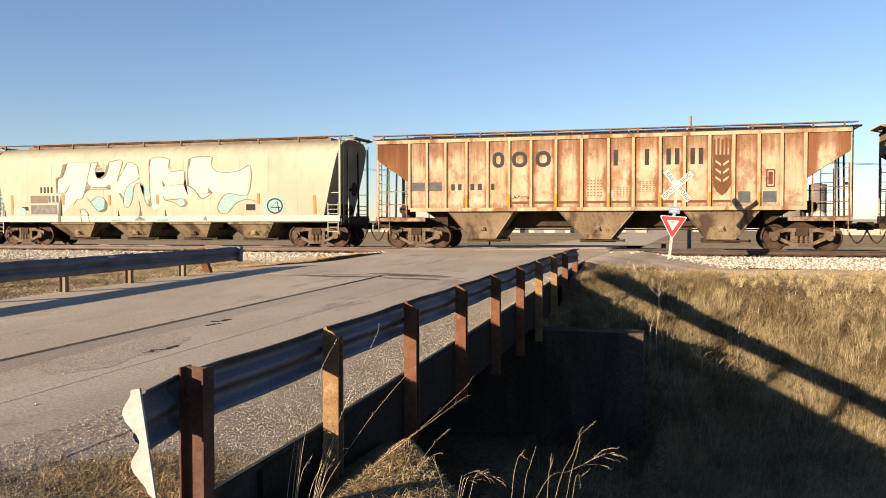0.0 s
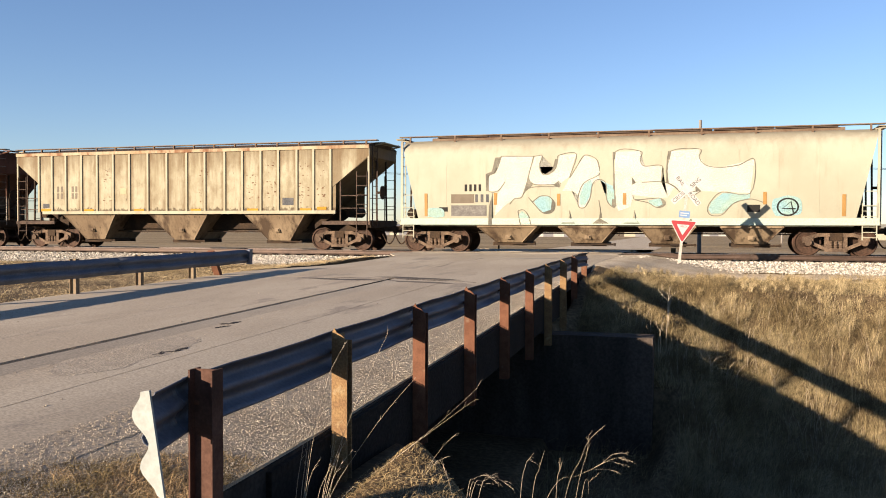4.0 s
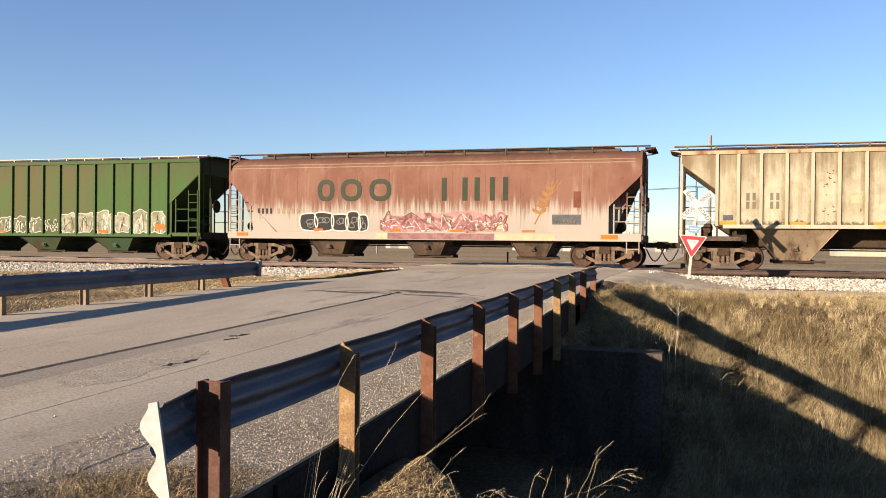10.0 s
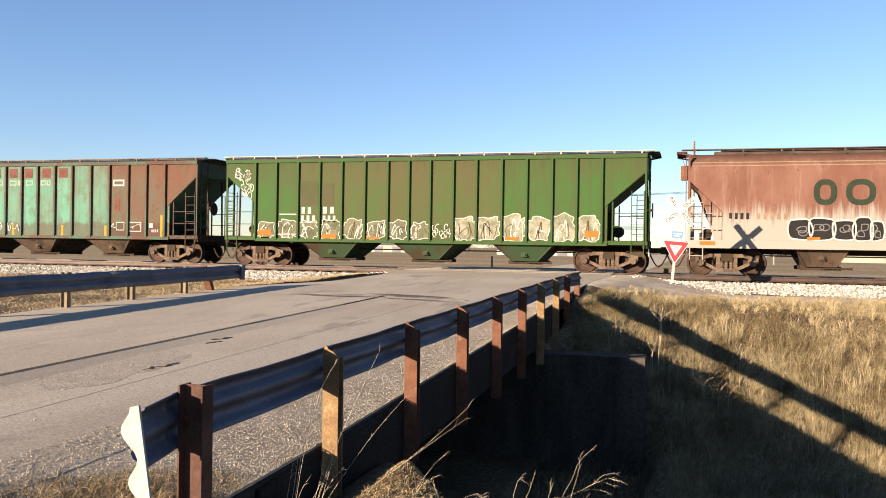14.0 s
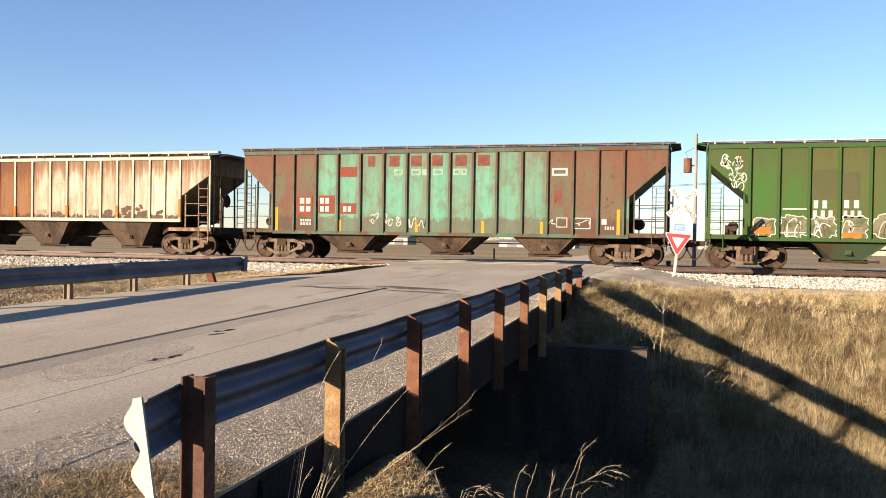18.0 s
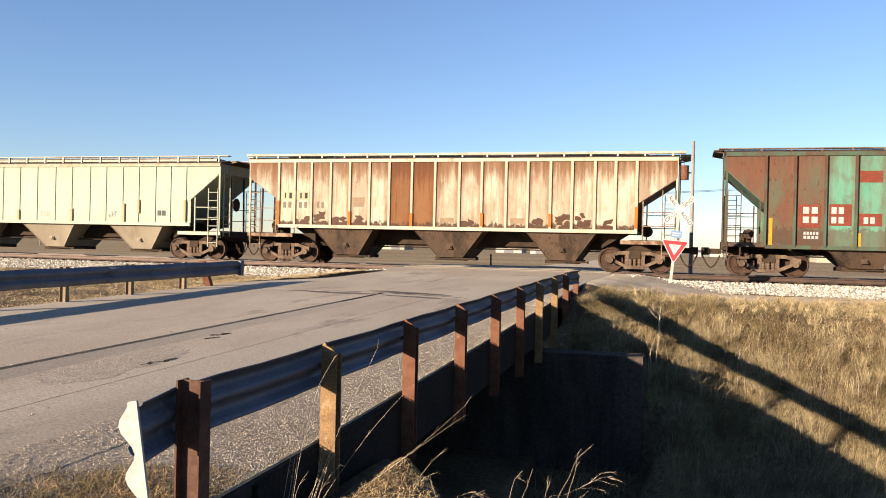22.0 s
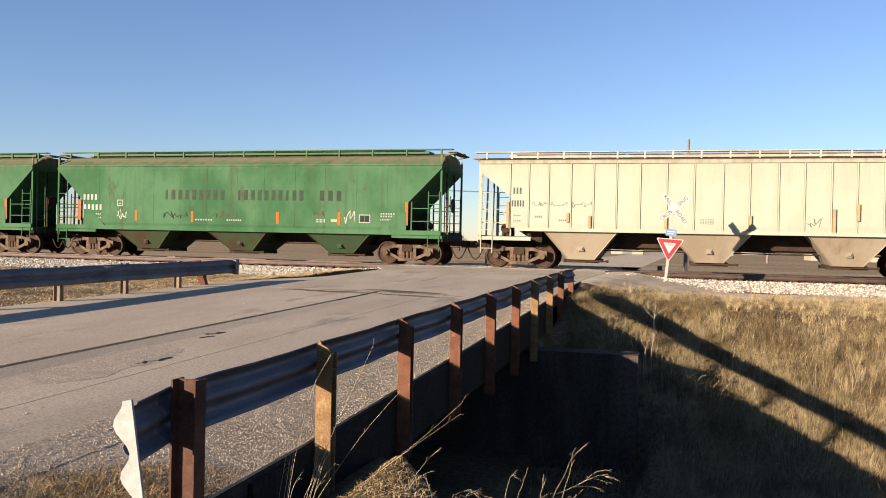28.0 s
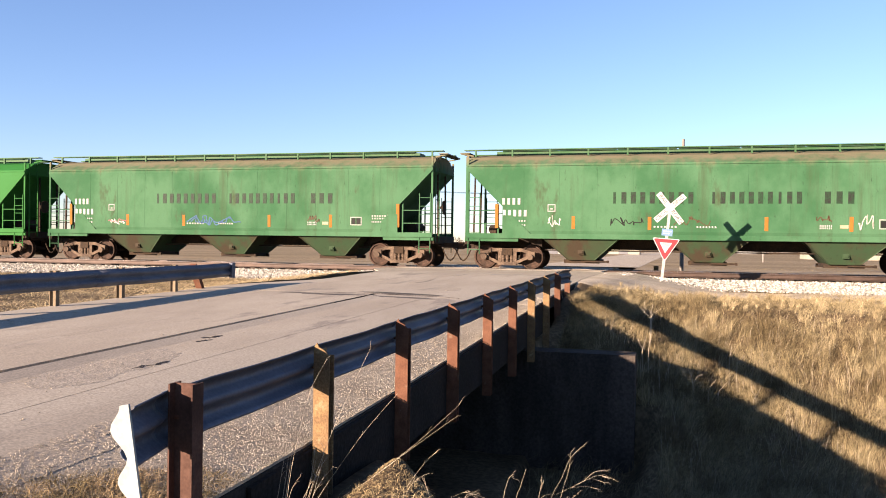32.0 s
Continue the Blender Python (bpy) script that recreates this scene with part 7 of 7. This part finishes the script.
weed([[(-2.123, 4.6, -0.88), (-1.945, 4.6, -0.662), (-1.69, 4.6, -0.475), (-1.416, 4.6, -0.246), (-1.184, 4.6, -0.027)], [(-1.69, 4.6, -0.475), (-1.383, 4.6, -0.234), (-1.21, 4.6, -0.102)]], "long leaning dry stalk with a loose seed head", 4)
weed([[(-2.396, 4.9, -0.9), (-2.335, 4.9, -0.49), (-2.237, 4.9, -0.096), (-2.178, 4.9, 0.039), (-2.128, 4.9, 0.123)]], "thin dry stalk before the post", 5)
weed([[(-1.675, 4.9, -0.95), (-1.624, 4.9, -0.722), (-1.581, 4.9, -0.607), (-1.473, 4.9, -0.454), (-1.402, 4.9, -0.38)], [(-1.369, 4.9, -0.95), (-1.419, 4.9, -0.703), (-1.455, 4.9, -0.597), (-1.487, 4.9, -0.531)], [(-1.67, 4.9, -0.95), (-1.61, 4.9, -0.721), (-1.552, 4.9, -0.588), (-1.473, 4.9, -0.523)]], "dry weed stalks on the earth mound", 6)
weed([[(-1.402, 5.0, -1.25), (-1.337, 5.0, -0.725), (-1.301, 5.0, -0.66), (-1.23, 5.0, -0.633), (-1.166, 5.0, -0.662)], [(-1.415, 5.0, -1.25), (-1.305, 5.0, -0.723), (-1.244, 5.0, -0.669), (-1.167, 5.0, -0.641), (-1.083, 5.0, -0.682)], [(-1.398, 5.0, -1.25), (-1.322, 5.0, -0.724), (-1.28, 5.0, -0.693), (-1.195, 5.0, -0.678)], [(-1.359, 5.0, -1.25), (-1.258, 5.0, -0.718), (-1.202, 5.0, -0.637), (-1.152, 5.0, -0.626)]], "curled dry grass on the creek bank", 7)
weed([[(-1.049, 5.0, -1.3), (-1.006, 5.0, -0.696), (-0.982, 5.0, -0.557), (-0.965, 5.0, -0.515), (-0.945, 5.0, -0.52)], [(-0.987, 5.0, -1.3), (-0.931, 5.0, -0.689), (-0.9, 5.0, -0.571), (-0.866, 5.0, -0.453)], [(-0.817, 5.0, -1.3), (-0.792, 5.0, -0.676), (-0.778, 5.0, -0.568), (-0.772, 5.0, -0.486)]], "thin dry stalks on the creek bank", 8)
weed([[(-0.865, 5.0, -1.3), (-0.728, 5.0, -0.671), (-0.652, 5.0, -0.49), (-0.603, 5.0, -0.37), (-0.511, 5.0, -0.274)], [(-0.762, 5.0, -1.3), (-0.668, 5.0, -0.665), (-0.616, 5.0, -0.454), (-0.603, 5.0, -0.34)], [(-1.091, 5.0, -1.3), (-0.819, 5.0, -0.679), (-0.668, 5.0, -0.585), (-0.537, 5.0, -0.508), (-0.465, 5.0, -0.442), (-0.382, 5.0, -0.429)], [(-0.569, 5.0, -0.527), (-0.488, 5.0, -0.484), (-0.414, 5.0, -0.497)], [(-0.602, 5.0, -0.546), (-0.504, 5.0, -0.531), (-0.433, 5.0, -0.545)], [(-0.537, 5.0, -0.508), (-0.446, 5.0, -0.461), (-0.401, 5.0, -0.47)], [(-0.705, 5.0, -1.3), (-0.635, 5.0, -0.662), (-0.596, 5.0, -0.612), (-0.556, 5.0, -0.576)]], "dry branching weed on the creek bank", 9)
weed([[(-0.59, 18.2, -0.92), (-0.58, 18.2, -0.63), (-0.54, 18.2, -0.31)], [(-0.58, 18.2, -0.63), (-0.45, 18.2, -0.44), (-0.31, 18.2, -0.39)], [(-0.58, 18.2, -0.66), (-0.7, 18.2, -0.48), (-0.79, 18.2, -0.36)], [(-0.57, 18.2, -0.52), (-0.68, 18.2, -0.41), (-0.71, 18.2, -0.28)]], "pale bare branching weed on the grassy bank", 50, 0.0052)
weed([[(-0.71, 16.9, -1.26), (-0.66, 16.9, -1.04), (-0.62, 16.9, -0.84)], [(-0.68, 16.9, -1.13), (-0.74, 16.9, -1.0), (-0.77, 16.9, -0.89)], [(-0.57, 16.9, -1.23), (-0.56, 16.9, -1.03), (-0.54, 16.9, -0.86)]], "pale bare branching weed on the grassy bank", 51, 0.0052)
weed([[(-0.23, 16.8, -1.55), (-0.17, 16.8, -1.37), (-0.13, 16.8, -1.24)], [(-0.19, 16.8, -1.41), (-0.26, 16.8, -1.31), (-0.3, 16.8, -1.2)]], "pale bare branching weed on the grassy bank", 52, 0.0052)
weed([[(0.29, 16.8, -1.82), (0.25, 16.8, -1.6), (0.18, 16.8, -1.42)], [(0.28, 16.8, -1.71), (0.35, 16.8, -1.56), (0.45, 16.8, -1.51)], [(0.25, 16.8, -1.65), (0.14, 16.8, -1.57), (0.06, 16.8, -1.42)]], "pale bare branching weed on the grassy bank", 53, 0.0052)
weed([[(0.73, 16.8, -1.87), (0.8, 16.8, -1.74), (0.89, 16.8, -1.63)], [(0.55, 16.8, -1.86), (0.59, 16.8, -1.73), (0.67, 16.8, -1.62)]], "pale bare branching weed on the grassy bank", 54, 0.0052)
weed([[(0.96, 17.6, -1.33), (0.98, 17.6, -1.19), (1.0, 17.6, -1.04)], [(1.1, 17.6, -1.45), (1.16, 17.6, -1.32), (1.24, 17.6, -1.23)]], "pale bare branching weed on the grassy bank", 55, 0.0052)
weed([[(1.37, 17.0, -2.0), (1.43, 17.0, -1.87), (1.5, 17.0, -1.73)], [(1.41, 17.0, -1.93), (1.35, 17.0, -1.83), (1.33, 17.0, -1.72)]], "pale bare branching weed on the grassy bank", 56, 0.0052)
weed([[(-2.66, 19.9, -0.75), (-2.48, 19.9, -0.48), (-2.33, 19.9, -0.31)], [(-2.59, 19.9, -0.64), (-2.64, 19.9, -0.38), (-2.67, 19.9, -0.22)], [(-2.53, 19.9, -0.59), (-2.38, 19.9, -0.55), (-2.25, 19.9, -0.5)]], "pale bare branching weed on the grassy bank", 57, 0.0052)

# ---- crossing signs ----
sign_white = surface("sign_white", (0.343, 0.343, 0.326), (0.309, 0.304, 0.283), 6, 0.5, 0, 40, 0.06, 0.0)
sign_red = plain("sign_red", (0.236, 0.013, 0.017), 0.45)
sign_black = plain("sign_black", (0.009, 0.009, 0.009), 0.5)
sign_blue = plain("sign_blue", (0.095, 0.180, 0.309), 0.5)
post_white = surface("weathered_white_post", (0.317, 0.309, 0.283), (0.266, 0.248, 0.214), 5, 0.7)

SIGN = pose(-0.60, 28.45, -0.42, 0, 5.6, 0)
sign = thing("crossing_sign", "leaning white post with a crossbuck and a red yield sign", "road sign", at=SIGN)
bm = box(bmesh.new(), -0.045, 0.045, -0.03, 0.03, -0.35, 2.75)
part("post", bm, post_white, sign)


def words(text, parent, at, size, material):
    cu = bpy.data.curves.new("lettering", "FONT")
    cu.body, cu.size, cu.extrude = text, size, 0.001
    cu.align_x, cu.align_y = "CENTER", "CENTER"
    cu.materials.append(material)
    ob = new("lettering", cu)
    ob.parent = parent
    ob.matrix_basis = at
    return ob


for turn, y, first, second in ((47, -0.05, "RAIL", "ROAD"), (-47, -0.038, "CROS", "SING")):
    # a board turned about the post: its text runs along the board
    m = pose(0, y, 2.60, 0, turn, 0)
    bm = bmesh.new()
    prism(bm, [(-0.60, -0.095), (0.60, -0.095), (0.61, -0.08), (0.61, 0.08), (0.60, 0.095), (-0.60, 0.095), (-0.61, 0.08), (-0.61, -0.08)], -0.006, 0.006, "y")
    board = part("crossbuck_board", bm, sign_white, sign, "white board with black words", m)
    words(first, board, pose(-0.35, -0.008, 0, 90), 0.175, sign_black)
    words(second, board, pose(0.35, -0.008, 0, 90), 0.175, sign_black)


def rounded_triangle(side, r, cut=5):
    """A triangle that stands on its point, corners rounded."""
    h = side * math.sqrt(3) / 2
    corners = [Vector((-side / 2, h / 3)), Vector((0, -2 * h / 3)), Vector((side / 2, h / 3))]
    out = []
    for i, c in enumerate(corners):
        a, b = corners[i - 1], corners[(i + 1) % 3]
        p, q = c + (a - c).normalized() * r, c + (b - c).normalized() * r
        for k in range(cut):
            u = k / (cut - 1)
            out.append(tuple(p * (1 - u) ** 2 + c * 2 * u * (1 - u) + q * u * u))
    return out


plate = part("yield_plate", prism(bmesh.new(), rounded_triangle(0.88, 0.07), -0.008, 0.0, "y"), sign_white, sign, "white-edged red yield triangle", pose(0, -0.035, 1.36, 0, -1.5, 0))
part("red_field", prism(bmesh.new(), rounded_triangle(0.80, 0.07), -0.012, -0.007, "y"), sign_red, plate)
part("white_field", prism(bmesh.new(), rounded_triangle(0.40, 0.03), -0.016, -0.011, "y"), sign_white, plate)
words("YIELD", plate, pose(0, -0.018, 0.055, 90), 0.085, sign_red)
part("blue_plate", box(bmesh.new(), -0.17, 0.17, -0.045, -0.033, 1.70, 1.92), sign_blue, sign, "small blue information plate")
part("stencil", box(bmesh.new(), -0.13, 0.13, -0.047, -0.045, 1.83, 1.86), sign_white, sign)
part("stencil", box(bmesh.new(), -0.13, 0.08, -0.047, -0.045, 1.76, 1.79), sign_white, sign)

# ---- poles and wires behind the track ----
wood_pole = surface("pole_wood", (0.215, 0.195, 0.168), (0.165, 0.145, 0.12), 3, 0.85, 0, 30, 0.25, 0.3, stretch=(1, 1, 0.1))


def utility_pole(x, y, h, arm, label):
    ob = thing("utility_pole", label, "utility pole", "poles along the track", pose(x, y, FIELD - 0.1))
    part("shaft", rod(bmesh.new(), (0, 0, 0), (0, 0, h), 0.10, 10, 0.07), wood_pole, ob)
    if arm:
        part("cross_arm", box(bmesh.new(), -1.1, 1.1, -0.06, 0.06, h - 0.7, h - 0.58), wood_pole, ob)
        for k in (-1.0, -0.5, 0.5, 1.0):
            part("insulator", rod(bmesh.new(), (k, 0, h - 0.58), (k, 0, h - 0.42), 0.045, 8), galv, ob)
    return ob


pole = utility_pole(0.06, 43.0, 6.75, False, "weathered wooden utility pole with a rusty transformer")
can = part("transformer", rod(bmesh.new(), (-0.38, -0.05, 4.85), (-0.38, -0.05, 5.55), 0.20, 14), rust_post, pole, "rust-red transformer can")
part("bracket", bar(bmesh.new(), (-0.38, -0.05, 5.2), (0, 0, 5.2), 0.07), galv, can)
part("wire_drop", tube(bmesh.new(), [(-0.38, -0.05, 5.55), (-0.5, 0, 5.85), (0, 0, 6.1)], 0.012, 4), sign_black, pole)
poles = [(7.95, 90.0, 8.3), (52.0, 90.0, 8.3), (-36.0, 90.0, 8.3), (-80.0, 90.0, 8.3)]
for x, y, h in poles:
    utility_pole(x, y, h, True, "distant wooden pole with a cross-arm")
for z, dx in ((-0.55, -1.0), (-0.55, 1.0)):
    ob = thing("overhead_wire", "thin dark overhead wire between poles", "wire", "wires")
    order = sorted(poles)
    for a, b in zip(order, order[1:]):
        pts = [(a[0] + (b[0] - a[0]) * u + dx, 90.0, FIELD - 0.1 + 8.3 - 0.42 - 0.9 * math.sin(math.pi * u)) for u in [i / 8 for i in range(9)]]
        part("span", tube(bmesh.new(), pts, 0.02, 4), sign_black, ob)

# crossing furniture beyond the rails
post_far = thing("marker_post", "weathered timber post beside the crossing", "post", at=pose(-1.0, 37.6, FIELD))
part("shaft", box(bmesh.new(), -0.1, 0.1, -0.1, 0.1, -0.2, 0.55), surface("tan_timber", (0.180, 0.133, 0.077), (0.137, 0.098, 0.056), 3, 0.85), post_far)
post_iron = thing("marker_post", "thin dark iron stake beside the track", "post", at=pose(-8.5, 36.9, FIELD))
part("shaft", box(bmesh.new(), -0.03, 0.03, -0.03, 0.03, -0.2, 0.95), under_dark, post_iron)

# ---- the far side ----
tagged(new("farm_track", sheet_mesh("farm_track", [(-400, 38.2, FIELD + 0.05), (400, 38.2, FIELD + 0.05), (400, 56, FIELD + 0.05), (-400, 56, FIELD + 0.05)], [(0, 1, 2, 3)], surface("dusty_dirt", (0.285, 0.222, 0.135), (0.20, 0.152, 0.09), 0.35, 0.95, 0, 9, 0.3, 0.5, 0.03, (0.4, 1, 1)))), "wide dusty dirt track parallel to the railway", "road", kind="structure")
tagged(new("stubble_field", sheet_mesh("stubble_field", [(-3000, 56, FIELD + 0.04), (3000, 56, FIELD + 0.04), (3000, 3400, FIELD + 0.04), (-3000, 3400, FIELD + 0.04)], [(0, 1, 2, 3)],
    surface("dry_stubble", (0.255, 0.192, 0.108), (0.185, 0.138, 0.074), 0.12, 0.95, 0, 3, 0.3, 0.4, 0.05, (0.3, 1, 1)))), "flat tan field of winter stubble", "field", kind="structure")
zinc = surface("grain_bin_steel", (0.34, 0.335, 0.31), (0.29, 0.285, 0.265), 0.6, 0.6, 0.0, 5, 0.1, 0.0)
dull = surface("grey_silo_steel", (0.125, 0.118, 0.108), (0.10, 0.093, 0.085), 0.4, 0.8, 0, 4, 0.15, 0.0)
white_wall = surface("white_siding", (0.309, 0.300, 0.274), (0.274, 0.266, 0.240), 0.5, 0.7, 0, 5, 0.1, 0.0)
roof_grey = surface("grey_roofing", (0.146, 0.146, 0.150), (0.116, 0.116, 0.120), 0.5, 0.7, 0, 5, 0.1, 0.0)
cream_wall = surface("pale_yellow_siding", (0.300, 0.283, 0.214), (0.266, 0.248, 0.188), 0.5, 0.7, 0, 5, 0.1, 0.0)


def grain_bin(x, y, r_, h, cone, material, label):
    ob = thing("grain_bin", label, "grain bin", "farm silos", pose(x, y, FIELD))
    part("wall", rod(bmesh.new(), (0, 0, 0), (0, 0, h), r_, 24), material, ob)
    part("roof", rod(bmesh.new(), (0, 0, h), (0, 0, h + cone), r_ * 1.03, 24, r_ * 0.12), material, ob)
    me = shared("hoop/%.2f" % r_, lambda: rod(bmesh.new(), (0, 0, 0), (0, 0, 0.12), r_ + 0.05, 24), material)
    for k in range(1, int(h / 1.4)):
        part("hoop", me, None, ob, at=pose(0, 0, k * 1.4))
    return ob


grain_bin(18.6, 250, 3.45, 5.4, 2.2, zinc, "round galvanised grain bin with a cone roof")
grain_bin(36.0, 262, 1.9, 4.6, 1.2, zinc, "small galvanised grain bin")
grain_bin(23.0, 285, 2.0, 11.6, 0.6, white_wall, "tall slender white silo")
grain_bin(27.0, 287, 1.9, 10.4, 0.6, white_wall, "tall slender white silo")
grain_bin(31.8, 282, 3.2, 14.6, 0.8, dull, "tall brown concrete silo")
grain_bin(38.4, 284, 2.6, 14.0, 0.6, dull, "tall brown concrete silo")
leg = thing("elevator_leg", "steel grain elevator leg above the silos", "grain elevator", "farm silos", pose(25.0, 283, FIELD))
for k in (-0.5, 0.5):
    part("leg", bar(bmesh.new(), (k, 0, 0), (k, 0, 21), 0.3), zinc, leg)
part("head", box(bmesh.new(), -0.9, 0.9, -0.6, 0.6, 21, 22.6), zinc, leg)
part("spout", bar(bmesh.new(), (0.4, 0, 20.8), (6.4, 0, 15.2), 0.4), zinc, leg)


def shed(x, y, w, d, h, rise, wall_m, roof_m, label, doors=1):
    ob = thing("farm_shed", label, "shed", "distant buildings", pose(x, y, FIELD))
    part("wall", box(bmesh.new(), -w / 2, w / 2, 0, d, 0, h), wall_m, ob)
    part("roof", prism(bmesh.new(), [(-0.3, h), (d / 2, h + rise), (d + 0.3, h)], -w / 2 - 0.3, w / 2 + 0.3, "x"), roof_m, ob)
    for i in range(doors):
        u = -w / 2 + w * (i + 0.5) / doors
        part("door", box(bmesh.new(), u - 0.9, u + 0.9, -0.06, 0.0, 0.0, min(h - 0.3, 2.2)), roof_m, ob)
    return ob


shed(22.5, 128, 11.0, 7.0, 1.5, 0.75, cream_wall, cream_wall, "low pale yellow shed across the field", 2)
shed(41.0, 140, 10.0, 8.0, 2.0, 0.8, white_wall, white_wall, "long white farm shed", 3)
shed(-24.0, 152, 7.5, 6.0, 0.95, 0.5, white_wall, roof_grey, "low white building beyond the field", 2)
shed(-33.0, 158, 5.0, 5.0, 1.0, 0.5, white_wall, roof_grey, "low white building beyond the field", 1)
shed(-10.5, 165, 6.0, 5.0, 1.1, 0.5, cream_wall, roof_grey, "pale house beyond the field", 1)
shed(5.5, 190, 9.0, 5.0, 1.0, 0.5, white_wall, roof_grey, "low white building beyond the field", 2)
shed(-62.0, 170, 8.0, 6.0, 1.6, 0.8, cream_wall, roof_grey, "pale house beyond the field", 2)

bark = surface("bare_twigs", (0.069, 0.051, 0.039), (0.095, 0.073, 0.051), 0.3, 0.9, 0, 2, 0.2, 0)


def bare_tree(x, y, h, spread, seed):
    """A leafless tree: a forked trunk, limbs, and a crown of fine branches."""
    q = random.Random(seed)
    ob = thing("bare_tree", "distant leafless grey-brown winter tree", "tree", "distant bare trees", pose(x, y, FIELD - 0.1))
    wood, fine = bmesh.new(), bmesh.new()

    def grow(p, d, length, r, level):
        e = p + d * length
        rod(wood if level < 2 else fine, p, e, r, 5 if level < 2 else 3, r * 0.7)
        if level == 5:
            return
        for _ in range(3 if level < 3 else 2 + (q.random() < 0.5)):
            turn = Vector((q.uniform(-1, 1) * spread, q.uniform(-1, 1) * spread, q.uniform(-0.25, 0.6)))
            grow(p + d * length * q.uniform(0.65, 1.0), (d + turn * 0.75).normalized(), length * q.uniform(0.58, 0.8), r * 0.58, level + 1)

    grow(Vector((0, 0, 0)), Vector((q.uniform(-0.1, 0.1), 0, 1)).normalized(), h * 0.30, h * 0.026, 0)
    part("trunk", wood, bark, ob)
    tagged(part("crown", fine, bark, ob), "fine bare branches", kind="stuff")


for i, (x, y, h, spread) in enumerate(((-15.8, 180, 5.6, 1.0), (-30.0, 182, 6.4, 0.9), (-38.5, 186, 5.0, 1.1), (-52.0, 200, 4.6, 1.1), (-75.0, 205, 5.4, 1.0), (44.0, 210, 4.8, 1.1))):
    bare_tree(x, y, h, spread, 70 + i)

q = np.random.RandomState(5)
twigs, quads = [], []
for i in range(120):
    cx, cy = q.uniform(-230, 200), q.uniform(190, 330)
    if -6 < cx < 60 and q.rand() < 0.7:
        continue
    hh, ww = q.uniform(1.8, 4.6), q.uniform(2.5, 7.0)
    for k in range(130):
        a, u = q.uniform(0, math.tau), q.rand() ** 0.6
        px, py = cx + math.cos(a) * ww * 0.5 * u, cy + math.sin(a) * ww * 0.3 * u
        z = FIELD + hh * q.rand() * (1 - 0.55 * u)
        dx, dz, t_ = q.normal(0, 0.5), abs(q.normal(0.3, 0.45)), q.uniform(0.03, 0.10)
        n0 = len(twigs)
        twigs += [(px - t_, py, z), (px + t_, py, z), (px + dx, py + q.normal(0, 0.2), z + dz)]
        quads.append((n0, n0 + 1, n0 + 2))
tagged(new("far_thicket", sheet_mesh("far_thicket", twigs, quads, bark)), "distant bare brown winter thickets", "trees", kind="stuff")


# ---- what moves ----
def motions():
    """The train rolls by; the wheels turn with it."""
    steps = [i * 4 / 30 for i in range(241)]
    for key, (ob, center, _) in CARS.items():
        walk(ob, [(t, pose(center + dist(t), TRACK_Y, 0)) for t in range(0, 33)])
        for w, x in WHEELS[key]:
            walk(w, [(t, pose(x, 0, WHEEL_R) @ Matrix.Rotation((dist(t) - dist(0)) / WHEEL_R, 4, "Y")) for t in steps])


motions()
